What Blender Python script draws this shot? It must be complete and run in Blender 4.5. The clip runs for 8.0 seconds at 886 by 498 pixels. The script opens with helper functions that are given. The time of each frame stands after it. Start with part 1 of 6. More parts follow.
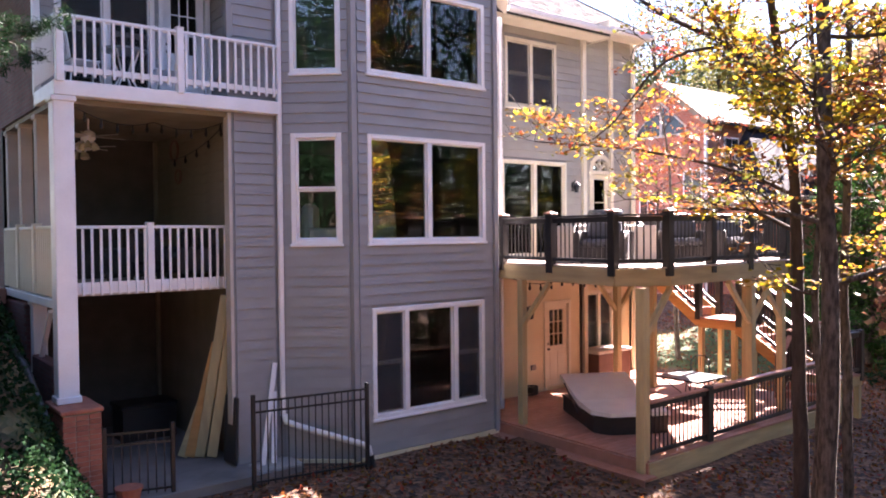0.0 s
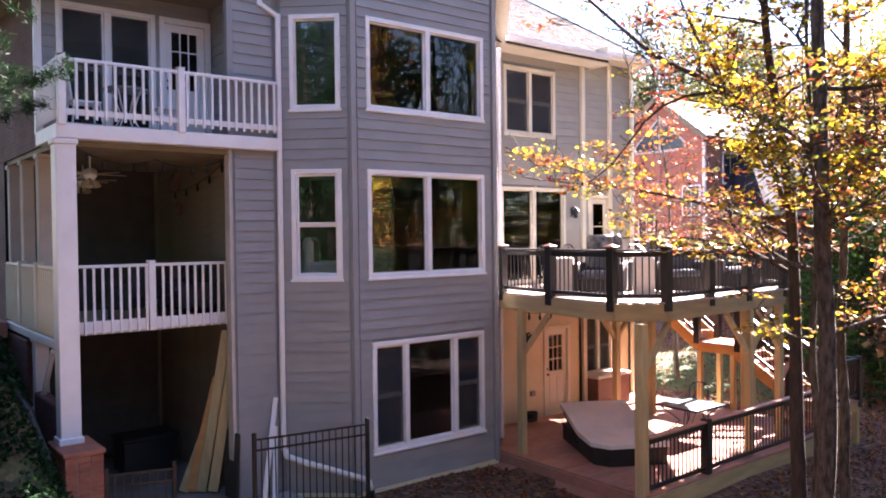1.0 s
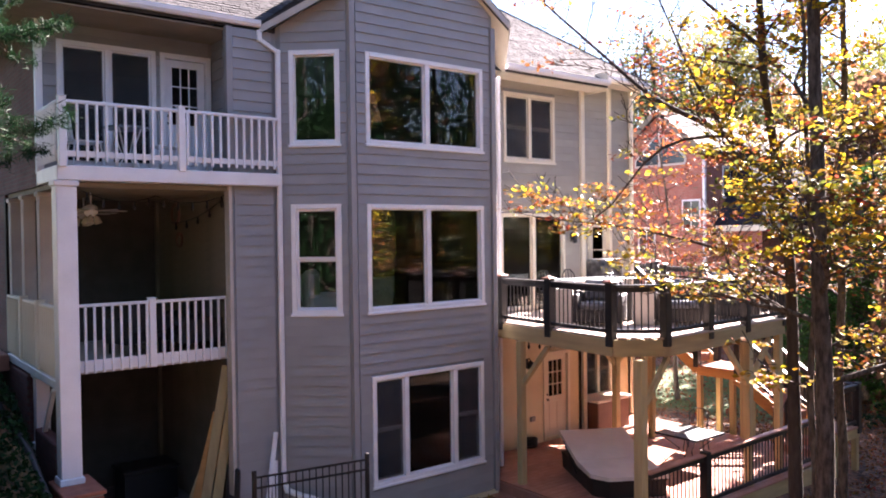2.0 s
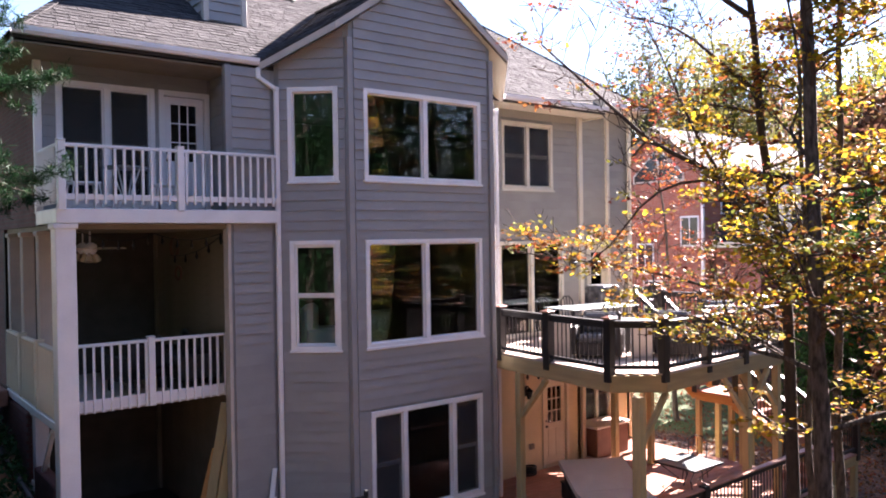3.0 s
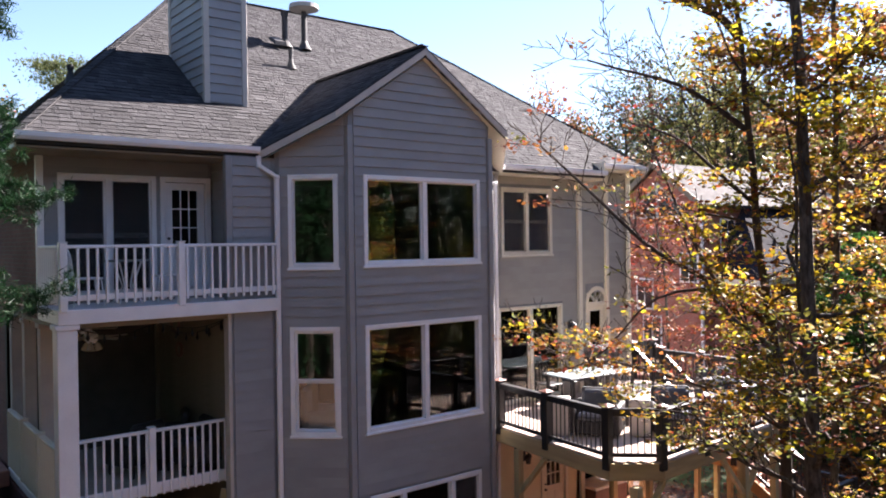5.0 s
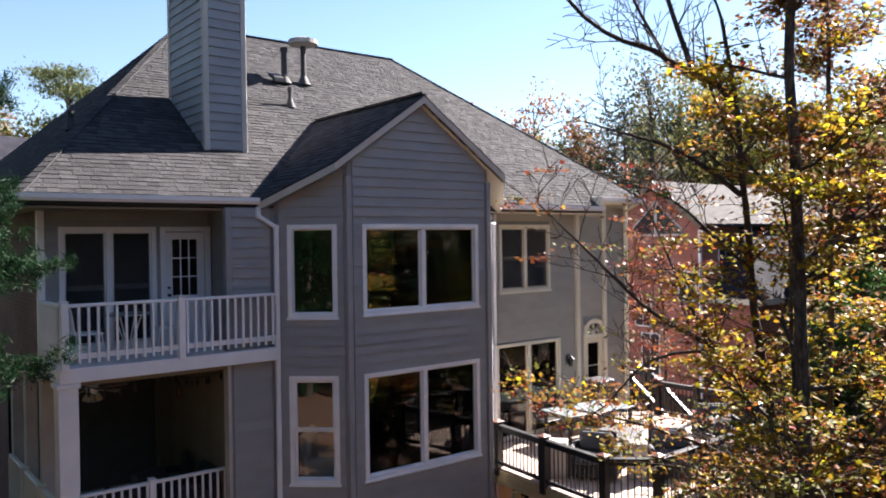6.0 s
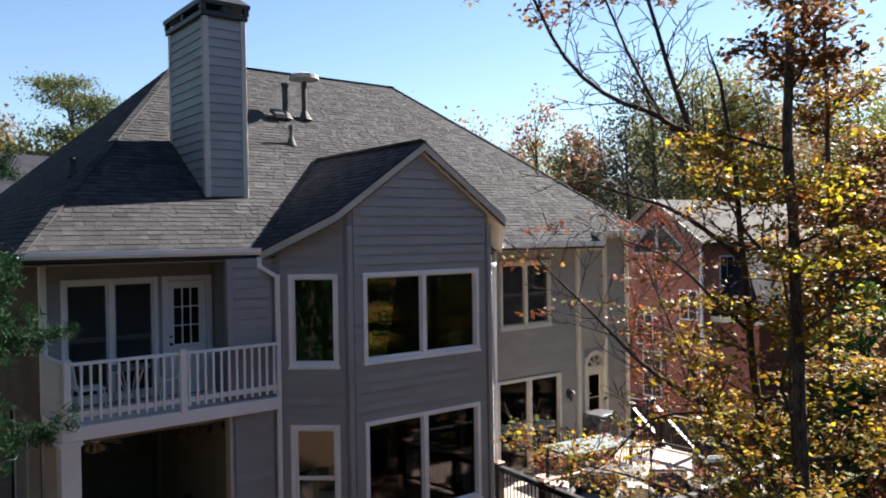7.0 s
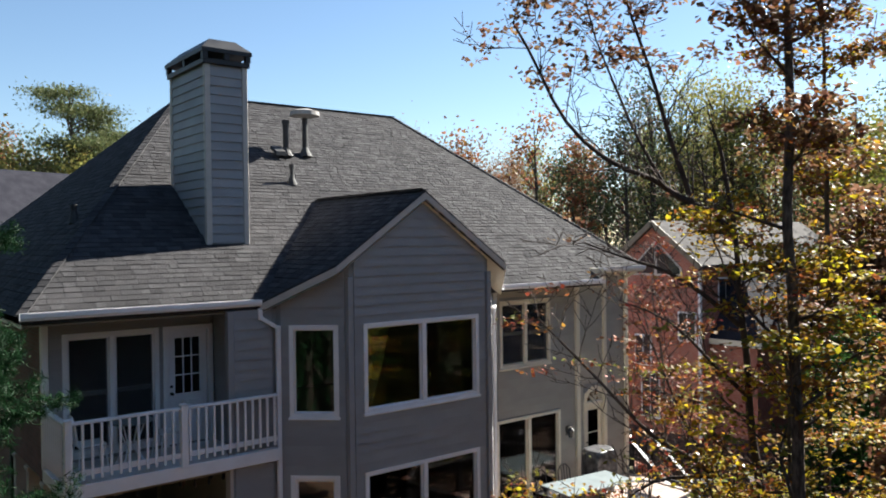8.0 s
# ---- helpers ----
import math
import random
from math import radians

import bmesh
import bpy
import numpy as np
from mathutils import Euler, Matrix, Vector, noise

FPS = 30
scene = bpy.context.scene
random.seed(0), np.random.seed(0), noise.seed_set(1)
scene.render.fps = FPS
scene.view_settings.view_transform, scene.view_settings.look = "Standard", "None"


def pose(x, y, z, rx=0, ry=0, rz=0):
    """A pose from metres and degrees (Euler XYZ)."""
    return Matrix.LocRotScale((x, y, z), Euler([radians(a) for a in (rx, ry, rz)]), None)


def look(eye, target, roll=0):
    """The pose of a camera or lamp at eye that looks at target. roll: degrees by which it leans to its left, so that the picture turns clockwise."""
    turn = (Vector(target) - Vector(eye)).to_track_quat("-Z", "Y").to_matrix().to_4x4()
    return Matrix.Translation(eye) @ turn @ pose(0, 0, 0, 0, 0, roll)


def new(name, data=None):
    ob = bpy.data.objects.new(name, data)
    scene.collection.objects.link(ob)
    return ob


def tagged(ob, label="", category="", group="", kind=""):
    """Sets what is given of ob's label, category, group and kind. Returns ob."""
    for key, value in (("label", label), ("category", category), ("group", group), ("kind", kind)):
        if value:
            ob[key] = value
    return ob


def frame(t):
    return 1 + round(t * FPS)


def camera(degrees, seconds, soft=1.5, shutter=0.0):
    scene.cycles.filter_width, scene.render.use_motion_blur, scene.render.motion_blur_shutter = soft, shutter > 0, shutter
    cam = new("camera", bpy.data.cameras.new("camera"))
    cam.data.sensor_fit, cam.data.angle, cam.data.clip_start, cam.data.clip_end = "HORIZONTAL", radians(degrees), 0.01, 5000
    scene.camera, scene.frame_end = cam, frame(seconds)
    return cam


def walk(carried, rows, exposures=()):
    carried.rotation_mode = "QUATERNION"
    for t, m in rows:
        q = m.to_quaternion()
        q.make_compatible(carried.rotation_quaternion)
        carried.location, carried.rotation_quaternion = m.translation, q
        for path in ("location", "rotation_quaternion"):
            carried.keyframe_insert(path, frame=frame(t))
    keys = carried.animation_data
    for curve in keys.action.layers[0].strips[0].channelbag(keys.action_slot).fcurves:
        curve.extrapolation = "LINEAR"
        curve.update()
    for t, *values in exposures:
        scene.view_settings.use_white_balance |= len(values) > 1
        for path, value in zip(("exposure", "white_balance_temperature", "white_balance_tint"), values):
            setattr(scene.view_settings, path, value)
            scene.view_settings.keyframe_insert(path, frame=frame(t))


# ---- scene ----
cam = camera(58.9, 8.0, 1.9)
PATH = [
    (0, (1.76, 0.807, 4.249), (2.999, 2.377, 4.206), -0.6),
    (0.5, (1.737, 0.776, 4.548), (2.977, 2.345, 4.507), -0.7),
    (1, (1.717, 0.759, 4.825), (2.958, 2.328, 4.788), -0.7),
    (1.5, (1.723, 0.734, 5.129), (2.961, 2.304, 5.092), -0.7),
    (3, (1.719, 0.685, 5.966), (2.96, 2.253, 5.944), -0.9),
    (3.5, (1.748, 0.656, 6.279), (2.988, 2.225, 6.261), -0.9),
    (4, (1.745, 0.63, 6.652), (2.984, 2.2, 6.634), -0.9),
    (4.5, (1.731, 0.626, 7.03), (2.971, 2.195, 7.016), -0.8),
    (6, (1.68, 0.524, 8.379), (2.922, 2.092, 8.358), -0.8),
    (6.5, (1.697, 0.478, 8.821), (2.935, 2.048, 8.8), -0.9),
    (7, (1.689, 0.472, 9.273), (2.927, 2.043, 9.25), -0.9),
    (7.5, (1.657, 0.478, 9.709), (2.898, 2.046, 9.686), -0.8),
    (8, (1.645, 0.46, 10.183), (2.886, 2.028, 10.162), -0.7),
]
EXPOSURES = [(0.0, 4.06, 6500, 31), (1.5, 3.88, 6450, 29), (3.0, 3.46, 6350, 27), (4.5, 3.02, 6250, 23), (6.0, 2.61, 6250, 17), (8.0, 2.1, 6220, 8)]
walk(cam, [(t, look(eye, target, roll)) for t, eye, target, roll in PATH], EXPOSURES)
SUN_EL, SUN_AZ = 33.9, 6.2  # height of the sun, and its turn from +x towards +y
sun_dir = Vector((math.cos(radians(SUN_EL)) * math.cos(radians(SUN_AZ)), math.cos(radians(SUN_EL)) * math.sin(radians(SUN_AZ)), math.sin(radians(SUN_EL))))
world = bpy.data.worlds.new("sky")
scene.world = world
world.use_nodes = True
wn = world.node_tree.nodes
sky = wn.new("ShaderNodeTexSky")
sky.sky_type = "NISHITA"
sky.sun_disc = False
sky.sun_elevation, sky.sun_rotation = radians(SUN_EL), radians(90 - SUN_AZ)
sky.air_density, sky.dust_density, sky.ozone_density = 1.0, 0.1, 2.0
wn["Background"].inputs["Strength"].default_value = 0.037
world.node_tree.links.new(sky.outputs[0], wn["Background"].inputs[0])
sun = new("sun", bpy.data.lights.new("sun", "SUN"))
sun.data.energy, sun.data.angle, sun.data.color = 5.0, radians(0.55), (1.0, 0.93, 0.82)
sun.matrix_world = look((40, 6, 40), Vector((40, 6, 40)) - sun_dir)


# ---- materials ----
def material(name, color, rough=0.6, color2=None, scale=3.0, stretch=(1, 1, 1), fine=40.0, fine_amount=0.15, bump=0.1, metal=0.0, per=0.0, island=False, spec=0.5, hue=0.0):
    """A surface with wear at two scales, fine relief, and a change of tone from piece to piece."""
    m = bpy.data.materials.new(name)
    m.use_nodes = True
    n, l = m.node_tree.nodes, m.node_tree.links
    b = n["Principled BSDF"]
    b.inputs["Roughness"].default_value, b.inputs["Metallic"].default_value = rough, metal
    b.inputs["Specular IOR Level"].default_value = spec
    co = n.new("ShaderNodeTexCoord")
    mp = n.new("ShaderNodeMapping")
    mp.inputs["Scale"].default_value = stretch
    l.new(co.outputs["Object"], mp.inputs[0])
    if per:
        inf = n.new("ShaderNodeNewGeometry" if island else "ShaderNodeObjectInfo")
        rnd = inf.outputs["Random Per Island" if island else "Random"]
        off = n.new("ShaderNodeVectorMath")
        off.operation = "SCALE"
        off.inputs[0].default_value = (37.0, 21.0, 13.0)
        l.new(rnd, off.inputs["Scale"])
        l.new(off.outputs[0], mp.inputs["Location"])
    big = n.new("ShaderNodeTexNoise")
    big.inputs["Scale"].default_value, big.inputs["Detail"].default_value = scale, 5
    sm = n.new("ShaderNodeTexNoise")
    sm.inputs["Scale"].default_value, sm.inputs["Detail"].default_value = fine, 3
    l.new(mp.outputs[0], big.inputs["Vector"])
    l.new(mp.outputs[0], sm.inputs["Vector"])
    mix = n.new("ShaderNodeMix")
    mix.data_type = "RGBA"
    c2 = color2 or [c * 0.82 for c in color]
    mix.inputs["A"].default_value, mix.inputs["B"].default_value = (*color, 1), (*c2, 1)
    ramp = n.new("ShaderNodeMapRange")
    ramp.inputs["From Min"].default_value, ramp.inputs["From Max"].default_value = 0.35, 0.65
    l.new(big.outputs["Fac"], ramp.inputs["Value"])
    l.new(ramp.outputs[0], mix.inputs["Factor"])
    hsv = n.new("ShaderNodeHueSaturation")
    l.new(mix.outputs["Result"], hsv.inputs["Color"])
    val = n.new("ShaderNodeMath")
    val.operation = "MULTIPLY_ADD"
    val.inputs[1].default_value, val.inputs[2].default_value = 2 * fine_amount, 1 - fine_amount
    l.new(sm.outputs["Fac"], val.inputs[0])
    out = val.outputs[0]
    if per:
        v2 = n.new("ShaderNodeMath")
        v2.operation = "MULTIPLY_ADD"
        v2.inputs[1].default_value, v2.inputs[2].default_value = 2 * per, 1 - per
        l.new(rnd, v2.inputs[0])
        v3 = n.new("ShaderNodeMath")
        v3.operation = "MULTIPLY"
        l.new(out, v3.inputs[0])
        l.new(v2.outputs[0], v3.inputs[1])
        out = v3.outputs[0]
        if hue:
            h = n.new("ShaderNodeMath")
            h.operation = "MULTIPLY_ADD"
            h.inputs[1].default_value, h.inputs[2].default_value = 2 * hue, 0.5 - hue
            frac = n.new("ShaderNodeMath")
            frac.operation = "FRACT"
            tw = n.new("ShaderNodeMath")
            tw.operation = "MULTIPLY"
            tw.inputs[1].default_value = 7.31
            l.new(rnd, tw.inputs[0])
            l.new(tw.outputs[0], frac.inputs[0])
            l.new(frac.outputs[0], h.inputs[0])
            l.new(h.outputs[0], hsv.inputs["Hue"])
    l.new(out, hsv.inputs["Value"])
    l.new(hsv.outputs[0], b.inputs["Base Color"])
    rr = n.new("ShaderNodeMath")
    rr.operation = "MULTIPLY_ADD"
    rr.inputs[1].default_value, rr.inputs[2].default_value = 0.25, rough - 0.12
    l.new(big.outputs["Fac"], rr.inputs[0])
    l.new(rr.outputs[0], b.inputs["Roughness"])
    if bump:
        bp = n.new("ShaderNodeBump")
        bp.inputs["Strength"].default_value, bp.inputs["Distance"].default_value = bump, 0.02
        l.new(sm.outputs["Fac"], bp.inputs["Height"])
        l.new(bp.outputs[0], b.inputs["Normal"])
    return m


def leaf_material(name, color, per=0.35, hue=0.03, through_light=0.45):
    """Leaves: a tone of its own for each leaf, and light that comes through them."""
    m = material(name, color, 0.5, [c * 0.75 for c in color], 2.0, fine=30, bump=0, per=per, island=True, hue=hue, spec=0.06)
    n, l = m.node_tree.nodes, m.node_tree.links
    tr = n.new("ShaderNodeBsdfTranslucent")
    mx = n.new("ShaderNodeMixShader")
    mx.inputs[0].default_value = through_light
    src = n["Principled BSDF"].inputs["Base Color"].links[0].from_socket
    l.new(src, tr.inputs[0])
    l.new(n["Principled BSDF"].outputs[0], mx.inputs[1])
    l.new(tr.outputs[0], mx.inputs[2])
    l.new(mx.outputs[0], n["Material Output"].inputs[0])
    return m


def glass_material(name, tint=(0.88, 0.92, 0.9), ior=1.75):
    m = bpy.data.materials.new(name)
    m.use_nodes = True
    n, l = m.node_tree.nodes, m.node_tree.links
    n.remove(n["Principled BSDF"])
    fr, tr, gl, mx = (n.new("ShaderNode" + k) for k in ("Fresnel", "BsdfTransparent", "BsdfGlossy", "MixShader"))
    fr.inputs["IOR"].default_value = ior
    tr.inputs[0].default_value = (*tint, 1)
    gl.inputs["Roughness"].default_value = 0.0
    tc, nz, bp = n.new("ShaderNodeTexCoord"), n.new("ShaderNodeTexNoise"), n.new("ShaderNodeBump")
    nz.inputs["Scale"].default_value = 1.3
    bp.inputs["Strength"].default_value, bp.inputs["Distance"].default_value = 0.012, 0.02
    l.new(tc.outputs["Object"], nz.inputs["Vector"])
    l.new(nz.outputs["Fac"], bp.inputs["Height"])
    l.new(bp.outputs[0], gl.inputs["Normal"])
    l.new(fr.outputs[0], mx.inputs[0])
    l.new(tr.outputs[0], mx.inputs[1])
    l.new(gl.outputs[0], mx.inputs[2])
    l.new(mx.outputs[0], n["Material Output"].inputs[0])
    return m


def screen_material(name):
    """Insect screen: a fine grey mesh, half see-through."""
    m = material(name, (0.045, 0.045, 0.048), 0.8, fine=200, bump=0)
    n, l = m.node_tree.nodes, m.node_tree.links
    tr, mx = n.new("ShaderNodeBsdfTransparent"), n.new("ShaderNodeMixShader")
    mx.inputs[0].default_value = 0.5
    l.new(n["Principled BSDF"].outputs[0], mx.inputs[1])
    l.new(tr.outputs[0], mx.inputs[2])
    l.new(mx.outputs[0], n["Material Output"].inputs[0])
    return m


def brick_material(name, c1, c2, mortar):
    m = material(name, c1, 0.85, c2, 1.2, fine=60, bump=0.3)
    n, l = m.node_tree.nodes, m.node_tree.links
    co = n["Texture Coordinate"]
    sep, com = n.new("ShaderNodeSeparateXYZ"), n.new("ShaderNodeCombineXYZ")
    add = n.new("ShaderNodeMath")
    l.new(co.outputs["Object"], sep.inputs[0])
    l.new(sep.outputs[0], add.inputs[0])
    l.new(sep.outputs[1], add.inputs[1])
    l.new(add.outputs[0], com.inputs[0])
    l.new(sep.outputs[2], com.inputs[1])
    br = n.new("ShaderNodeTexBrick")
    br.inputs["Scale"].default_value = 1.0
    br.inputs["Brick Width"].default_value, br.inputs["Row Height"].default_value, br.inputs["Mortar Size"].default_value = 0.21, 0.075, 0.006
    br.inputs["Color1"].default_value, br.inputs["Color2"].default_value, br.inputs["Mortar"].default_value = (*c1, 1), (*c2, 1), (*mortar, 1)
    l.new(com.outputs[0], br.inputs["Vector"])
    mul = n.new("ShaderNodeMix")
    mul.data_type, mul.blend_type = "RGBA", "MULTIPLY"
    mul.inputs["Factor"].default_value = 0.5
    hsv = n["Hue/Saturation/Value"]
    l.new(br.outputs["Color"], mul.inputs["A"])
    one = n.new("ShaderNodeMix")
    one.data_type = "RGBA"
    one.inputs["A"].default_value, one.inputs["B"].default_value = (1, 1, 1, 1), (0.6, 0.55, 0.5, 1)
    l.new(n["Map Range"].outputs[0], one.inputs["Factor"])
    l.new(one.outputs["Result"], mul.inputs["B"])
    l.new(mul.outputs["Result"], n["Principled BSDF"].inputs["Base Color"])
    bp = n["Bump"]
    inv = n.new("ShaderNodeMath")
    inv.operation = "SUBTRACT"
    inv.inputs[0].default_value = 1.0
    l.new(br.outputs["Fac"], inv.inputs[1])
    l.new(inv.outputs[0], bp.inputs["Height"])
    return m


def ground_material(name):
    """Leaf litter over soil, with thin grass where the lawn is."""
    m = bpy.data.materials.new(name)
    m.use_nodes = True
    n, l = m.node_tree.nodes, m.node_tree.links
    b = n["Principled BSDF"]
    b.inputs["Roughness"].default_value = 0.9
    co = n.new("ShaderNodeTexCoord")
    vor = n.new("ShaderNodeTexVoronoi")
    vor.inputs["Scale"].default_value = 11.0
    l.new(co.outputs["Object"], vor.inputs["Vector"])
    rmp = n.new("ShaderNodeValToRGB")
    e = rmp.color_ramp.elements
    e[0].position, e[0].color = 0.0, (0.018, 0.011, 0.008, 1)
    e[1].position, e[1].color = 1.0, (0.20, 0.11, 0.055, 1)
    for p, c in ((0.3, (0.06, 0.03, 0.019, 1)), (0.55, (0.11, 0.053, 0.03, 1)), (0.8, (0.15, 0.075, 0.042, 1))):
        k = e.new(p)
        k.color = c
    sep = n.new("ShaderNodeSeparateColor")
    l.new(vor.outputs["Color"], sep.inputs[0])
    l.new(sep.outputs[0], rmp.inputs[0])
    big = n.new("ShaderNodeTexNoise")
    big.inputs["Scale"].default_value, big.inputs["Detail"].default_value = 0.35, 6
    l.new(co.outputs["Object"], big.inputs["Vector"])
    grass = n.new("ShaderNodeTexNoise")
    grass.inputs["Scale"].default_value, grass.inputs["Detail"].default_value = 14, 4
    l.new(co.outputs["Object"], grass.inputs["Vector"])
    gc = n.new("ShaderNodeValToRGB")
    gc.color_ramp.elements[0].color, gc.color_ramp.elements[1].color = (0.015, 0.035, 0.007, 1), (0.075, 0.115, 0.022, 1)
    l.new(grass.outputs["Fac"], gc.inputs[0])
    at = n.new("ShaderNodeAttribute")
    at.attribute_name = "grass"
    th = n.new("ShaderNodeMath")
    th.operation = "ADD"
    l.new(at.outputs["Fac"], th.inputs[0])
    l.new(big.outputs["Fac"], th.inputs[1])
    st = n.new("ShaderNodeMapRange")
    st.inputs["From Min"].default_value, st.inputs["From Max"].default_value = 0.95, 1.1
    l.new(th.outputs[0], st.inputs["Value"])
    mix = n.new("ShaderNodeMix")
    mix.data_type = "RGBA"
    l.new(st.outputs[0], mix.inputs["Factor"])
    l.new(rmp.outputs[0], mix.inputs["A"])
    l.new(gc.outputs[0], mix.inputs["B"])
    l.new(mix.outputs["Result"], b.inputs["Base Color"])
    bp = n.new("ShaderNodeBump")
    bp.inputs["Strength"].default_value, bp.inputs["Distance"].default_value = 0.6, 0.04
    l.new(vor.outputs["Distance"], bp.inputs["Height"])
    l.new(bp.outputs[0], b.inputs["Normal"])
    return m


M_SIDING = material("grey_siding", (0.30, 0.295, 0.30), 0.6, (0.265, 0.26, 0.265), 1.6, (1, 1, 1), 70, 0.08, 0.05, per=0.04)
# the grey siding again, with warm bounce light from the deck in its colour
M_SIDING_BOUNCE = material("bounce_warmed_siding", (0.37, 0.345, 0.30), 0.6, (0.33, 0.305, 0.265), 1.6, (1, 1, 1), 70, 0.08, 0.05, per=0.04)
M_SHEATH = material("grey_sheathing", (0.25, 0.25, 0.255), 0.7)
M_WHITE = material("white_paint", (0.84, 0.82, 0.83), 0.45, (0.77, 0.75, 0.76), 2.5, fine=60, fine_amount=0.06, bump=0.03)
M_STUCCO = material("cream_stucco", (0.76, 0.66, 0.45), 0.9, (0.69, 0.59, 0.39), 1.5, fine=90, fine_amount=0.1, bump=0.25)
M_CREAM = material("cream_paint", (0.76, 0.70, 0.56), 0.5, (0.70, 0.63, 0.50), 2.0, fine=60, fine_amount=0.05, bump=0.03)
# tan kept low, so part of the porch's dimness sits in the colour
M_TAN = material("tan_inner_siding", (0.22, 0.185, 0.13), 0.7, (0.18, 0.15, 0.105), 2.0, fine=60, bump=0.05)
M_SHINGLE = material("grey_shingles", (0.060, 0.057, 0.059), 0.95, (0.042, 0.041, 0.043), 2.2, fine=110, fine_amount=0.35, bump=0.5, spec=0.12, per=0.24, island=True)
M_SHINGLE_P = material("grey_shingle_pieces", (0.060, 0.057, 0.059), 0.95, (0.042, 0.041, 0.043), 2.2, fine=110, fine_amount=0.35, bump=0.5, spec=0.12, per=0.24)
M_BLACK = material("black_metal", (0.008, 0.008, 0.010), 0.5, (0.014, 0.013, 0.014), 3, fine=80, bump=0.03)
M_PIPE = material("dark_vent_metal", (0.012, 0.012, 0.014), 0.6, (0.022, 0.02, 0.02), 4, fine=50, bump=0.05)
M_LEAD = material("grey_flashing", (0.04, 0.039, 0.039), 0.7, (0.03, 0.03, 0.03), 6, fine=50, bump=0.05)
M_CAP = material("brown_post_cap", (0.20, 0.085, 0.06), 0.45, (0.27, 0.12, 0.085), 4, fine=60, bump=0.05)
M_TIMBER = material("treated_timber", (0.52, 0.42, 0.22), 0.75, (0.40, 0.32, 0.17), 1.4, (6, 6, 0.7), 25, 0.15, 0.12, per=0.12)
M_TIMBER_H = material("treated_beam", (0.47, 0.36, 0.19), 0.75, (0.36, 0.28, 0.15), 1.4, (0.8, 0.8, 6), 25, 0.15, 0.12, per=0.12)
M_ORANGE = material("fresh_stringer", (0.52, 0.27, 0.09), 0.7, (0.42, 0.21, 0.07), 1.6, (1, 1, 5), 25, 0.15, 0.1)
M_DECK = material("red_brown_deck", (0.42, 0.19, 0.13), 0.40, (0.35, 0.155, 0.105), 1.2, (4, 4, 4), 30, 0.12, 0.08, per=0.14, spec=0.6)
M_DECK_UP = material("pale_tan_deck", (0.52, 0.40, 0.33), 0.45, (0.44, 0.33, 0.27), 1.2, (4, 4, 4), 30, 0.12, 0.08, per=0.12)
M_SCREEN = screen_material("insect_screen")
M_GLASS = glass_material("window_glass")
M_BRICK = brick_material("red_brick", (0.42, 0.135, 0.09), (0.34, 0.10, 0.07), (0.42, 0.34, 0.29))
# red brick darkened for the shaded west side, shade held in the colour
M_BRICK_SHADED = brick_material("shade_toned_brick", (0.17, 0.058, 0.05), (0.12, 0.042, 0.036), (0.12, 0.09, 0.08))
# concrete darkened to carry the shade under the porch
M_CONC_SHADED = material("shade_toned_concrete", (0.18, 0.165, 0.155), 0.9, (0.12, 0.11, 0.10), 1.5, fine=60, fine_amount=0.15, bump=0.2)
M_BRICKP = material("brick_piece", (0.36, 0.13, 0.08), 0.85, (0.26, 0.09, 0.06), 6, fine=70, fine_amount=0.2, bump=0.3, per=0.25)
M_MORTAR = material("mortar", (0.34, 0.29, 0.25), 0.95, fine=80, bump=0.3)
M_GROUND = ground_material("leaf_litter_ground")
M_CONC = material("grey_concrete", (0.33, 0.31, 0.29), 0.9, (0.25, 0.235, 0.22), 1.5, fine=60, fine_amount=0.12, bump=0.2)
# room walls and wood floor are coloured dark to stand for unlit rooms
M_DIM_TONED = material("dim_toned_walls", (0.09, 0.078, 0.064), 0.9)
M_WOODFLOOR = material("wood_floor", (0.09, 0.05, 0.03), 0.45, (0.07, 0.04, 0.025), 2, (1, 6, 1), 20)
M_BARK = material("grey_brown_bark", (0.15, 0.125, 0.105), 0.95, (0.05, 0.041, 0.035), 7, (3, 3, 0.9), 45, 0.4, 1.0, spec=0.08)
M_TWIG = material("dark_bark", (0.075, 0.058, 0.05), 0.9, (0.045, 0.036, 0.032), 5, (3, 3, 1), 40, 0.25, 0.3, spec=0.08)
M_YELLOW = leaf_material("yellow_leaves", (0.39, 0.28, 0.02), 0.42, 0.04, 0.52)
M_AMBER = leaf_material("amber_leaves", (0.28, 0.125, 0.03), 0.4, 0.03, 0.42)
M_RUST = leaf_material("rust_leaves", (0.25, 0.075, 0.03), 0.4, 0.03, 0.4)
M_BROWNLEAF = leaf_material("brown_leaves", (0.19, 0.105, 0.058), 0.5, 0.025, 0.42)
M_OLIVE = leaf_material("olive_leaves", (0.19, 0.19, 0.035), 0.4, 0.04, 0.35)
M_NEEDLE = leaf_material("green_needles", (0.045, 0.11, 0.025), 0.4, 0.02, 0.3)
M_NEEDLE2 = leaf_material("blue_green_needles", (0.012, 0.036, 0.014), 0.4, 0.02, 0.25)
# far foliage: lightened colours that carry the haze of distance
M_FAR_OLIVE = leaf_material("hazed_olive_foliage", (0.24, 0.23, 0.07), 0.35, 0.03, 0.4)
M_FAR_BROWN = leaf_material("hazed_brown_foliage", (0.22, 0.16, 0.115), 0.3, 0.02, 0.35)
M_FAR_RUST = leaf_material("hazed_rust_foliage", (0.26, 0.125, 0.06), 0.35, 0.03, 0.35)
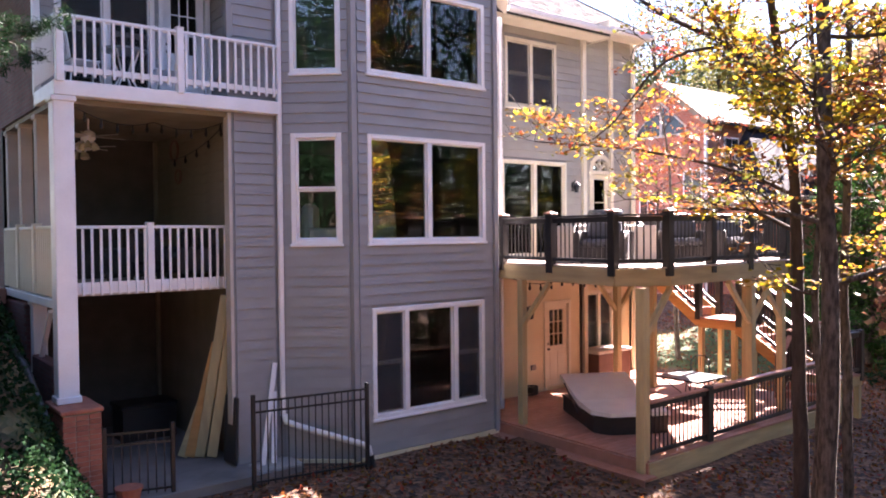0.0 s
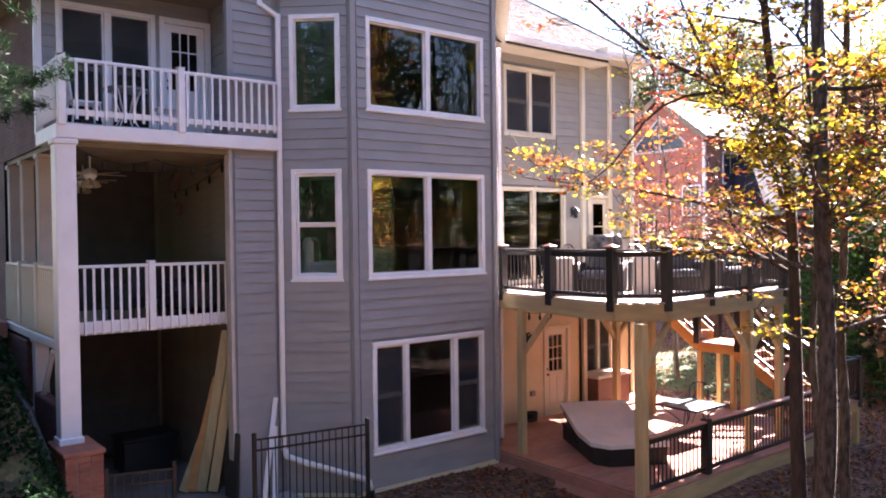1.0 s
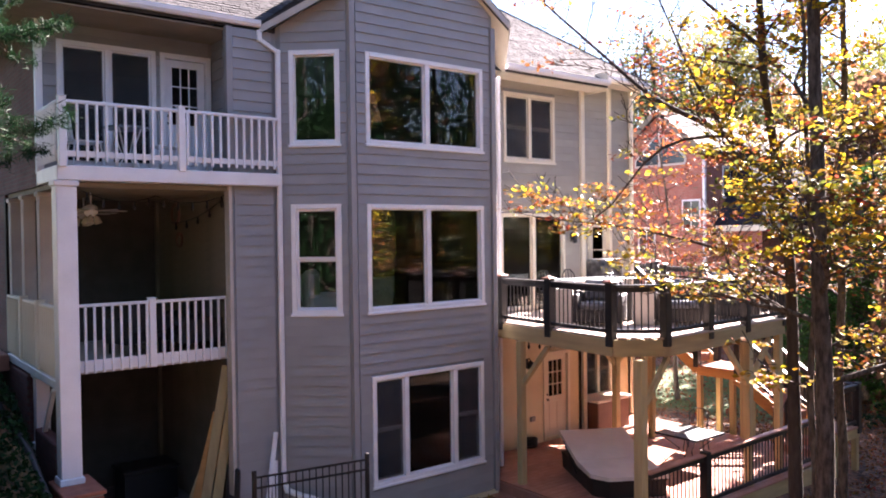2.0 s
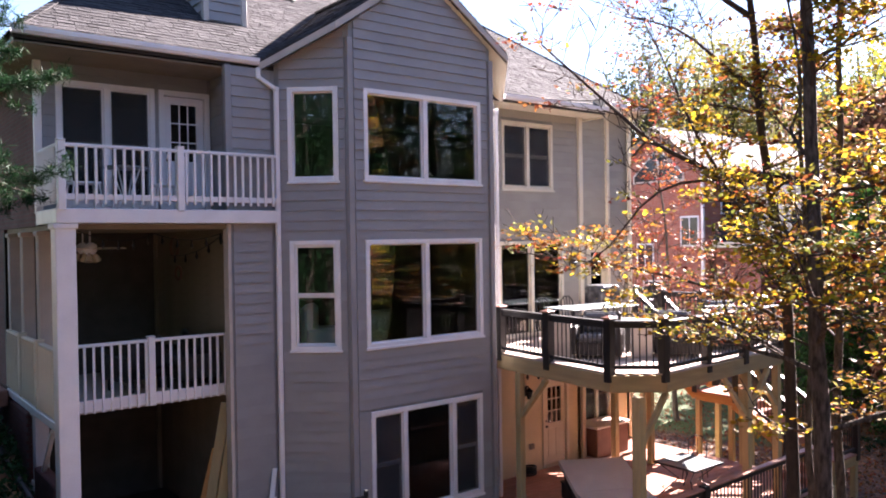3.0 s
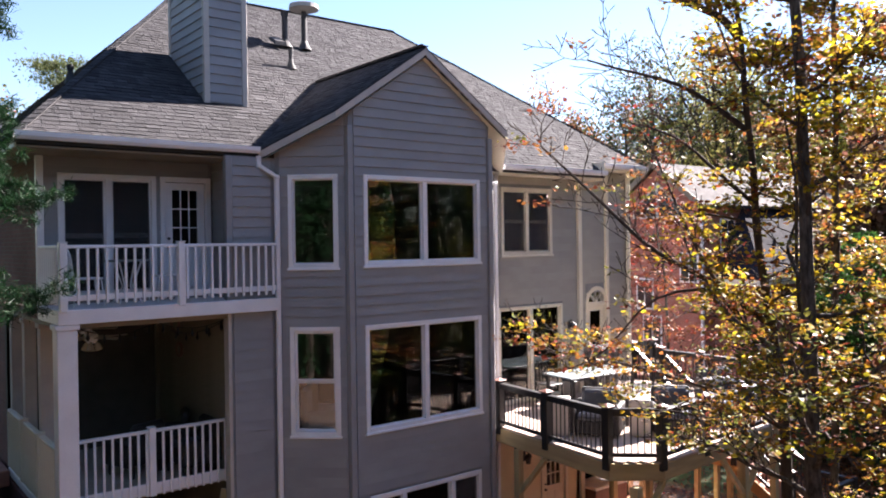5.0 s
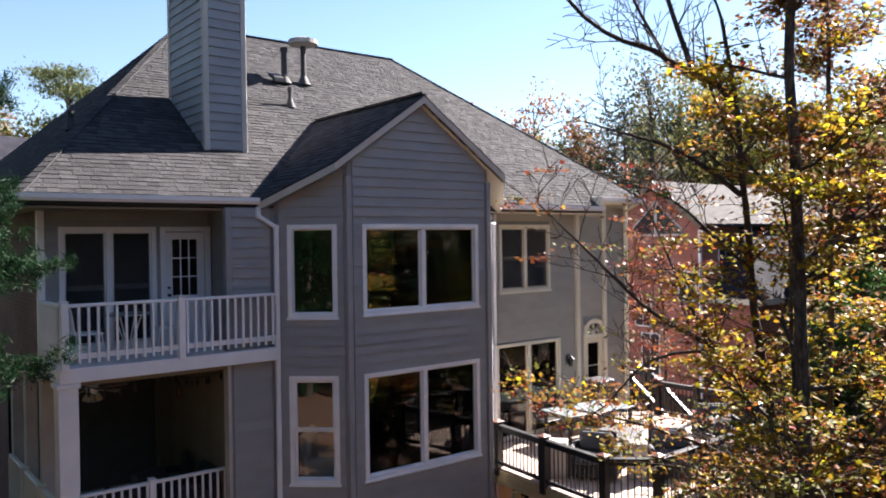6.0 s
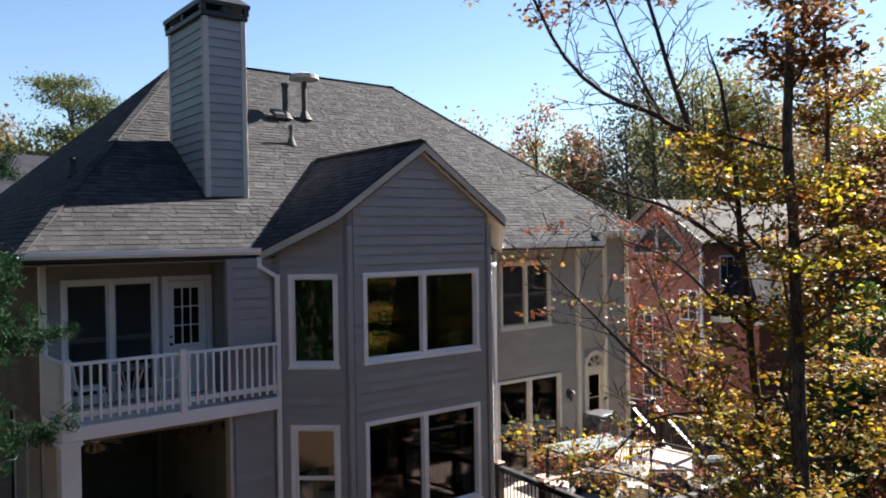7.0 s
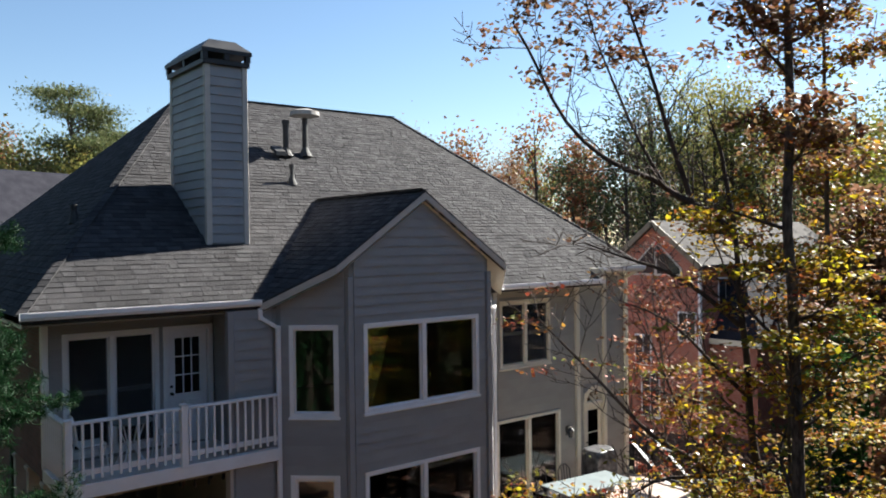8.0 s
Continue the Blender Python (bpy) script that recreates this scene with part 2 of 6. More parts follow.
M_FAR_GREEN = leaf_material("hazed_green_foliage", (0.085, 0.105, 0.05), 0.35, 0.03, 0.3)
M_WICKER = material("dark_wicker", (0.02, 0.018, 0.02), 0.55, (0.035, 0.03, 0.03), 6, fine=90, fine_amount=0.4, bump=0.6)
M_CUSHION = material("grey_cushion", (0.10, 0.105, 0.12), 0.9, (0.075, 0.08, 0.095), 4, fine=120, bump=0.15)
M_COVER = material("pale_vinyl_cover", (0.80, 0.75, 0.69), 0.5, (0.72, 0.67, 0.61), 2.0, fine=40, fine_amount=0.06, bump=0.06)
M_BEIGE = material("beige_panel", (0.52, 0.47, 0.42), 0.7, (0.45, 0.41, 0.37), 3, fine=60, bump=0.1)
M_PIPEWHITE = material("white_pipe", (0.80, 0.79, 0.78), 0.35, (0.72, 0.71, 0.70), 3, fine=50, fine_amount=0.05, bump=0.02)
M_BROWN = material("brown_resin", (0.20, 0.10, 0.07), 0.6, (0.16, 0.08, 0.06), 3, fine=60, bump=0.1)
# dark shingles, lowered further to hold tree shade on the brick house's wing
M_DARKROOF = material("dark_shade_toned_shingles", (0.026, 0.026, 0.034), 0.95, (0.019, 0.019, 0.026), 2, fine=30, fine_amount=0.3, bump=0.4, spec=0.1)
M_PALEROOF = material("pale_grey_shingles", (0.034, 0.028, 0.027), 0.95, (0.024, 0.02, 0.02), 2, (1, 1, 6), 20, 0.25, 0.4)
M_BLIND = material("pale_blinds", (0.55, 0.54, 0.52), 0.7, fine=40)
M_BULB = material("bulb_glass", (0.5, 0.42, 0.3), 0.15, fine=20, bump=0)
M_SILVER = material("silver_tarp", (0.13, 0.13, 0.14), 0.4, (0.02, 0.02, 0.023), 7, fine=18, fine_amount=0.3, bump=0.8, metal=0.3)
M_GREENOBJ = material("pale_green_fabric", (0.42, 0.46, 0.30), 0.9, fine=60)
M_CURTAIN = material("orange_brown_cloth", (0.45, 0.20, 0.06), 0.9, (0.38, 0.16, 0.05), 5, (4, 4, 0.5), 60, 0.1, 0.1)
M_BLACK_GLASS = material("dark_window_glass", (0.03, 0.035, 0.04), 0.12, fine=10, bump=0)
M_TEAL = material("faded_blue_table", (0.20, 0.24, 0.25), 0.4, (0.16, 0.19, 0.20), 3, fine=40, bump=0.02)


# ---- building helpers ----
class Mesh:
    """Gathers boxes, prisms and tubes into one mesh."""

    def __init__(self):
        self.v, self.f = [], []

    def add(self, verts, faces):
        o = len(self.v)
        self.v += [tuple(p) for p in verts]
        self.f += [tuple(i + o for i in f) for f in faces]
        return self

    def box(self, a, b, turn=None, bevel=0.0):
        a, b = Vector([min(p) for p in zip(a, b)]), Vector([max(p) for p in zip(a, b)])
        e = min(bevel, *(0.45 * d for d in (b - a)))
        if e <= 1e-6:
            vs = [Vector((x, y, z)) for z in (a.z, b.z) for y in (a.y, b.y) for x in (a.x, b.x)]
            fs = [(0, 2, 3, 1), (4, 5, 7, 6), (0, 1, 5, 4), (2, 6, 7, 3), (0, 4, 6, 2), (1, 3, 7, 5)]
        else:
            vs, idx = [], {}
            for i in range(8):
                s = [(i >> k) & 1 for k in range(3)]
                for k in range(3):
                    p = [(b[j] if s[j] else a[j]) if j == k else (b[j] - e if s[j] else a[j] + e) for j in range(3)]
                    idx[i, k] = len(vs)
                    vs.append(Vector(p))
            fs = []
            for k in range(3):
                u, w = [(1, 2), (2, 0), (0, 1)][k]
                for s in (0, 1):
                    q = [(s << k) | (x << u) | (y << w) for x, y in ((0, 0), (1, 0), (1, 1), (0, 1))]
                    f = [idx[c, k] for c in q]
                    fs.append(tuple(f if s else f[::-1]))
                for x in (0, 1):
                    for y in (0, 1):
                        c0 = (x << u) | (y << w)
                        c1 = c0 | (1 << k)
                        f = [idx[c0, u], idx[c1, u], idx[c1, w], idx[c0, w]]
                        fs.append(tuple(f))
            for i in range(8):
                fs.append((idx[i, 0], idx[i, 1], idx[i, 2]))
        if turn is not None:
            vs = [turn @ p for p in vs]
        return self.add(vs, fs)

    def bar(self, p, q, w, h=None, bevel=0.0, up=(0, 0, 1)):
        """A bar with a w x h section from p to q; h is measured towards up."""
        p, q = Vector(p), Vector(q)
        d = q - p
        x = d.normalized()
        up = Vector(up)
        if abs(x.dot(up)) > 0.99:
            up = Vector((0, 1, 0))
        y = up.cross(x).normalized()
        z = x.cross(y)
        m = Matrix((x, y, z)).transposed().to_4x4()
        m.translation = p
        h = h or w
        return self.box((0, -w / 2, -h / 2), (d.length, w / 2, h / 2), m, bevel)

    def tube(self, points, radii, n=8, caps=True):
        pts = [Vector(p) for p in points]
        if not hasattr(radii, "__len__"):
            radii = [radii] * len(pts)
        vs, fs = [], []
        side = None
        for i, p in enumerate(pts):
            d = (pts[min(i + 1, len(pts) - 1)] - pts[max(i - 1, 0)]).normalized()
            if side is None:
                side = d.cross(Vector((0.3, 0.5, 0.81))).normalized()
            side = (side - d * side.dot(d)).normalized()
            other = d.cross(side)
            for k in range(n):
                a = 2 * math.pi * k / n
                vs.append(p + radii[i] * (math.cos(a) * side + math.sin(a) * other))
        for i in range(len(pts) - 1):
            for k in range(n):
                k2 = (k + 1) % n
                fs.append((i * n + k, i * n + k2, (i + 1) * n + k2, (i + 1) * n + k))
        if caps:
            fs.append(tuple(range(n))[::-1])
            fs.append(tuple((len(pts) - 1) * n + k for k in range(n)))
        return self.add(vs, fs)

    def prism(self, poly, z0, z1):
        """poly: plan corners, counter-clockwise; z0, z1: numbers or functions of x, y."""
        f0 = z0 if callable(z0) else lambda x, y: z0
        f1 = z1 if callable(z1) else lambda x, y: z1
        n = len(poly)
        vs = [(x, y, f0(x, y)) for x, y in poly] + [(x, y, f1(x, y)) for x, y in poly]
        fs = [tuple(range(n))[::-1], tuple(range(n, 2 * n))] + [(i, (i + 1) % n, n + (i + 1) % n, n + i) for i in range(n)]
        return self.add(vs, fs)

    def mesh(self, name, mat, smooth=False):
        me = bpy.data.meshes.new(name)
        me.from_pydata(self.v, [], self.f)
        me.materials.append(mat)
        bm = bmesh.new()
        bm.from_mesh(me)
        bmesh.ops.recalc_face_normals(bm, faces=bm.faces)
        bm.to_mesh(me)
        bm.free()
        if smooth:
            me.shade_smooth()
        me.update()
        return me


def part(name, mesh, mat, parent, label="", smooth=False):
    """One mesh as a part of a thing or of another part."""
    ob = new(name, mesh.mesh(name, mat, smooth) if isinstance(mesh, Mesh) else mesh)
    ob.parent = parent
    return tagged(ob, label)


def thing(name, label, category, group="", at=None, kind=""):
    ob = new(name)
    ob.matrix_basis = at if isinstance(at, Matrix) else Matrix.Translation(at or (0, 0, 0))
    return tagged(ob, label, category, group, kind)


def solid(name, mesh, mat, label, category="", kind="", group="", smooth=False, at=None):
    """A thing of one mesh."""
    ob = new(name, mesh.mesh(name, mat, smooth))
    if at is not None:
        ob.matrix_basis = at
    return tagged(ob, label, category, group, kind)


# ---- walls, roofs and windows ----
FLOOR2, FLOOR3, EAVE = 3.40, 6.45, 9.13
ROOF_Y, PITCH = 13.45, 0.667
COURSE = 0.178


def roof_z(x, y):
    return EAVE + PITCH * (y - ROOF_Y)


def wall_frame(p, q):
    """Local axes of a wall seen from outside: x along it from p to q, y inwards, z up."""
    d = Vector((q[0] - p[0], q[1] - p[1], 0))
    return Matrix.Translation((p[0], p[1], 0)) @ Matrix.Rotation(math.atan2(d.y, d.x), 4, "Z"), d.length


plank_cache = {}


def plank_mesh(length, height, mat):
    key = (round(length, 2), round(height, 3), mat.name)
    if key not in plank_cache:
        w = key[0]
        vs = [(0, -0.03, 0), (w, -0.03, 0), (w, -0.006, height), (0, -0.006, height), (0, 0.0, 0), (w, 0.0, 0), (w, 0.0, height), (0, 0.0, height)]
        plank_cache[key] = Mesh().add(vs, [(0, 1, 2, 3), (4, 7, 6, 5), (0, 4, 5, 1), (3, 2, 6, 7), (0, 3, 7, 4), (1, 5, 6, 2)]).mesh("plank", mat)
    return plank_cache[key]


later = []  # planks, shingles and boards, made at the end of the file


def wall(name, p, q, z0, z1, openings=(), label="", core=M_SHEATH, siding=M_SIDING, plank_z=None, top=None, thick=0.16, ends=(0.09, 0.09), blocks=()):
    """A wall with real openings (u0, u1, z0, z1) and lapped siding between them."""
    frame_m, length = wall_frame(p, q)
    us = sorted({0, length, *(u for o in openings for u in o[:2])})
    zs = sorted({z0, z1, *(z for o in openings for z in o[2:])})
    me = Mesh()
    for a, b in zip(us, us[1:]):
        for c, d in zip(zs, zs[1:]):
            if not any(o[0] - 1e-4 <= a and b <= o[1] + 1e-4 and o[2] - 1e-4 <= c and d <= o[3] + 1e-4 for o in openings):
                me.box((a, 0, c), (b, thick, d))
    if top:
        n = 24
        pts = [(length * i / n, max(z1, top(length * i / n))) for i in range(n + 1)]
        for (a, za), (b, zb) in zip(pts, pts[1:]):
            if max(za, zb) > z1 + 1e-3:
                me.add([(a, 0, z1), (b, 0, z1), (b, 0, zb), (a, 0, za), (a, thick, z1), (b, thick, z1), (b, thick, zb), (a, thick, za)], [(0, 1, 2, 3), (4, 7, 6, 5), (3, 2, 6, 7), (0, 3, 7, 4), (1, 5, 6, 2)])
    ob = solid(name, me, core, label, kind="structure", at=frame_m)
    if siding:
        lo, hi = plank_z or (z0, z1)
        later.append((ob, length, lo, hi, [*openings, *blocks], siding, ends, top))
    return ob


def side_planks(ob, length, lo, hi, openings, siding, ends, top):
    z = lo
    limit = max([hi] + ([top(length * i / 40) for i in range(41)] if top else []))
    while z < limit - 0.03:
        z2 = min(z + COURSE, limit)
        a, b = ends[0], length - ends[1]
        if top:
            ok = [length * i / 200 for i in range(201) if top(length * i / 200) > z + 0.06]
            if not ok:
                break
            a, b = max(a, min(ok)), min(b, max(ok))
        spans = [(a, b)]
        for o in openings:
            if o[2] < (z + z2) / 2 < o[3]:
                spans = [s for x, y in spans for s in ((x, min(y, o[0])), (max(x, o[1]), y)) if s[1] - s[0] > 0.02]
        for x, y in spans:
            pl = new("plank", plank_mesh(y - x, z2 - z + 0.004, siding))
            pl.parent = ob
            pl.location = (x, -0.001, z)
        z += COURSE


def corner_board(name, x, y, z0, z1, mat=M_SIDING, w=0.1):
    return solid(name, Mesh().box((x - w / 2, y - w / 2, z0), (x + w / 2, y + w / 2, z1), None, 0.008), mat, "painted corner board where the siding ends", kind="structure")


def window(name, at, w, z0, z1, lights, label, mat=M_WHITE, casing=0.085, blinds=False, sill=True, screens=False):
    """lights: rows of (u0, u1, hung) in parts of the width. Local x along the wall, y inwards."""
    ob = thing(name, label, "window", kind="structure", at=at)
    c = Mesh()
    for a, b in (((0, z0), (casing, z1)), ((w - casing, z0), (w, z1)), ((casing, z1 - casing), (w - casing, z1)), ((casing, z0), (w - casing, z0 + casing))):
        c.box((a[0], -0.035, a[1]), (b[0], 0.05, b[1]), None, 0.006)
    part("casing", c, mat, ob)
    if sill:
        part("window_sill", Mesh().box((-0.02, -0.06, z0 - 0.03), (w + 0.02, -0.002, z0 + 0.015), None, 0.006), mat, ob)
    for i, (u0, u1, hung) in enumerate(lights):
        a, b = casing + u0 * (w - 2 * casing), casing + u1 * (w - 2 * casing)
        if i:
            part("mullion", Mesh().box((a - 0.05, -0.03, z0 + casing), (a + 0.05, 0.05, z1 - casing), None, 0.005), mat, ob)
            a += 0.05
        if i < len(lights) - 1:
            b -= 0.05
        lo, hi = z0 + casing, z1 - casing
        rows = [(lo, (lo + hi) / 2, 0.06), ((lo + hi) / 2, hi, 0.035)] if hung else [(lo, hi, 0.05)]
        for r0, r1, yy in rows:
            s = 0.042 if hung else 0.02
            fr = Mesh()
            for x0, y0, x1, y1 in ((a, r0, a + s, r1), (b - s, r0, b, r1), (a + s, r0, b - s, r0 + s), (a + s, r1 - s, b - s, r1)):
                fr.box((x0, yy - 0.02, y0), (x1, yy + 0.02, y1), None, 0.004)
            sash = part("sash", fr, mat, ob)
            g = part("pane", Mesh().box((a + s, yy - 0.003, r0 + s), (b - s, yy + 0.003, r1 - s)), M_GLASS, sash)
            g.visible_shadow = False
        if screens and hung:
            part("screen", Mesh().box((a + 0.03, 0.004, lo + 0.03), (b - 0.03, 0.007, hi - 0.03)), M_SCREEN, ob, "grey insect screen")
        if blinds:
            bl = Mesh()
            z = lo + 0.05
            while z < hi - 0.03:
                bl.add([(a + 0.03, 0.11, z), (b - 0.03, 0.11, z), (b - 0.03, 0.135, z + 0.028), (a + 0.03, 0.135, z + 0.028)], [(0, 1, 2, 3)])
                z += 0.045
            part("blind", bl, M_BLIND, ob, "pale slatted blind")
    return ob


def panel_door(name, at, w, z0, z1, label, mat, rows=3, cols=3, glass_from=0.5):
    ob = thing(name, label, "door", kind="structure", at=at)
    c = Mesh()
    c.box((0, -0.04, z0), (0.09, 0.05, z1), None, 0.006).box((w - 0.09, -0.04, z0), (w, 0.05, z1), None, 0.006).box((0.09, -0.04, z1 - 0.09), (w - 0.09, 0.05, z1), None, 0.006)
    part("door_frame", c, mat, ob)
    a, b, lo, hi = 0.1, w - 0.1, z0 + 0.02, z1 - 0.1
    zg = lo + glass_from * (hi - lo)
    m = 0.13
    leaf = Mesh()
    leaf.box((a, 0.03, lo), (b, 0.07, zg), None, 0.004).box((a, 0.03, zg), (a + m, 0.07, hi)).box((b - m, 0.03, zg), (b, 0.07, hi)).box((a + m, 0.03, hi - m), (b - m, 0.07, hi))
    lf = part("leaf", leaf, mat, ob)
    mid = (a + b) / 2
    for x0, x1 in ((a + m, mid - 0.03), (mid + 0.03, b - m)):
        part("panel", Mesh().box((x0, 0.016, lo + 0.2), (x1, 0.03, zg - 0.12), None, 0.01), mat, lf)
    g0, g1, h0, h1 = a + m, b - m, zg, hi - m
    bars = Mesh()
    for i in range(1, cols):
        x = g0 + (g1 - g0) * i / cols
        bars.box((x - 0.011, 0.03, h0), (x + 0.011, 0.06, h1))
    for i in range(1, rows):
        z = h0 + (h1 - h0) * i / rows
        bars.box((g0, 0.032, z - 0.011), (g1, 0.058, z + 0.011))
    part("glazing_bars", bars, mat, lf)
    for i in range(cols):
        for j in range(rows):
            x, z = g0 + (g1 - g0) * i / cols, h0 + (h1 - h0) * j / rows
            g = part("pane", Mesh().box((x + 0.011, 0.043, z + 0.011), (x + (g1 - g0) / cols - 0.011, 0.047, z + (h1 - h0) / rows - 0.011)), M_GLASS, lf)
            g.visible_shadow = False
    part("door_handle", Mesh().tube([(a + 0.06, 0.03, lo + 0.95), (a + 0.06, -0.03, lo + 0.95)], 0.028, 10).tube([(a + 0.06, 0.03, lo + 1.08), (a + 0.06, 0.005, lo + 1.08)], 0.026, 10), M_BLACK, ob, "dark round door knob and lock")
    return ob


# plan corners of the back of the house
A, B, C, D = (8.03, 13.40), (9.02, 12.50), (12.32, 12.50), (13.92, 14.10)
GX, GZ, GS = 10.65, 11.14, 0.69  # ridge and pitch of the gable over the bay


def gable_z(x):
    return GZ - GS * abs(x - GX) - 0.12


W3 = (0.28, 3.03, 7.05, 8.70)
W2 = (0.28, 3.03, 4.05, 6.00)
W1 = (0.34, 2.98, 0.91, 2.91)


def inner(o, e=0.07):
    return (o[0] + e, o[1] - e, o[2] + e, o[3] - e)


wall("wall_bay_front", B, C, 0.1, 8.9, [inner(W3), inner(W2), inner(W1)], "grey lapped siding on the front of the bay", plank_z=(0.3, 8.9), top=lambda u: gable_z(B[0] + u) - 0.03, blocks=(W3, W2, W1))
FL3, FL2 = (0.20, 1.10, 7.03, 8.70), (0.20, 1.10, 4.05, 6.00)
# the left facet runs from A to B: its windows are measured from A
flen = math.hypot(B[0] - A[0], B[1] - A[1])
FL3, FL2 = [(flen - o[1], flen - o[0], o[2], o[3]) for o in (FL3, FL2)]
wall("wall_bay_left", A, B, 0.1, 8.9, [inner(FL3), inner(FL2)], "grey lapped siding on the angled side of the bay", plank_z=(0.3, 8.9), top=lambda u: gable_z(A[0] + u * (B[0] - A[0]) / flen) - 0.03, blocks=(FL3, FL2))
wall("wall_bay_right", C, D, 0.1, 8.95, [], "grey lapped siding on the sunlit angled side of the bay", plank_z=(0.3, 8.95))
wall("wall_strip", (7.13, 13.40), A, 0.1, 9.0, [], "grey lapped siding beside the porch", plank_z=(0.3, 9.0))
W3R = (0.17, 1.87, 7.13, 8.74)
SLD = (0.05, 2.20, 3.64, 5.92)
wall("wall_wing", D, (16.75, 14.10), FLOOR2 - 0.2, 9.1, [inner(W3R), inner(SLD, 0.05)], "grey lapped siding on the wing over the deck", siding=M_SIDING_BOUNCE, plank_z=(3.3, 9.0), blocks=(W3R, SLD), thick=0.2)
wall("wall_wing_side", (16.75, 14.10), (16.75, 14.50), 0.3, 9.1, [], "grey siding on the short return of the wing", siding=M_SIDING_BOUNCE, plank_z=(3.3, 9.0), ends=(0.05, 0.0))
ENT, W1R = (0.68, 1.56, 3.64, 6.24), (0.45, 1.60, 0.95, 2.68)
wall("wall_wing_far", (16.75, 14.50), (19.20, 14.50), FLOOR2 - 0.2, 9.4, [inner((*ENT[:3], ENT[3] - 0.1), 0.06)], "grey lapped siding on the far part of the wing", siding=M_SIDING_BOUNCE, plank_z=(3.3, 9.3), blocks=(ENT,), thick=0.2)
D1 = (1.39, 2.32, 0.42, 2.56)
wall("wall_lower_wing", D, (16.75, 14.10), 0.1, FLOOR2 - 0.2, [inner(D1, 0.05)], "cream stucco wall under the deck", M_STUCCO, None, thick=0.2)
wall("wall_lower_far", (16.75, 14.50), (19.20, 14.50), 0.1, FLOOR2 - 0.2, [inner(W1R)], "cream stucco wall of the lower wing", M_STUCCO, None, thick=0.2)
wall("wall_east", (19.20, 14.50), (19.20, 28.0), 0.1, 9.2, [], "grey siding on the end of the house", M_SHEATH, M_SIDING, plank_z=(0.3, 0.5))
wall("wall_back", (19.20, 28.0), (4.45, 28.0), 0.1, 9.1, [], "grey wall at the far side of the house", M_SHEATH, None)
wall("wall_west_brick", (4.45, 28.0), (4.45, 14.63), FLOOR3 - 0.15, 9.0, [], "red brick side wall above the porch, toned dark for shade", M_BRICK_SHADED, None)
wall("wall_west_lower", (4.45, 28.0), (4.45, 17.6), 0.1, FLOOR3 - 0.16, [], "red brick side wall behind the porch, toned dark for shade", M_BRICK_SHADED, None)
# balcony recess on the top floor
LW, LD = (0.29, 1.89, 6.62, 8.70), (1.96, 2.88, 6.50, 8.70)
wall("wall_balcony", (4.45, 14.63), (7.38, 14.63), FLOOR3 - 0.15, 9.05, [inner(LW), inner(LD, 0.05)], "grey siding at the back of the balcony", plank_z=(6.5, 9.0), blocks=(LW, LD))
wall("wall_balcony_side", (7.38, 14.63), (7.38, 13.565), FLOOR3 - 0.15, 9.05, [], "grey siding on the side of the balcony recess", plank_z=(6.5, 9.0), ends=(0.0, 0.0), thick=0.1)
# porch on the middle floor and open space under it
# the back wall's dark colour stands in for the shade deep in the porch
wall("wall_porch_back", (4.45, 17.60), (7.32, 17.60), 0.1, FLOOR3 - 0.2, [], "wall at the back of the porch, its dimness in the colour", M_DIM_TONED, None)
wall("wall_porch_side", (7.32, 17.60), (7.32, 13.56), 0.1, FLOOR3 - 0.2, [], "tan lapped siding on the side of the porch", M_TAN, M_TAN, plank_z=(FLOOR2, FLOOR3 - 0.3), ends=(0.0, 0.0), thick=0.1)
solid("trim_porch_corner", Mesh().box((7.11, 13.362, 0.3), (7.17, 13.56, 6.3), None, 0.006), M_BEIGE, "cream trim board at the porch opening", kind="structure")
solid("trim_porch_inner", Mesh().box((7.24, 17.5, 0.3), (7.31, 17.59, 6.2), None, 0.006), M_TAN, "tan corner trim inside the porch", kind="structure")
solid("floor_porch", Mesh().box((4.5, 13.93, FLOOR2 - 0.1), (7.31, 17.58, FLOOR2 - 0.02)), M_BEIGE, "painted porch floor of the middle storey", kind="structure")
# darker tan replaces a cream ceiling here, to imitate shade
solid("ceiling_porch", Mesh().box((4.5, 13.42, 6.22), (7.31, 17.58, 6.3)), M_TAN, "porch ceiling, toned tan for its shade", kind="structure")
solid("floor_balcony", Mesh().box((4.42, 13.22, 6.31), (7.98, 14.62, 6.53), None, 0.01), M_WHITE, "white edged balcony floor", kind="structure")
solid("floor_lower", Mesh().box((4.5, 12.6, 0.1), (8.0, 17.6, 0.34)), M_CONC_SHADED, "bare concrete floor under the porch, shade toned into it", kind="structure")
# inside of the house: floors and dark rooms behind the glass
for nm, z in (("floor_ground", 0.3), ("floor_middle", FLOOR2), ("floor_top", FLOOR3)):
    fl = Mesh()
    fl.prism([(8.2, 13.5), (9.1, 12.68), (12.25, 12.68), (13.9, 14.32), (19.0, 14.72), (19.0, 22), (7.44, 22), (7.44, 13.6)], z - 0.2, z)
    solid(nm, fl, M_WOODFLOOR, "wooden floor inside the house", kind="structure")
solid("floor_top_west", Mesh().box((4.62, 14.8, FLOOR3 - 0.14), (7.4, 22, FLOOR3)), M_WOODFLOOR, "wooden floor of the top room", kind="structure")
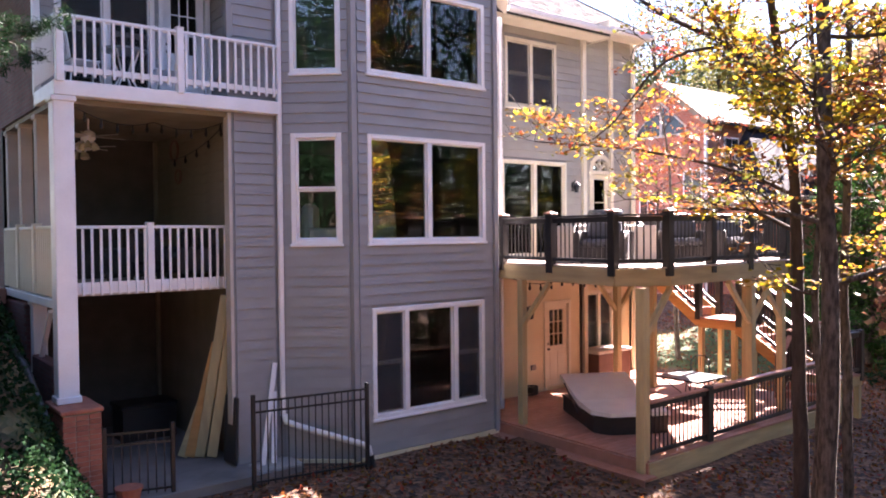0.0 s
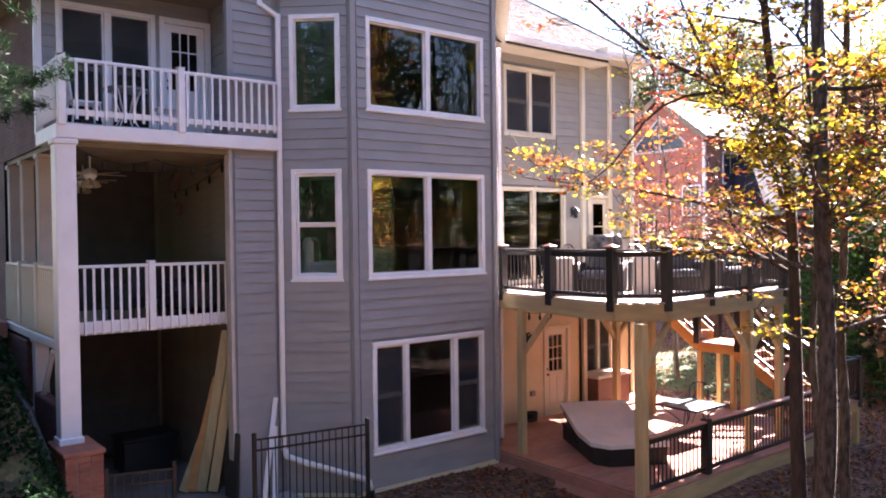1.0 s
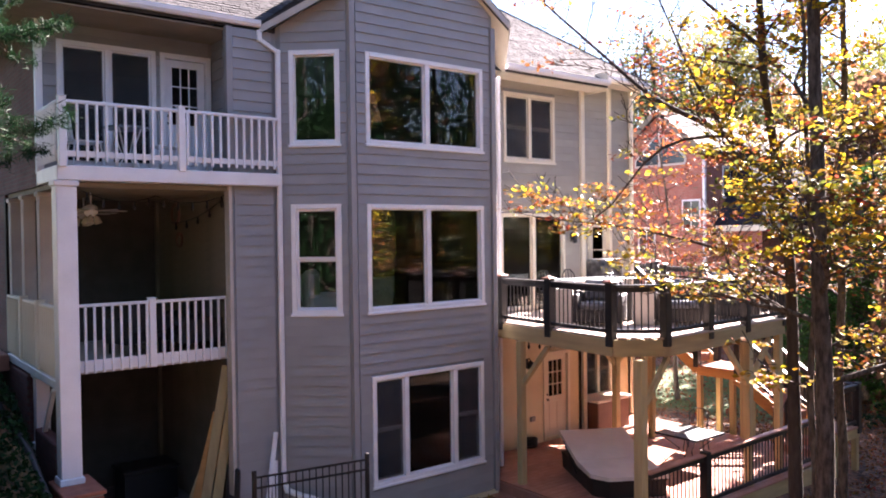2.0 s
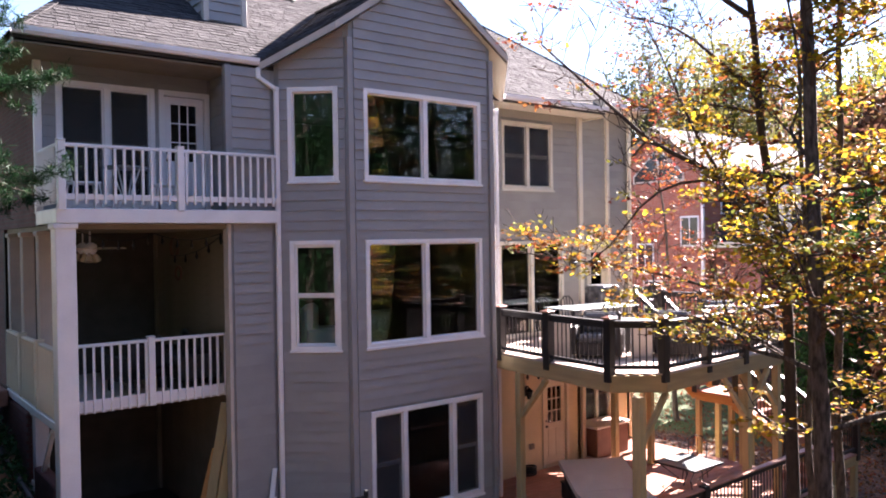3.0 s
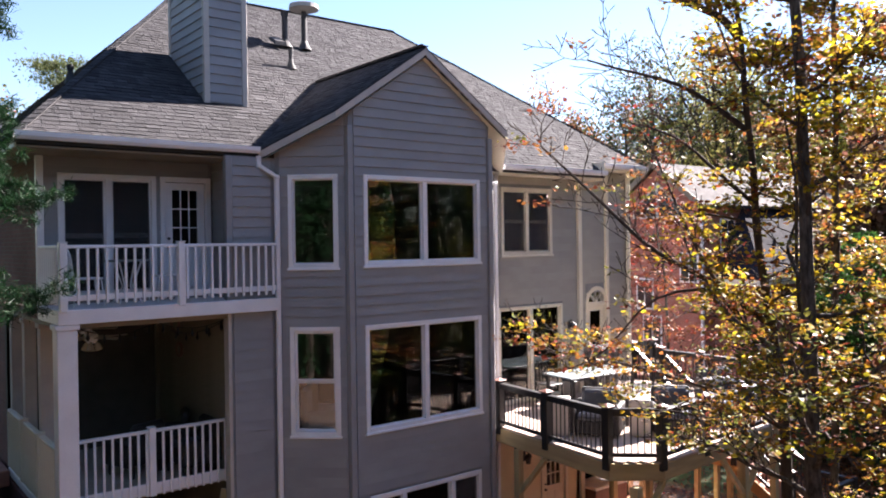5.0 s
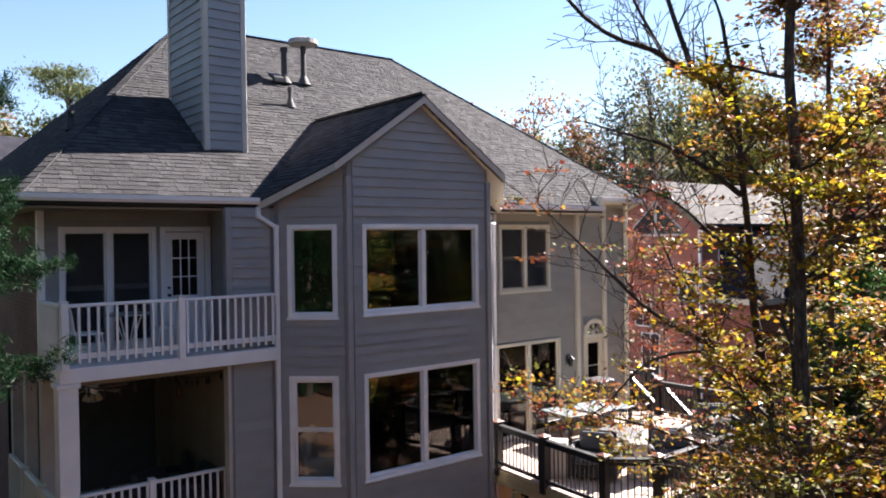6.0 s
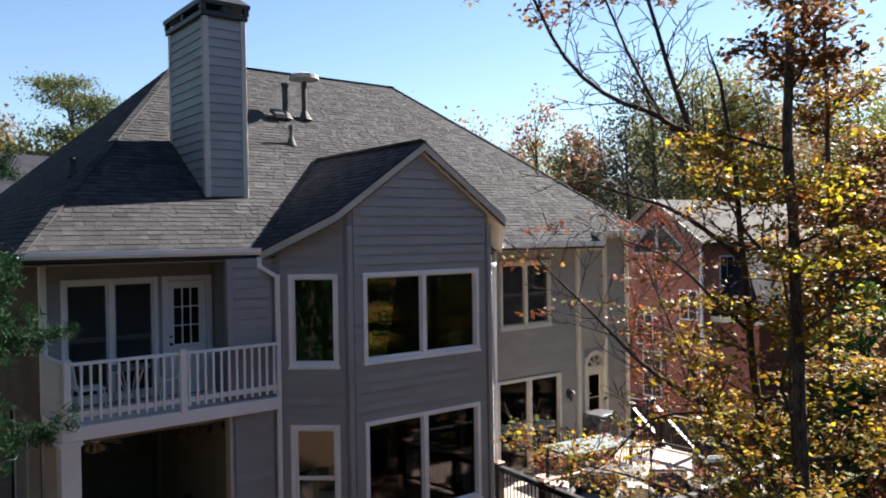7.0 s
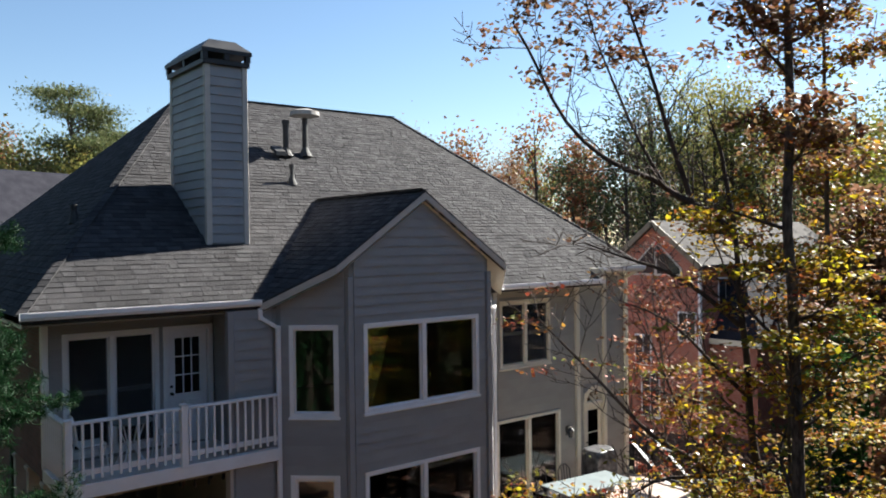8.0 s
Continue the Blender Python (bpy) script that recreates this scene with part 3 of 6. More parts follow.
solid("ceiling_top", Mesh().prism([(8.2, 13.5), (9.1, 12.68), (12.25, 12.68), (13.9, 14.32), (19.0, 14.72), (19.0, 22), (4.62, 22), (4.62, 14.8), (7.44, 14.8), (7.44, 13.56)], 9.0, 9.04), M_DIM_TONED, "ceiling of the top rooms", kind="structure")
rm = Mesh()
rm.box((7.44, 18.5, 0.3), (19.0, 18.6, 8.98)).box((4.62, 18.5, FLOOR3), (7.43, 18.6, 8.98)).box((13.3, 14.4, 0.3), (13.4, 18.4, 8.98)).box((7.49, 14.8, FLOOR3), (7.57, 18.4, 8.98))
solid("wall_inner", rm, M_DIM_TONED, "plain walls of the rooms inside", kind="structure")

solid("trim_foundation", Mesh().prism([(8.0, 13.37), (9.0, 12.462), (12.34, 12.462), (13.98, 14.07), (13.9, 14.3), (8.1, 14.0)], -0.2, 0.285), M_STUCCO, "cream foundation strip under the bay siding", kind="structure")

# windows and doors
fm, _ = wall_frame(B, C)
window("window_1", fm @ pose(W3[0], 0, 0), W3[1] - W3[0], W3[2], W3[3], [(0, 0.5, False), (0.5, 1, False)], "white framed twin picture window on the top floor of the bay")
window("window_2", fm @ pose(W2[0], 0, 0), W2[1] - W2[0], W2[2], W2[3], [(0, 0.5, False), (0.5, 1, False)], "white framed twin picture window on the middle floor of the bay")
window("window_3", fm @ pose(W1[0], 0, 0), W1[1] - W1[0], W1[2], W1[3], [(0, 0.27, True), (0.27, 0.74, False), (0.74, 1, True)], "white framed triple window on the lowest floor of the bay", screens=True)
fm, _ = wall_frame(A, B)
window("window_4", fm @ pose(FL3[0], 0, 0), FL3[1] - FL3[0], FL3[2], FL3[3], [(0, 1, False)], "white framed single window, top of the bay side")
window("window_5", fm @ pose(FL2[0], 0, 0), FL2[1] - FL2[0], FL2[2], FL2[3], [(0, 1, True)], "white framed sash window, middle of the bay side")
fm, _ = wall_frame(D, (16.75, 14.1))
window("window_6", fm @ pose(W3R[0], 0, 0), W3R[1] - W3R[0], W3R[2], W3R[3], [(0, 0.5, True), (0.5, 1, True)], "twin sash window with blinds on the wing", M_CREAM, blinds=True, screens=True)
window("window_7", fm @ pose(SLD[0], 0, 0), SLD[1] - SLD[0], SLD[2], SLD[3], [(0, 0.5, False), (0.5, 1, False)], "wide sliding glass door on to the deck", M_CREAM, casing=0.07, sill=False)
panel_door("door_1", fm @ pose(D1[0], 0, 0), D1[1] - D1[0], D1[2], D1[3], "cream half glazed door under the deck", M_CREAM)
fm, _ = wall_frame((16.75, 14.5), (19.2, 14.5))
window("window_8", fm @ pose(W1R[0], 0, 0), W1R[1] - W1R[0], W1R[2], W1R[3], [(0, 0.5, True), (0.5, 1, True)], "cream twin sash window under the deck", M_CREAM, screens=True)
door_2 = panel_door("door_2", fm @ pose(ENT[0], 0, 0), ENT[1] - ENT[0], ENT[2], ENT[3] - 0.42, "cream door with an arched fanlight over the deck", M_CREAM, 2, 1, 0.35)
fan = Mesh()
for i in range(12):
    a0, a1 = math.pi * i / 12, math.pi * (i + 1) / 12
    w2, zc = (ENT[1] - ENT[0]) / 2, ENT[3] - 0.42
    q = [(w2 + r * math.cos(a), zc + r * 0.95 * math.sin(a)) for r, a in ((0.33, a0), (0.45, a0), (0.45, a1), (0.33, a1))]
    fan.add([(x, y, z) for y in (-0.04, 0.05) for x, z in q], [(0, 1, 2, 3), (7, 6, 5, 4), (0, 4, 5, 1), (2, 6, 7, 3)])
for a in (0.25, 0.5, 0.75):
    fan.bar((w2, 0.0, zc), (w2 + 0.33 * math.cos(a * math.pi), 0.0, zc + 0.32 * math.sin(a * math.pi)), 0.02)
part("fanlight", fan, M_CREAM, door_2, "arched fanlight with radiating bars")
fg = part("pane", Mesh().add([(w2, 0.03, zc)] + [(w2 + 0.34 * math.cos(math.pi * i / 12), 0.03, zc + 0.33 * math.sin(math.pi * i / 12)) for i in range(13)], [(0, i + 1, i + 2) for i in range(12)]), M_GLASS, door_2)
fm, _ = wall_frame((4.45, 14.63), (7.38, 14.63))
window("window_9", fm @ pose(LW[0], 0, 0), LW[1] - LW[0], LW[2], LW[3], [(0, 0.5, True), (0.5, 1, True)], "twin sash window at the back of the balcony", M_WHITE, screens=True)
panel_door("door_3", fm @ pose(LD[0], 0, 0), LD[1] - LD[0], LD[2], LD[3], "white half glazed balcony door", M_WHITE, 3, 3, 0.45)

for nm, x, y, z0, z1, mt in (("trim_1", B[0], B[1] - 0.0, 0.25, 9.55, M_SIDING), ("trim_2", C[0] + 0.0, C[1], 0.25, 9.55, M_SIDING), ("trim_3", 16.75, 14.08, 0.3, 9.1, M_CREAM), ("trim_4", 19.2, 14.48, 0.3, 9.3, M_CREAM), ("trim_5", 7.15, 13.385, 6.5, 9.0, M_SIDING), ("trim_6", 4.47, 14.61, 6.5, 9.0, M_WHITE), ("trim_7", 18.26, 14.46, 3.3, 9.3, M_CREAM)):
    corner_board(nm, x, y, z0, z1, mt, 0.13 if nm == "trim_3" else 0.11)

# roofs
EX0, EX1, RX0, RX1, RY, RZ = 3.93, 19.4, 9.1, 15.85, 20.9, 9.13 + 0.667 * (20.9 - 13.45)


def slope(name, corners, thick, label, mat=M_SHINGLE):
    """A roof slope as a slab, from its corners in the world, counter-clockwise from above."""
    me = Mesh()
    n = len(corners)
    low = [(x, y, z - thick) for x, y, z in corners]
    me.add(list(corners) + low, [tuple(range(n)), tuple(range(n, 2 * n))[::-1]] + [(i, n + i, n + (i + 1) % n, (i + 1) % n) for i in range(n)])
    return solid(name, me, mat, label, kind="structure")


EZ2 = roof_z(0, 13.95)
roof_front = slope("roof_front", [(EX0, ROOF_Y, EAVE), (17.05, ROOF_Y, EAVE), (17.05, 13.95, EZ2), (19.3, 13.95, EZ2), (RX1, RY, RZ), (RX0, RY, RZ)], 0.12, "grey shingled main roof slope")
roof_west = slope("roof_west", [(EX0, 28.3, EAVE), (EX0, ROOF_Y, EAVE), (RX0, RY, RZ)], 0.12, "grey shingled hip of the roof in shade")
slope("roof_east", [(19.3, 13.95, EZ2), (19.3, 28.3, EZ2), (RX1, RY, RZ)], 0.12, "grey shingled hip at the sunny end")
slope("roof_back", [(RX0, RY, RZ), (RX1, RY, RZ), (19.3, 28.3, EZ2), (EX0, 28.3, EAVE)], 0.12, "grey shingled far roof slope")
GY = 12.36  # front edge of the gable roof
gl, gr = (7.73, 13.40), (13.52, 13.40)
gfl, gfr = (8.68, GY), (12.70, GY)


def gz(x):
    return GZ - GS * abs(x - GX)


def back_y(x):
    return ROOF_Y + (gz(x) - EAVE) / PITCH + 0.02


roof_gl = slope("roof_gable_west", [(GX, GY, GZ), (GX, back_y(GX), GZ), (gl[0], gl[1] + 0.12, gz(gl[0])), (gl[0], gl[1], gz(gl[0])), (gfl[0], GY, gz(gfl[0]))], 0.05, "dark grey shingled gable slope over the bay")
roof_gr = slope("roof_gable_east", [(GX, GY, GZ), (gfr[0], GY, gz(gfr[0])), (gr[0], gr[1], gz(gr[0])), (gr[0], gr[1] + 0.12, gz(gr[0])), (GX, back_y(GX), GZ)], 0.05, "grey shingled gable slope in the sun")
# fascia boards along the gable
fa = Mesh()
edge = [(gl[0], gl[1] - 0.01, gz(gl[0])), (gfl[0], GY - 0.012, gz(gfl[0])), (GX, GY - 0.012, GZ), (gfr[0], GY - 0.012, gz(gfr[0])), (gr[0], gr[1] - 0.01, gz(gr[0]))]
for i, (p, q) in enumerate(zip(edge, edge[1:])):
    fa.add([(p[0], p[1], p[2] - 0.03), (q[0], q[1], q[2] - 0.03), (q[0], q[1], q[2] - 0.16), (p[0], p[1], p[2] - 0.16), (p[0], p[1] + 0.03, p[2] - 0.03), (q[0], q[1] + 0.03, q[2] - 0.03), (q[0], q[1] + 0.03, q[2] - 0.16), (p[0], p[1] + 0.03, p[2] - 0.16)], [(0, 1, 2, 3), (4, 7, 6, 5), (0, 4, 5, 1), (3, 2, 6, 7), (0, 3, 7, 4), (1, 5, 6, 2)])
solid("trim_gable_fascia", fa, M_BEIGE, "pale fascia boards along the gable", kind="structure")
so = Mesh()
so.add([(GX, GY + 0.02, GZ - 0.2), (gfl[0], GY + 0.02, gz(gfl[0]) - 0.2), (gl[0], gl[1], gz(gl[0]) - 0.2), (8.1, 13.5, gz(8.1) - 0.2), (9.05, 12.6, gz(9.05) - 0.2), (GX, 12.6, GZ - 0.2), (12.3, 12.6, gz(12.3) - 0.2), (13.2, 13.5, gz(13.2) - 0.2), (gr[0], gr[1], gz(gr[0]) - 0.2), (gfr[0], GY + 0.02, gz(gfr[0]) - 0.2)], [(0, 1, 4, 5), (1, 2, 3, 4), (0, 5, 6, 9), (9, 6, 7, 8)])
solid("trim_gable_soffit", so, M_CREAM, "cream soffit under the gable", kind="structure")
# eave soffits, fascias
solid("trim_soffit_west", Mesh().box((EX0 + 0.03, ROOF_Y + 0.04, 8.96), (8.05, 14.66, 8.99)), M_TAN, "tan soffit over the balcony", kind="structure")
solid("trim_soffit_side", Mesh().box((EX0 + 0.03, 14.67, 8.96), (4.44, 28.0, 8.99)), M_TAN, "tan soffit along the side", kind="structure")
solid("trim_soffit_wing", Mesh().box((12.9, ROOF_Y + 0.04, 9.0), (17.05, 14.09, 9.03)).box((17.05, 13.99, 9.3), (19.3, 14.49, 9.33)), M_CREAM, "cream soffit over the wing", kind="structure")
solid("trim_fascia", Mesh().box((17.03, ROOF_Y, 8.95), (17.06, 14.5, 9.42)).box((17.0, 13.93, 9.28), (19.3, 13.965, 9.44)).box((EX0, ROOF_Y + 0.03, 8.95), (EX0 + 0.025, 28, 9.1)), M_CREAM, "cream fascia boards under the eaves", kind="structure")


def gutter(name, x0, x1, y, z, label, mat):
    prof = [(0, 0.0), (0, -0.07), (0.03, -0.115), (0.115, -0.115), (0.115, 0.0), (0.105, 0.0), (0.105, -0.105), (0.035, -0.105), (0.012, -0.066), (0.012, 0.0)]
    n = len(prof)
    vs = [(x, y + a, z + b) for x in (x0, x1) for a, b in prof]
    me = Mesh().add(vs, [(i, (i + 1) % n, n + (i + 1) % n, n + i) for i in range(n)] + [tuple(range(n)), tuple(range(n, 2 * n))])
    return solid(name, me, mat, label, "gutter")


gutter("gutter", EX0 - 0.02, 7.74, ROOF_Y - 0.12, EAVE + 0.05, "pale metal gutter along the eave over the balcony", M_WHITE)
gutter("gutter", 13.56, 17.02, ROOF_Y - 0.125, EAVE + 0.05, "pale gutter along the eave of the wing", M_WHITE)
gutter("gutter", 17.1, 19.3, 13.84, 9.44, "short pale gutter at the far eave", M_WHITE)


def downspout(points, label, mat=M_WHITE, w=0.085, d=0.07):
    me = Mesh()
    for p, q in zip(points, points[1:]):
        me.bar(p, q, w, d, 0.012)
    for p in points[1:-1]:
        me.box([c - 0.046 for c in p], [c + 0.046 for c in p], None, 0.02)
    return solid("downspout", me, mat, label, "downspout")


downspout([(7.72, 13.39, 9.02), (7.72, 13.39, 8.86), (8.02, 13.30, 8.66), (8.02, 13.32, 1.05)], "white downspout with an elbow down the bay corner")
downspout([(13.78, 13.88, 9.0), (13.62, 13.72, 8.8), (13.0, 13.06, 8.7), (12.95, 13.02, 0.5)], "white sunlit downspout at the bay corner")
downspout([(19.1, 13.9, 9.35), (19.1, 14.4, 9.1), (19.1, 14.42, 0.5)], "cream downspout at the end of the wing", M_CREAM)
drain = Mesh().tube([(8.02, 13.26, 1.08), (8.02, 13.2, 0.98), (8.18, 13.02, 0.9), (8.95, 12.28, 0.62), (9.06, 12.18, 0.55), (9.08, 12.16, 0.4)], 0.055, 10)
solid("drain_pipe", drain, M_PIPEWHITE, "white plastic drain pipe along the foot of the bay", "pipe", smooth=True)
solid("drain_boot", Mesh().tube([(9.08, 12.16, 0.42), (9.1, 12.14, 0.2)], 0.065, 10), M_BLACK, "black pipe socket at the end of the drain", "pipe")

# chimney
CX0, CX1, CY0, CY1, CZ = 7.41, 8.26, 14.98, 16.88, 13.62
ch = thing("chimney", "tall grey sided chimney with pale corner boards", "chimney", at=(0, 0, 0))
part("body", Mesh().box((CX0 + 0.03, CY0 + 0.03, 9.9), (CX1 - 0.03, CY1 - 0.03, CZ)), M_SHEATH, ch)
for x, y in ((CX0, CY0), (CX1, CY0), (CX0, CY1), (CX1, CY1)):
    sx, sy = (1 if x == CX0 else -1), (1 if y == CY0 else -1)
    part("corner_board", Mesh().box((x - 0.008 * sx, y - 0.008 * sy, 10.0), (x + 0.1 * sx, y + 0.1 * sy, CZ), None, 0.006), M_BEIGE, ch)
z = 10.02
while z < CZ - 0.05:
    h = min(COURSE, CZ - z)
    for (x, y, tz, ln) in ((CX0 + 0.1, CY0 + 0.028, 0, CX1 - CX0 - 0.2), (CX0 + 0.028, CY1 - 0.1, -90, CY1 - CY0 - 0.2), (CX1 - 0.028, CY0 + 0.1, 90, CY1 - CY0 - 0.2)):
        pl = part("plank", plank_mesh(ln, h + 0.004, M_SIDING), None, ch)
        pl.matrix_basis = pose(x, y, z, 0, 0, tz)
    z += COURSE
capm = Mesh()
o = 0.05
capm.box((CX0 - o, CY0 - o, CZ), (CX1 + o, CY1 + o, CZ + 0.1), None, 0.01)
cap = part("cap", capm, M_BLACK, ch, "black metal chimney hood")
for x in (CX0 - o + 0.04, (CX0 + CX1) / 2, CX1 + o - 0.04):
    for y in (CY0 - o + 0.04, (CY0 + CY1) / 2, CY1 + o - 0.04):
        part("upright", Mesh().box((x - 0.05, y - 0.05, CZ + 0.1), (x + 0.05, y + 0.05, CZ + 0.24)), M_BLACK, cap)
hood = Mesh()
i = 0.16
b4 = [(CX0 - o - 0.03, CY0 - o - 0.03), (CX1 + o + 0.03, CY0 - o - 0.03), (CX1 + o + 0.03, CY1 + o + 0.03), (CX0 - o - 0.03, CY1 + o + 0.03)]
t4 = [(CX0 + i, CY0 + i), (CX1 - i, CY0 + i), (CX1 - i, CY1 - i), (CX0 + i, CY1 - i)]
hood.add([(x, y, CZ + 0.22) for x, y in b4] + [(x, y, CZ + 0.3) for x, y in b4] + [(x, y, CZ + 0.52) for x, y in t4], [(3, 2, 1, 0), (8, 9, 10, 11)] + [(k, (k + 1) % 4, 4 + (k + 1) % 4, 4 + k) for k in range(4)] + [(4 + k, 4 + (k + 1) % 4, 8 + (k + 1) % 4, 8 + k) for k in range(4)])
part("hood", hood, M_BLACK, cap)


def vent_pipe(x, y, h, r, label, turbine=False, z=None):
    ob = thing("vent_pipe", label, "roof vent", "roof vents", at=(x, y, roof_z(x, y) if z is None else z))
    part("pipe", Mesh().tube([(0, 0, -0.1), (0, 0, h)], r, 12), M_PIPE, ob)
    part("flashing", Mesh().tube([(0, -0.03, -0.06), (0, 0, 0.1), (0, 0, 0.2)], [r * 2.6, r * 1.6, r * 1.05], 12), M_LEAD, ob, "grey metal flashing")
    if turbine:
        part("cap", Mesh().tube([(0, 0, h), (0, 0, h + 0.03), (0, 0, h + 0.05), (0.0, 0, h + 0.16), (0, 0, h + 0.22)], [r * 1.1, r * 1.6, 0.38, 0.36, 0.17], 18), M_CONC, ob, "wide round weathered metal cap")
    else:
        part("collar", Mesh().tube([(0, 0, h - 0.08), (0, 0, h + 0.02)], r * 1.35, 12), M_PIPE, ob)


vent_pipe(10.80, 18.32, 0.85, 0.07, "dark metal vent pipe standing on the roof")
vent_pipe(11.36, 18.36, 0.95, 0.07, "dark vent pipe with a wide round cap", True)
vent_pipe(10.33, 17.12, 0.42, 0.045, "short vent pipe low on the roof")
vent_pipe(5.5, 16.88, 0.3, 0.045, "slim dark vent pipe on the shaded hip", z=10.66)
bx = thing("roof_vent", "low dark box vent on the shingles", "roof vent", "roof vents", at=(10.55, 18.25, roof_z(0, 18.25)))
part("hood", Mesh().add([(-0.15, -0.2, 0.0), (0.15, -0.2, 0.0), (0.15, 0.15, 0.2), (-0.15, 0.15, 0.2), (-0.13, -0.18, 0.1), (0.13, -0.18, 0.1), (0.13, 0.12, 0.26), (-0.13, 0.12, 0.26)], [(0, 1, 2, 3), (4, 5, 6, 7), (0, 1, 5, 4), (1, 2, 6, 5), (2, 3, 7, 6), (3, 0, 4, 7)]), M_PIPE, bx)


# ---- ground ----
def ground_z(x, y):
    """Height of the ground: flat by the house, a bank beside the porch, falling away to the sunny side."""
    z = 0.22 - 0.05 * max(0.0, 11.5 - y) * (1 if x > 6 else 0.3)
    z -= 0.06 * max(0.0, min(x, 30.0) - 17.0) * (1 if y < 13 else max(0.0, 1 - (y - 13) / 4))
    bank = max(0.0, min(1.0, (4.8 - x) / 1.1))
    rise = 0.35 + max(0.0, min(2.7, 0.66 * (y - 10.1)))
    z += bank * bank * (3 - 2 * bank) * max(0.0, rise) * (1.0 if y > 8 else max(0.0, (y - 3) / 5))
    z += max(0.0, min(1.6, 0.10 * (x - 21))) * max(0.0, min(1.0, (y - 12) / 5))
    far = max(0.0, math.hypot(x - 10, y - 10) - 70)
    return max(z, -3.0) + 0.03 * math.sin(1.7 * x) * math.sin(1.3 * y + 0.6 * x) - min(far * 0.01, 2)


def grid_axis(lo, hi, fine_lo, fine_hi, step):
    out, x, s = [], fine_lo, step
    while x > lo:
        out.append(x)
        x -= s
        s *= 1.25
    out = [lo] + out[::-1]
    x, s = fine_lo + step, step
    while x < fine_hi:
        out.append(x)
        x += step
    while x < hi:
        out.append(x)
        x += s
        s *= 1.25
    return out + [hi]


gx, gy = grid_axis(-900, 900, -2, 36, 0.4), grid_axis(-900, 900, -2, 26, 0.4)
gm = Mesh()
gm.v = [(x, y, ground_z(x, y)) for y in gy for x in gx]
nx = len(gx)
gm.f = [(j * nx + i, j * nx + i + 1, (j + 1) * nx + i + 1, (j + 1) * nx + i) for j in range(len(gy) - 1) for i in range(nx - 1)]
ground = solid("ground", gm, M_GROUND, "leaf covered soil with patches of lawn", kind="structure", smooth=True)
att = ground.data.attributes.new("grass", "FLOAT", "POINT")
att.data.foreach_set("value", [(0.85 * math.exp(-((x - 24) ** 2 + (y - 16) ** 2) / 22) + (0.55 if math.hypot(x - 10, y - 10) > 60 else 0) + (0.5 if x < 4.4 and y > 9 else 0)) for y in gy for x in gx])


# ---- porch and balcony ----
def white_railing(label, m, length, z0, z1, posts, over=False, pitch=0.135, paint=M_WHITE):
    """A painted railing along local x; over: the balusters run down over the floor's edge."""
    ob = thing("railing", label, "railing", "white railings", at=m)
    part("top_rail", Mesh().box((0, -0.045, z1 - 0.05), (length, 0.045, z1), None, 0.01), paint, ob)
    part("bottom_rail", Mesh().box((0, -0.02, z0 + (0.0 if over else 0.04)), (length, 0.03, z0 + (0.19 if over else 0.13)), None, 0.008), paint, ob)
    bal = Mesh().box((-0.019, -0.058, z0 - 0.02), (0.019, -0.021, z1 - 0.052), None, 0.004).mesh("baluster", paint)
    n = int(length / pitch)
    for i in range(n):
        x = (i + 0.5) * length / n
        if min([abs(x - p) for p in posts] + [9]) > 0.07:
            b = part("baluster", bal, None, ob)
            b.location = (x, 0, 0)
    for p in posts:
        part("post", Mesh().box((p - 0.055, -0.085, z0 - (0.12 if not over else 0.02)), (p + 0.055, 0.05, z1 + 0.03), None, 0.01), paint, ob)
        part("cap", Mesh().box((p - 0.065, -0.095, z1 + 0.03), (p + 0.065, 0.06, z1 + 0.05), None, 0.01), paint, ob)
    return ob


white_railing("white painted balcony railing on the top floor", pose(4.5, 13.26, 0), 3.46, 6.62, 7.5, (0.0, 1.77))
white_railing("short white balcony railing returning to the wall", pose(4.48, 14.56, 0, 0, 0, -90), 1.22, 6.62, 7.5, ())
white_railing("white painted porch railing on the middle floor", pose(4.72, 13.90, 0), 2.58, 3.33, 4.41, (1.24,), True)
# cream instead of white puts shade and brick bounce into this railing
white_railing("porch railing along the side, toned cream for shade", pose(4.47, 17.5, 0, 0, 0, -90), 3.95, 3.36, 4.41, (1.4, 2.75), True, paint=M_CREAM)


def column(x, y, z0, z1, w, label, mat=M_WHITE):
    ob = thing("porch_column", label, "column", "porch columns", at=(x, y, 0))
    h = w / 2
    part("shaft", Mesh().box((-h, -h, z0), (h, h, z1), None, 0.012), mat, ob)
    part("base_trim", Mesh().box((-h - 0.03, -h - 0.03, z0), (h + 0.03, h + 0.03, z0 + 0.1), None, 0.012), mat, ob)
    part("head_trim", Mesh().box((-h - 0.03, -h - 0.03, z1 - 0.08), (h + 0.03, h + 0.03, z1), None, 0.012), mat, ob)


column(4.55, 13.40, 1.78, 6.305, 0.29, "tall white porch column on a brick pier")
# beige instead of white puts shade and brick bounce into these columns
for y in (14.9, 16.2, 17.4):
    column(4.58, y, FLOOR2 - 0.02, 6.22, 0.2, "porch column of the middle floor, toned beige for shade", M_BEIGE)
column(4.58, 15.4, 1.9, FLOOR2 - 0.22, 0.22, "short white column under the porch")
solid("porch_beam", Mesh().box((4.42, 13.3, FLOOR2 - 0.24), (4.52, 17.5, FLOOR2 - 0.1), None, 0.01), M_WHITE, "white beam along the porch side", "beam")
solid("porch_brace", Mesh().bar((4.48, 14.0, FLOOR2 - 0.3), (4.5, 14.9, 2.2), 0.07, 0.07, 0.008), M_WHITE, "white diagonal brace under the porch", "brace")

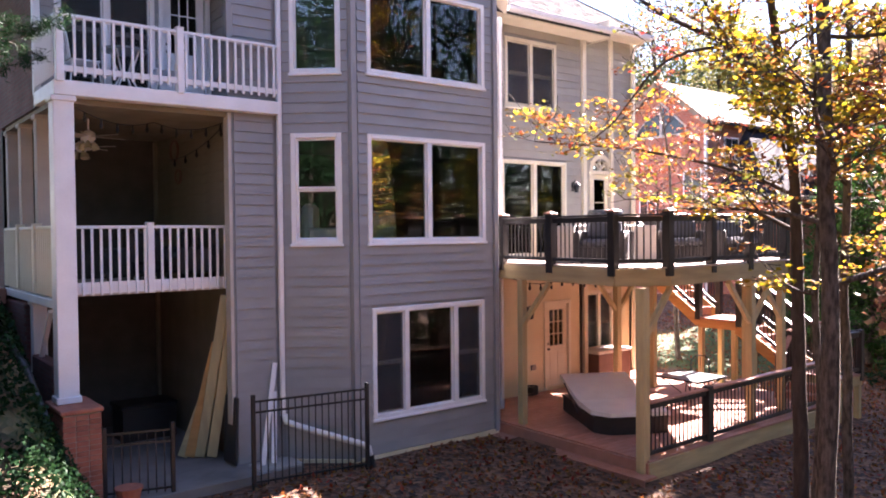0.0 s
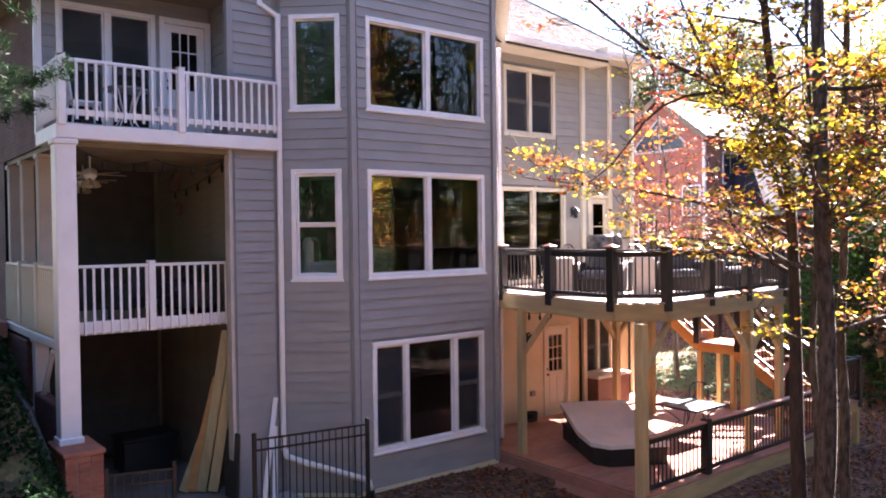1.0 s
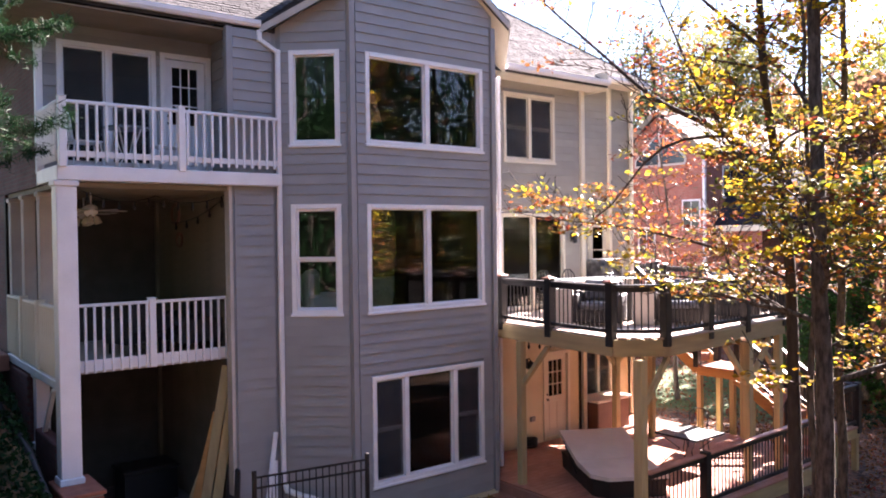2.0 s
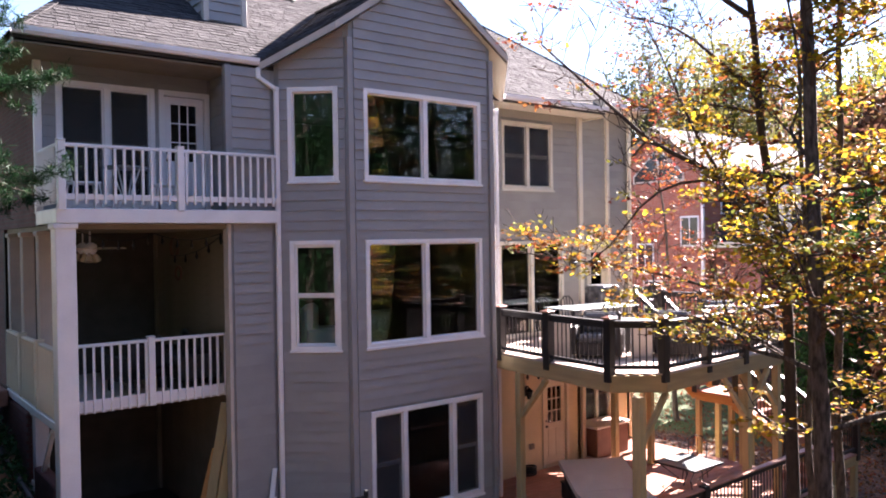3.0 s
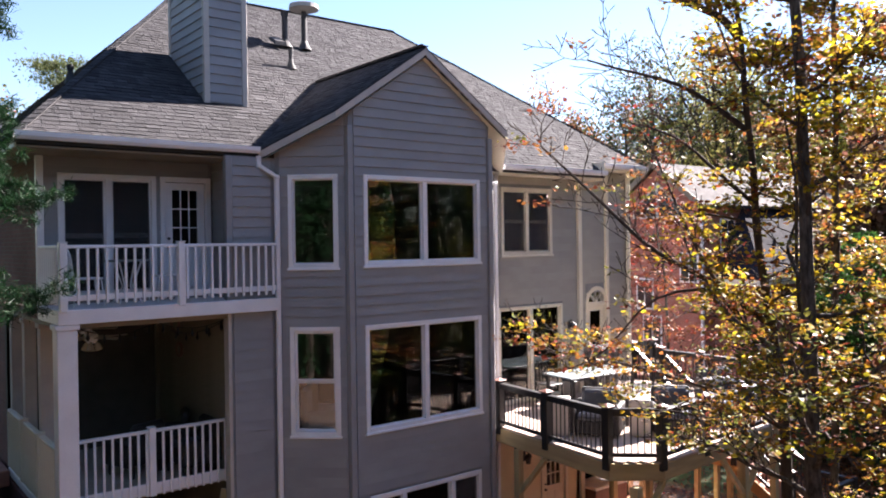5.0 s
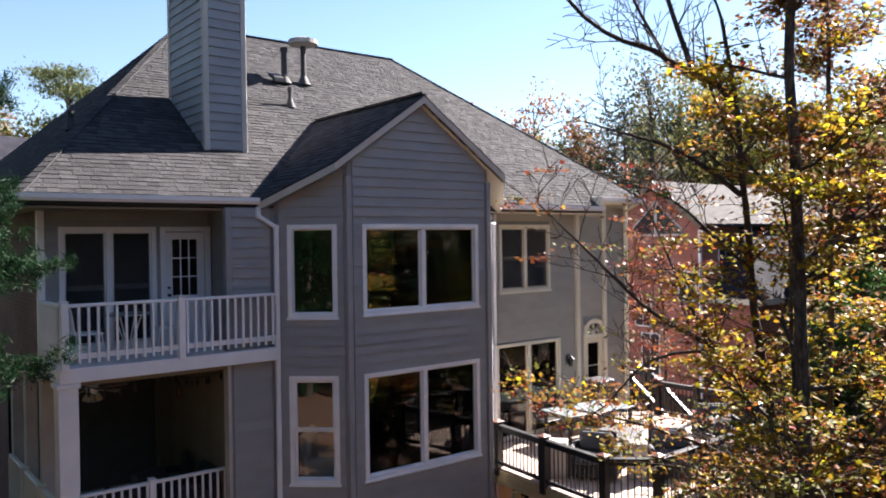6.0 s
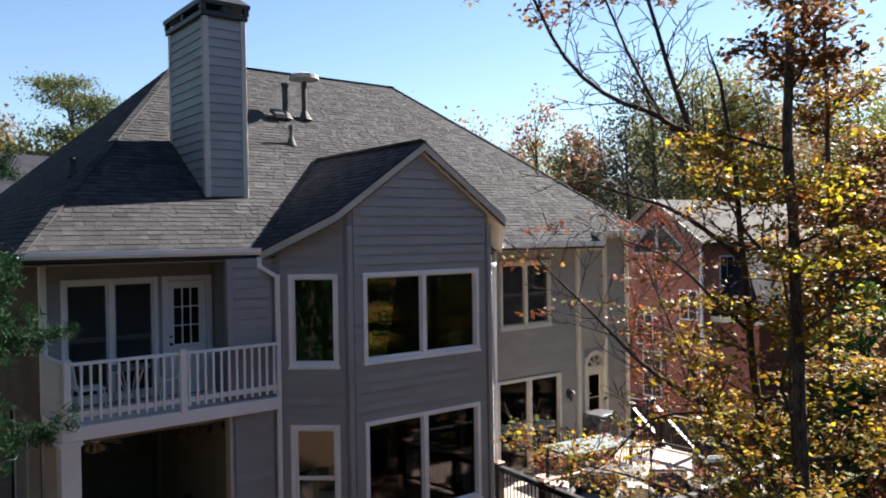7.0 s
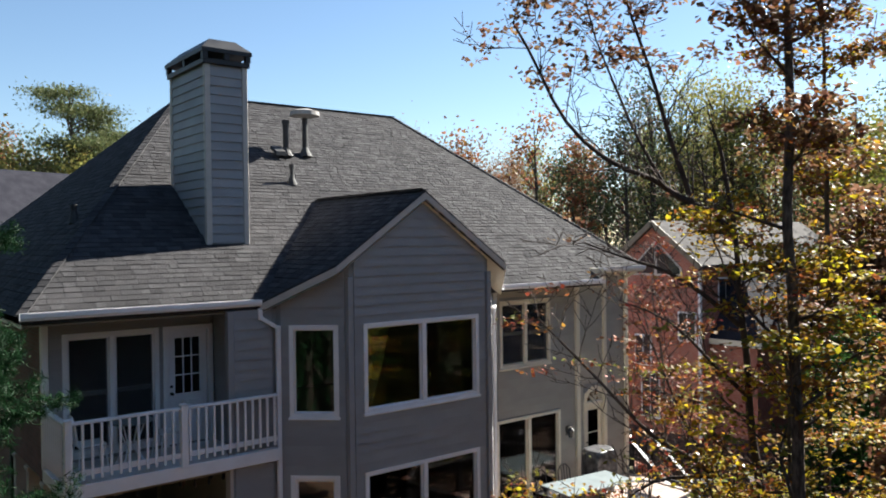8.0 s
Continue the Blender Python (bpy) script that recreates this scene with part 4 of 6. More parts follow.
brick_cache = {}


def brick_pier(name, x0, y0, x1, y1, z0, z1, label, cap_mat=M_CONC):
    ob = thing(name, label, "brick pier", at=(0, 0, 0))
    part("core", Mesh().box((x0 + 0.012, y0 + 0.012, z0), (x1 - 0.012, y1 - 0.012, z1)), M_MORTAR, ob)
    part("cap", Mesh().box((x0 - 0.03, y0 - 0.03, z1), (x1 + 0.03, y1 + 0.03, z1 + 0.06), None, 0.012), cap_mat, ob, "stone cap")
    row, z = 0, z0
    bl = 0.205
    while z + 0.065 <= z1 + 0.01:
        for side in range(4):
            ax, a0, a1, c = ((0, x0, x1, y0), (1, y0, y1, x1), (0, x0, x1, y1), (1, y0, y1, x0))[side]
            n = max(1, round((a1 - a0) / bl))
            w = (a1 - a0) / n
            for k in range(n):
                key = (ax, round(w, 3))
                if key not in brick_cache:
                    hw, hd = w / 2 - 0.005, 0.02
                    brick_cache[key] = Mesh().box((-hw, -hd, 0) if ax == 0 else (-hd, -hw, 0), (hw, hd, 0.065) if ax == 0 else (hd, hw, 0.065), None, 0.004).mesh("brick", M_BRICKP)
                b = part("brick", brick_cache[key], None, ob)
                m = a0 + (k + 0.5) * w
                inn = 0.02 if side in (0, 3) else -0.02
                b.location = (m, c + inn, z) if ax == 0 else (c + inn, m, z)
        z += 0.075
        row += 1
    return ob


brick_pier("brick_pier", 4.34, 12.74, 4.86, 13.68, 0.2, 1.72, "red brick pier under the porch column", M_BRICKP)
brick_pier("brick_pier", 4.42, 15.2, 4.78, 15.7, 1.0, 1.84, "red brick pier under the short column")
# built up high to keep daylight out of the space under the porch
solid("retaining_wall", Mesh().box((4.42, 13.72, 0.1), (4.62, 15.16, 2.3), None, 0.02).box((4.42, 15.72, 0.3), (4.62, 17.5, 3.1), None, 0.02), M_BRICK_SHADED, "brick retaining wall, built up to darken the space under the porch", "retaining wall")
solid("red_step", Mesh().box((2.6, 17.2, 3.0), (4.40, 19.0, 3.3), None, 0.02), M_DECK, "red brown step landing beside the porch", "step")

# loose boards, boxes and a bin under the porch
rnd = random.Random(4)
BOARDS = (((6.60, 14.36), (6.97, 14.12, 1.55), "short pale leaning timber board", M_TIMBER_H), ((6.70, 14.28), (7.10, 13.98, 2.36), "reddish leaning timber board", M_ORANGE), ((6.84, 14.16), (7.19, 13.76, 3.2), "long pale leaning timber board", M_TIMBER), ((7.0, 14.03), (7.24, 13.63, 2.72), "pale leaning timber board, shorter", M_TIMBER), ((6.77, 14.26), (7.16, 13.96, 2.05), "weathered leaning timber board", M_ORANGE))
for (x, y), top, lab, mt in BOARDS:
    solid("timber_board", Mesh().bar((x, y, 0.37), top, 0.17, 0.04, 0.006, up=(-0.45, -0.85, 0.2)), mt, lab + " under the porch", "board", group="leaning boards")
solid("dark_panel", Mesh().bar((7.1, 13.45, 0.36), (7.16, 13.47, 1.5), 0.5, 0.05, 0.02, up=(1, 0, 0)), M_WICKER, "black folded panel leaning at the porch corner", "panel")
bn = thing("storage_bin", "black lidded bin on the concrete floor", "bin", at=(6.6, 16.4, 0.34))
part("body", Mesh().prism([(-0.5, -0.35), (0.5, -0.35), (0.5, 0.35), (-0.5, 0.35)], 0, 0.6), M_BLACK, bn)
part("lid", Mesh().box((-0.54, -0.39, 0.6), (0.54, 0.39, 0.68), None, 0.02), M_BLACK, bn)
for i in range(2):
    solid("white_plank", Mesh().bar((7.48 + 0.2 * i, 13.0, 0.36), (7.90 - 0.02 * i, 13.36, 2.0 - 0.5 * i), 0.09, 0.02, 0.004, up=(0, -1, 0)), M_WHITE, "thin white plank leaning on the siding", "board", group="white planks")
solid("roof_panel_stack", Mesh().box((7.3, 12.7, 0.24), (8.1, 13.25, 0.36), pose(0, 0, 0), 0.02), M_CONC, "grey slab at the foot of the wall", "slab")

# porch fittings
def ceiling_fan(x, y, turn):
    ob = thing("ceiling_fan", "pale ceiling fan with lamps under the porch ceiling", "ceiling fan", "porch fans", at=pose(x, y, 6.22, 0, 0, turn))
    part("rod", Mesh().tube([(0, 0, 0), (0, 0, -0.22)], 0.015, 8), M_WHITE, ob)
    part("motor", Mesh().tube([(0, 0, -0.2), (0, 0, -0.24), (0, 0, -0.34), (0, 0, -0.4)], [0.05, 0.11, 0.11, 0.06], 14), M_WHITE, ob, smooth=True)
    for k in range(5):
        m = Matrix.Rotation(k * 2 * math.pi / 5, 4, "Z") @ pose(0, 0, -0.3, 8, 0, 0)
        part("blade", Mesh().box((0.12, -0.065, -0.006), (0.62, 0.065, 0.006), m, 0.005), M_BEIGE, ob)
    for k in range(3):
        a = 2 * math.pi * k / 3
        part("lamp_shade", Mesh().tube([(0.06 * math.cos(a), 0.06 * math.sin(a), -0.38), (0.1 * math.cos(a), 0.1 * math.sin(a), -0.44), (0.13 * math.cos(a), 0.13 * math.sin(a), -0.52)], [0.02, 0.05, 0.065], 10), M_BULB, ob)


ceiling_fan(5.3, 14.9, 10)
ceiling_fan(5.6, 16.6, 33)


def string_lights(points, label, drop=0.1):
    ob = thing("string_lights", label, "string lights", "string lights")
    for p, q in zip(points, points[1:]):
        p, q = Vector(p), Vector(q)
        pts = [p.lerp(q, i / 10) - Vector((0, 0, 4 * drop * (i / 10) * (1 - i / 10))) for i in range(11)]
        part("cord", Mesh().tube(pts, 0.008, 5), M_BLACK, ob)
        for i in range(1, 11, 2):
            b = part("bulb", Mesh().tube([pts[i], pts[i] - Vector((0, 0, 0.06)), pts[i] - Vector((0, 0, 0.1)), pts[i] - Vector((0, 0, 0.15))], [0.014, 0.018, 0.032, 0.012], 8), M_BLACK, ob)


string_lights([(4.8, 13.6, 6.2), (6.2, 14.3, 6.16), (7.25, 13.7, 6.2), (7.25, 16.6, 5.75)], "black string of lights under the porch ceiling", 0.14)
for z, r in ((5.92, 0.2), (5.4, 0.13)):
    wd = thing("wall_ornament", "round woven ornament on the porch wall", "ornament", "porch ornaments", at=pose(7.29, 16.4 - 0.2 * (z < 5.6), z))
    part("ring", Mesh().tube([(-0.012, r * math.cos(a), r * math.sin(a)) for a in [k * math.pi / 8 for k in range(17)]], 0.03, 6, False), M_BROWN, wd)
    part("centre", Mesh().tube([(-0.02, 0, 0), (0.0, 0, 0)], r * 0.7, 16), M_TAN, wd)


def porch_chair(x, y, turn):
    ob = thing("lounge_chair", "dark cushioned lounge chair on the porch", "chair", "porch chairs", at=pose(x, y, FLOOR2 - 0.02, 0, 0, turn))
    part("seat", Mesh().box((-0.35, -0.35, 0.2), (0.35, 0.35, 0.45), None, 0.05), M_WICKER, ob)
    part("backrest", Mesh().box((-0.35, 0.25, 0.35), (0.35, 0.42, 0.95), None, 0.06), M_WICKER, ob)
    part("cushion", Mesh().box((-0.3, -0.3, 0.45), (0.3, 0.25, 0.56), None, 0.05), M_CUSHION, ob)
    for sx in (-1, 1):
        part("armrest", Mesh().box((sx * 0.35, -0.35, 0.2), (sx * 0.43, 0.4, 0.65), None, 0.03), M_WICKER, ob)
        for sy in (-1, 1):
            part("leg", Mesh().box((sx * 0.3 - 0.03, sy * 0.3 - 0.03, 0), (sx * 0.3 + 0.03, sy * 0.3 + 0.03, 0.2)), M_WICKER, ob)


porch_chair(6.1, 15.2, 200)
porch_chair(6.8, 15.6, 250)
porch_chair(6.9, 14.6, 270)
# balcony table and chairs
def metal_chair(x, y, z, turn, mat, label, group):
    ob = thing("metal_chair", label, "chair", group, at=pose(x, y, z, 0, 0, turn))
    part("seat", Mesh().box((-0.22, -0.22, 0.42), (0.22, 0.22, 0.45), None, 0.012), mat, ob)
    bk = Mesh().tube([(-0.2, 0.22, 0.45), (-0.21, 0.27, 0.8), (-0.1, 0.29, 0.92), (0.1, 0.29, 0.92), (0.21, 0.27, 0.8), (0.2, 0.22, 0.45)], 0.014, 6)
    for k in (-0.1, 0.0, 0.1):
        bk.tube([(k, 0.22, 0.45), (k, 0.28, 0.9)], 0.008, 5)
    part("backrest", bk, mat, ob)
    for sx in (-1, 1):
        for sy in (-1, 1):
            part("leg", Mesh().tube([(sx * 0.19, sy * 0.19, 0.42), (sx * 0.23, sy * 0.23, 0)], 0.013, 6), mat, ob)


def round_table(x, y, z, r, h, top_mat, mat, label, group=""):
    ob = thing("round_table", label, "table", group, at=(x, y, z))
    part("tabletop", Mesh().tube([(0, 0, h - 0.03), (0, 0, h)], r, 24), top_mat, ob)
    for k in range(4):
        a = math.pi / 4 + k * math.pi / 2
        part("leg", Mesh().tube([(0.7 * r * math.cos(a), 0.7 * r * math.sin(a), h - 0.03), (0.25 * r * math.cos(a), 0.25 * r * math.sin(a), 0.4 * h), (0.75 * r * math.cos(a), 0.75 * r * math.sin(a), 0)], 0.014, 6), mat, ob)


metal_chair(5.0, 14.0, 6.53, 90, M_PIPEWHITE, "pale metal bistro chair on the balcony", "balcony chairs")
metal_chair(6.3, 14.0, 6.53, -90, M_PIPEWHITE, "pale metal bistro chair on the balcony", "balcony chairs")
round_table(5.65, 14.0, 6.53, 0.35, 0.72, M_TEAL, M_PIPEWHITE, "small round bistro table on the balcony")

# ---- decks ----
DZ, LZ = 3.62, 0.42
up_poly = [(12.74, 12.95), (12.36, 9.50), (13.06, 8.90), (17.35, 9.12), (19.30, 11.0), (19.30, 14.48), (16.77, 14.48), (16.77, 14.08), (13.92, 14.08)]
low_poly = [(12.45, 12.60), (12.40, 8.85), (19.25, 8.95), (19.25, 14.46), (16.77, 14.46), (16.77, 14.06), (13.95, 14.06)]


def span_in(poly, y):
    xs = []
    for (x0, y0), (x1, y1) in zip(poly, poly[1:] + poly[:1]):
        if (y0 - y) * (y1 - y) < 0:
            xs.append(x0 + (x1 - x0) * (y - y0) / (y1 - y0))
    return sorted(xs)


deck_boards = []


def deck(name, poly, z, label, axis=0):
    """A deck with a board every 14 cm; the boards are parts and are laid at the end of the file."""
    ob = tagged(new(name), label, "deck", kind="structure")
    deck_boards.append((ob, poly, z))
    return ob


def rim(ob, pts, z0, z1, mat, w=0.05):
    for p, q in zip(pts, pts[1:]):
        part("rim_joist", Mesh().bar((*p, (z0 + z1) / 2), (*q, (z0 + z1) / 2), w, z1 - z0, 0.006), mat, ob, "pale treated timber rim")


upper = deck("floor_upper_deck", up_poly, DZ, "pale tan boards of the upper deck on timber beams")
rim(upper, up_poly[:6], DZ - 0.33, DZ - 0.035, M_TIMBER_H)
for k in range(11):
    y = 9.6 + 0.45 * k
    s = span_in(up_poly, y)
    part("joist", Mesh().box((s[0] + 0.06, y - 0.02, DZ - 0.24), (s[-1] - 0.06, y + 0.02, DZ - 0.036)), M_TIMBER_H, upper)
lower = deck("floor_lower_deck", low_poly, LZ, "red brown boards of the lower deck on the ground")
rim(lower, low_poly[1:4], -0.15, LZ - 0.035, M_TIMBER_H)
rim(lower, low_poly[:2], 0.0, LZ - 0.035, M_DECK)
stp = thing("deck_step", "red brown step along the lower deck's edge", "step", at=(0, 0, 0))
part("tread", Mesh().prism([(12.08, 8.7), (12.42, 8.7), (12.44, 12.5), (12.1, 12.5)], 0.16, 0.2), M_DECK, stp)
part("riser", Mesh().prism([(12.1, 8.72), (12.13, 8.72), (12.15, 12.48), (12.12, 12.48)], -0.05, 0.16), M_DECK, stp)

# posts that carry the upper deck
def timber_post(x, y, z0, z1, label, braces=(), w=0.14):
    ob = thing("timber_post", label, "post", "deck posts", at=(x, y, 0))
    part("post", Mesh().box((-w / 2, -w / 2, z0), (w / 2, w / 2, z1), None, 0.008), M_TIMBER, ob)
    for dx, dy in braces:
        part("brace", Mesh().bar((0.05 * dx, 0.05 * dy, z1 - 0.85), (0.8 * dx, 0.8 * dy, z1 - 0.03), 0.09, 0.09, 0.006), M_TIMBER, ob)


BZ = DZ - 0.335
timber_post(12.62, 12.05, 0.15, BZ, "pale treated deck post with a brace", ((-0.07, -1),))
timber_post(12.42, 8.98, -0.1, BZ, "pale treated deck corner post with a brace", ((1, 0.03),), 0.17)
timber_post(15.95, 9.1, -0.1, BZ, "pale treated deck post with two braces", ((1, 0), (-1, 0)))
timber_post(17.3, 9.22, -0.3, BZ, "pale treated deck post", ((-1, 0),))
timber_post(19.15, 11.1, LZ, BZ, "pale treated deck post at the stairs")
timber_post(15.9, 12.35, LZ, BZ, "pale treated inner deck post with two braces", ((1, 0), (-1, 0)))
timber_post(17.55, 12.6, LZ, BZ, "sunlit treated inner deck post")
timber_post(18.6, 13.6, LZ, BZ, "sunlit treated inner deck post")
solid("inner_beam", Mesh().box((13.0, 12.25, BZ + 0.0), (19.2, 12.33, BZ + 0.09)).box((13.0, 12.37, BZ), (19.2, 12.45, BZ + 0.09)), M_TIMBER_H, "paired treated beam under the deck", "beam")


def deck_railing(label, pts, z, posts, height=0.92, caps=True, mat=M_BLACK, drop=0.16, rail_mat=None):
    """A dark railing along plan points pts; z: number or one for each point (stairs)."""
    zs = z if hasattr(z, "__len__") else [z] * len(pts)
    ob = thing("deck_railing", label, "railing", "deck railings", at=(0, 0, 0))
    for (p, za), (q, zb) in zip(zip(pts, zs), zip(pts[1:], zs[1:])):
        P, Q = Vector((*p, za)), Vector((*q, zb))
        part("top_rail", Mesh().bar(P + Vector((0, 0, height - 0.03)), Q + Vector((0, 0, height - 0.03)), 0.13, 0.035, 0.008), rail_mat or mat, ob)
        part("upper_rail", Mesh().bar(P + Vector((0, 0, height - 0.1)), Q + Vector((0, 0, height - 0.1)), 0.04, 0.09, 0.006), mat, ob)
        part("bottom_rail", Mesh().bar(P + Vector((0, 0, 0.1)), Q + Vector((0, 0, 0.1)), 0.05, 0.07, 0.006), mat, ob)
        n = max(1, int((Q - P).length / 0.115))
        bal = Mesh().box((-0.009, -0.009, 0.13), (0.009, 0.009, height - 0.13)).mesh("baluster", mat)
        for i in range(n):
            b = part("baluster", bal, None, ob)
            b.location = P.lerp(Q, (i + 0.5) / n)
    for i in posts:
        p, za = pts[i], zs[i]
        part("post", Mesh().box((p[0] - 0.075, p[1] - 0.075, za - drop), (p[0] + 0.075, p[1] + 0.075, za + height + 0.02), None, 0.008), mat, ob)
        if caps:
            c = Mesh()
            zt = za + height + 0.02
            c.box((p[0] - 0.105, p[1] - 0.105, zt), (p[0] + 0.105, p[1] + 0.105, zt + 0.03), None, 0.008)
            c.add([(p[0] - 0.085, p[1] - 0.085, zt + 0.03), (p[0] + 0.085, p[1] - 0.085, zt + 0.03), (p[0] + 0.085, p[1] + 0.085, zt + 0.03), (p[0] - 0.085, p[1] + 0.085, zt + 0.03), (p[0], p[1], zt + 0.07)], [(3, 2, 1, 0), (0, 1, 4), (1, 2, 4), (2, 3, 4), (3, 0, 4)])
            part("cap", c, M_CAP, ob, "brown post cap")
    return ob


deck_railing("black upper deck railing with brown post caps", [(12.74, 12.72), (12.56, 11.2), (12.38, 9.56), (13.06, 8.93), (14.45, 9.0), (15.8, 9.06), (17.32, 9.14), (18.3, 10.07), (19.27, 11.0)], DZ, (0, 1, 2, 3, 4, 5, 6, 7, 8))
deck_railing("dark railing along the far end of the upper deck", [(19.27, 11.08), (19.27, 12.3), (19.27, 13.5)], DZ, (1, 2), mat=M_BLACK)
deck_railing("black lower deck railing on a timber rim", [(12.5, 8.92), (14.25, 8.95), (15.95, 8.98), (17.6, 9.0), (19.2, 9.02)], LZ, (1, 3), 0.98, False, rail_mat=M_DECK)


def stair(label, x0, x1, y0, z0, dy, run, rise, n):
    """A flight of n risers along y from (y0, z0) downwards."""
    ob = thing("stair_flight", label, "stairs", "deck stairs", at=(0, 0, 0))
    for i in range(n - 1):
        y, z = y0 + dy * run * i, z0 - rise * (i + 1)
        part("tread", Mesh().box((x0, y, z - 0.035), (x1, y + dy * (run + 0.02), z), None, 0.006), M_DECK, ob)
    for i in range(n):
        y, z = y0 + dy * run * i, z0 - rise * (i + 1)
        part("riser", Mesh().box((x0 + 0.02, y - 0.01, z), (x1 - 0.02, y + 0.01, z + rise - 0.036)), M_DECK, ob)
    L = run * n
    for x in (x0 - 0.02, x1 + 0.02):
        part("stringer", Mesh().bar((x, y0, z0 - 0.2), (x, y0 + dy * L, z0 - rise * n - 0.12), 0.045, 0.28, 0.006), M_ORANGE, ob, "orange new timber stringer")
    return ob


L1, L2 = 2.0, 0.92
plat = thing("wooden_platform", "boarded top platform of the stairs on posts", "platform", at=(0, 0, 0))
for i in range(7):
    w = (15.6 - 14.6) / 7
    part("board", Mesh().box((19.32, 14.6 + w * i, DZ - 0.04), (20.35, 14.6 + w * (i + 1) - 0.006, DZ), None, 0.004), M_DECK, plat)
part("rim", Mesh().box((19.34, 14.62, DZ - 0.25), (20.33, 15.58, DZ - 0.045)), M_ORANGE, plat)
for x, y in ((20.25, 14.7), (20.25, 15.5), (19.42, 15.5), (19.42, 14.7)):
    part("post", Mesh().box((x - 0.06, y - 0.06, -0.2), (x + 0.06, y + 0.06, DZ - 0.25)), M_TIMBER, plat)
deck_railing("dark railing round the top platform of the stairs", [(19.4, 15.55), (20.3, 15.55), (20.3, 14.7)], DZ, (0, 1, 2))
stair("upper flight of red brown deck stairs", 19.38, 20.3, 14.6, DZ, -1, 0.26, (DZ - L1) / 8, 8)
ld1 = thing("stair_landing", "boarded half landing on timber posts", "landing", at=(0, 0, 0))
for i in range(7):
    w = (12.56 - 11.45) / 7
    part("board", Mesh().box((19.32, 11.45 + w * i, L1 - 0.04), (20.36, 11.45 + w * (i + 1) - 0.006, L1), None, 0.004), M_DECK, ld1)
part("rim", Mesh().box((19.34, 11.47, L1 - 0.25), (20.34, 12.54, L1 - 0.045)), M_ORANGE, ld1)
for x, y in ((19.4, 11.55), (20.28, 11.55), (19.4, 12.48), (20.28, 12.48)):
    part("post", Mesh().box((x - 0.06, y - 0.06, -0.2), (x + 0.06, y + 0.06, L1 - 0.25)), M_TIMBER, ld1)
stair("lower flight of red brown deck stairs", 19.38, 20.3, 11.45, L1, -1, 0.26, (L1 - L2) / 6, 6)
ld2 = thing("stair_landing", "low boarded landing at the stair foot", "landing", at=(0, 0, 0))
for i in range(7):
    w = (9.95 - 8.9) / 7
    part("board", Mesh().box((19.3, 8.9 + w * i, L2 - 0.04), (20.36, 8.9 + w * (i + 1) - 0.006, L2), None, 0.004), M_DECK, ld2)
part("rim", Mesh().box((19.32, 8.92, L2 - 0.25), (20.34, 9.93, L2 - 0.045)), M_TIMBER_H, ld2)
for x, y in ((19.4, 9.0), (20.28, 9.0), (20.28, 9.85)):
    part("post", Mesh().box((x - 0.06, y - 0.06, -0.9), (x + 0.06, y + 0.06, L2 - 0.25)), M_TIMBER, ld2)
st2 = thing("deck_step", "short red brown steps down to the lower deck", "step", at=(0, 0, 0))
for i in range(2):
    part("tread", Mesh().box((19.28 - 0.28 * (i + 1), 9.15, LZ), (19.28 - 0.28 * i, 9.95, L2 - 0.17 * (i + 1)), None, 0.008), M_DECK, st2)
for x in (19.38, 20.3):
    deck_railing("dark stair railing beside the upper flight", [(x, 14.5), (x, 12.55)], [DZ, L1 + 0.1], (0, 1), 0.95)
    deck_railing("dark stair railing beside the lower flight", [(x, 11.4), (x, 9.95)], [L1, L2 + 0.1], (0, 1), 0.95)
deck_railing("black railing round the low landing", [(19.36, 8.96), (20.3, 8.96), (20.3, 9.9)], L2, (1,), 0.98, False)
deck_railing("dark railing beside the short steps", [(19.2, 9.98), (18.66, 9.98)], [L2, LZ], (0, 1), 0.95, rail_mat=M_DECK)

# ---- on the lower deck ----
tub = thing("hot_tub", "square hot tub with a pale folded cover", "hot tub", at=pose(13.0, 10.44, LZ, 0, 0, -30))
part("cabinet", Mesh().prism([(0.25, 0.0), (1.36, 0), (1.36, 2.2), (0, 2.2), (0, 0.25)], 0.0, 0.30), M_BLACK, tub)
part("shell_rim", Mesh().prism([(0.27, -0.02), (1.38, -0.02), (1.38, 2.22), (-0.02, 2.22), (-0.02, 0.25)], 0.30, 0.34), M_BLACK, tub)
part("cover_front", Mesh().prism([(0.22, -0.05), (1.40, -0.05), (1.40, 1.04), (-0.05, 1.04), (-0.05, 0.24)], 0.345, lambda x, y: 0.42 + 0.04 * max(0, y)), M_COVER, tub, "pale vinyl cover half lying flat")
part("cover_back", Mesh().prism([(-0.05, 1.06), (1.40, 1.06), (1.40, 2.24), (-0.05, 2.24)], lambda x, y: 0.36 + 0.26 * (y - 1.06), lambda x, y: 0.46 + 0.26 * (y - 1.06)), M_COVER, tub, "pale vinyl cover half tilted up")
part("cover_lift", Mesh().tube([(-0.06, 1.05, 0.2), (-0.06, 1.9, 0.62), (1.42, 1.9, 0.62), (1.42, 1.05, 0.2)], 0.02, 6), M_BLACK, tub)
sb = thing("storage_box", "brown resin storage box with a white lid", "storage box", at=(16.9, 13.75, LZ))
part("body", Mesh().box((0, 0, 0), (1.25, 0.68, 0.72), None, 0.02), M_BROWN, sb)
part("lid", Mesh().box((-0.03, -0.03, 0.72), (1.28, 0.71, 0.8), None, 0.02), M_COVER, sb, "white lid")
pt = thing("patio_table", "square glass topped patio table on thin legs", "table", at=(16.25, 10.65, LZ))
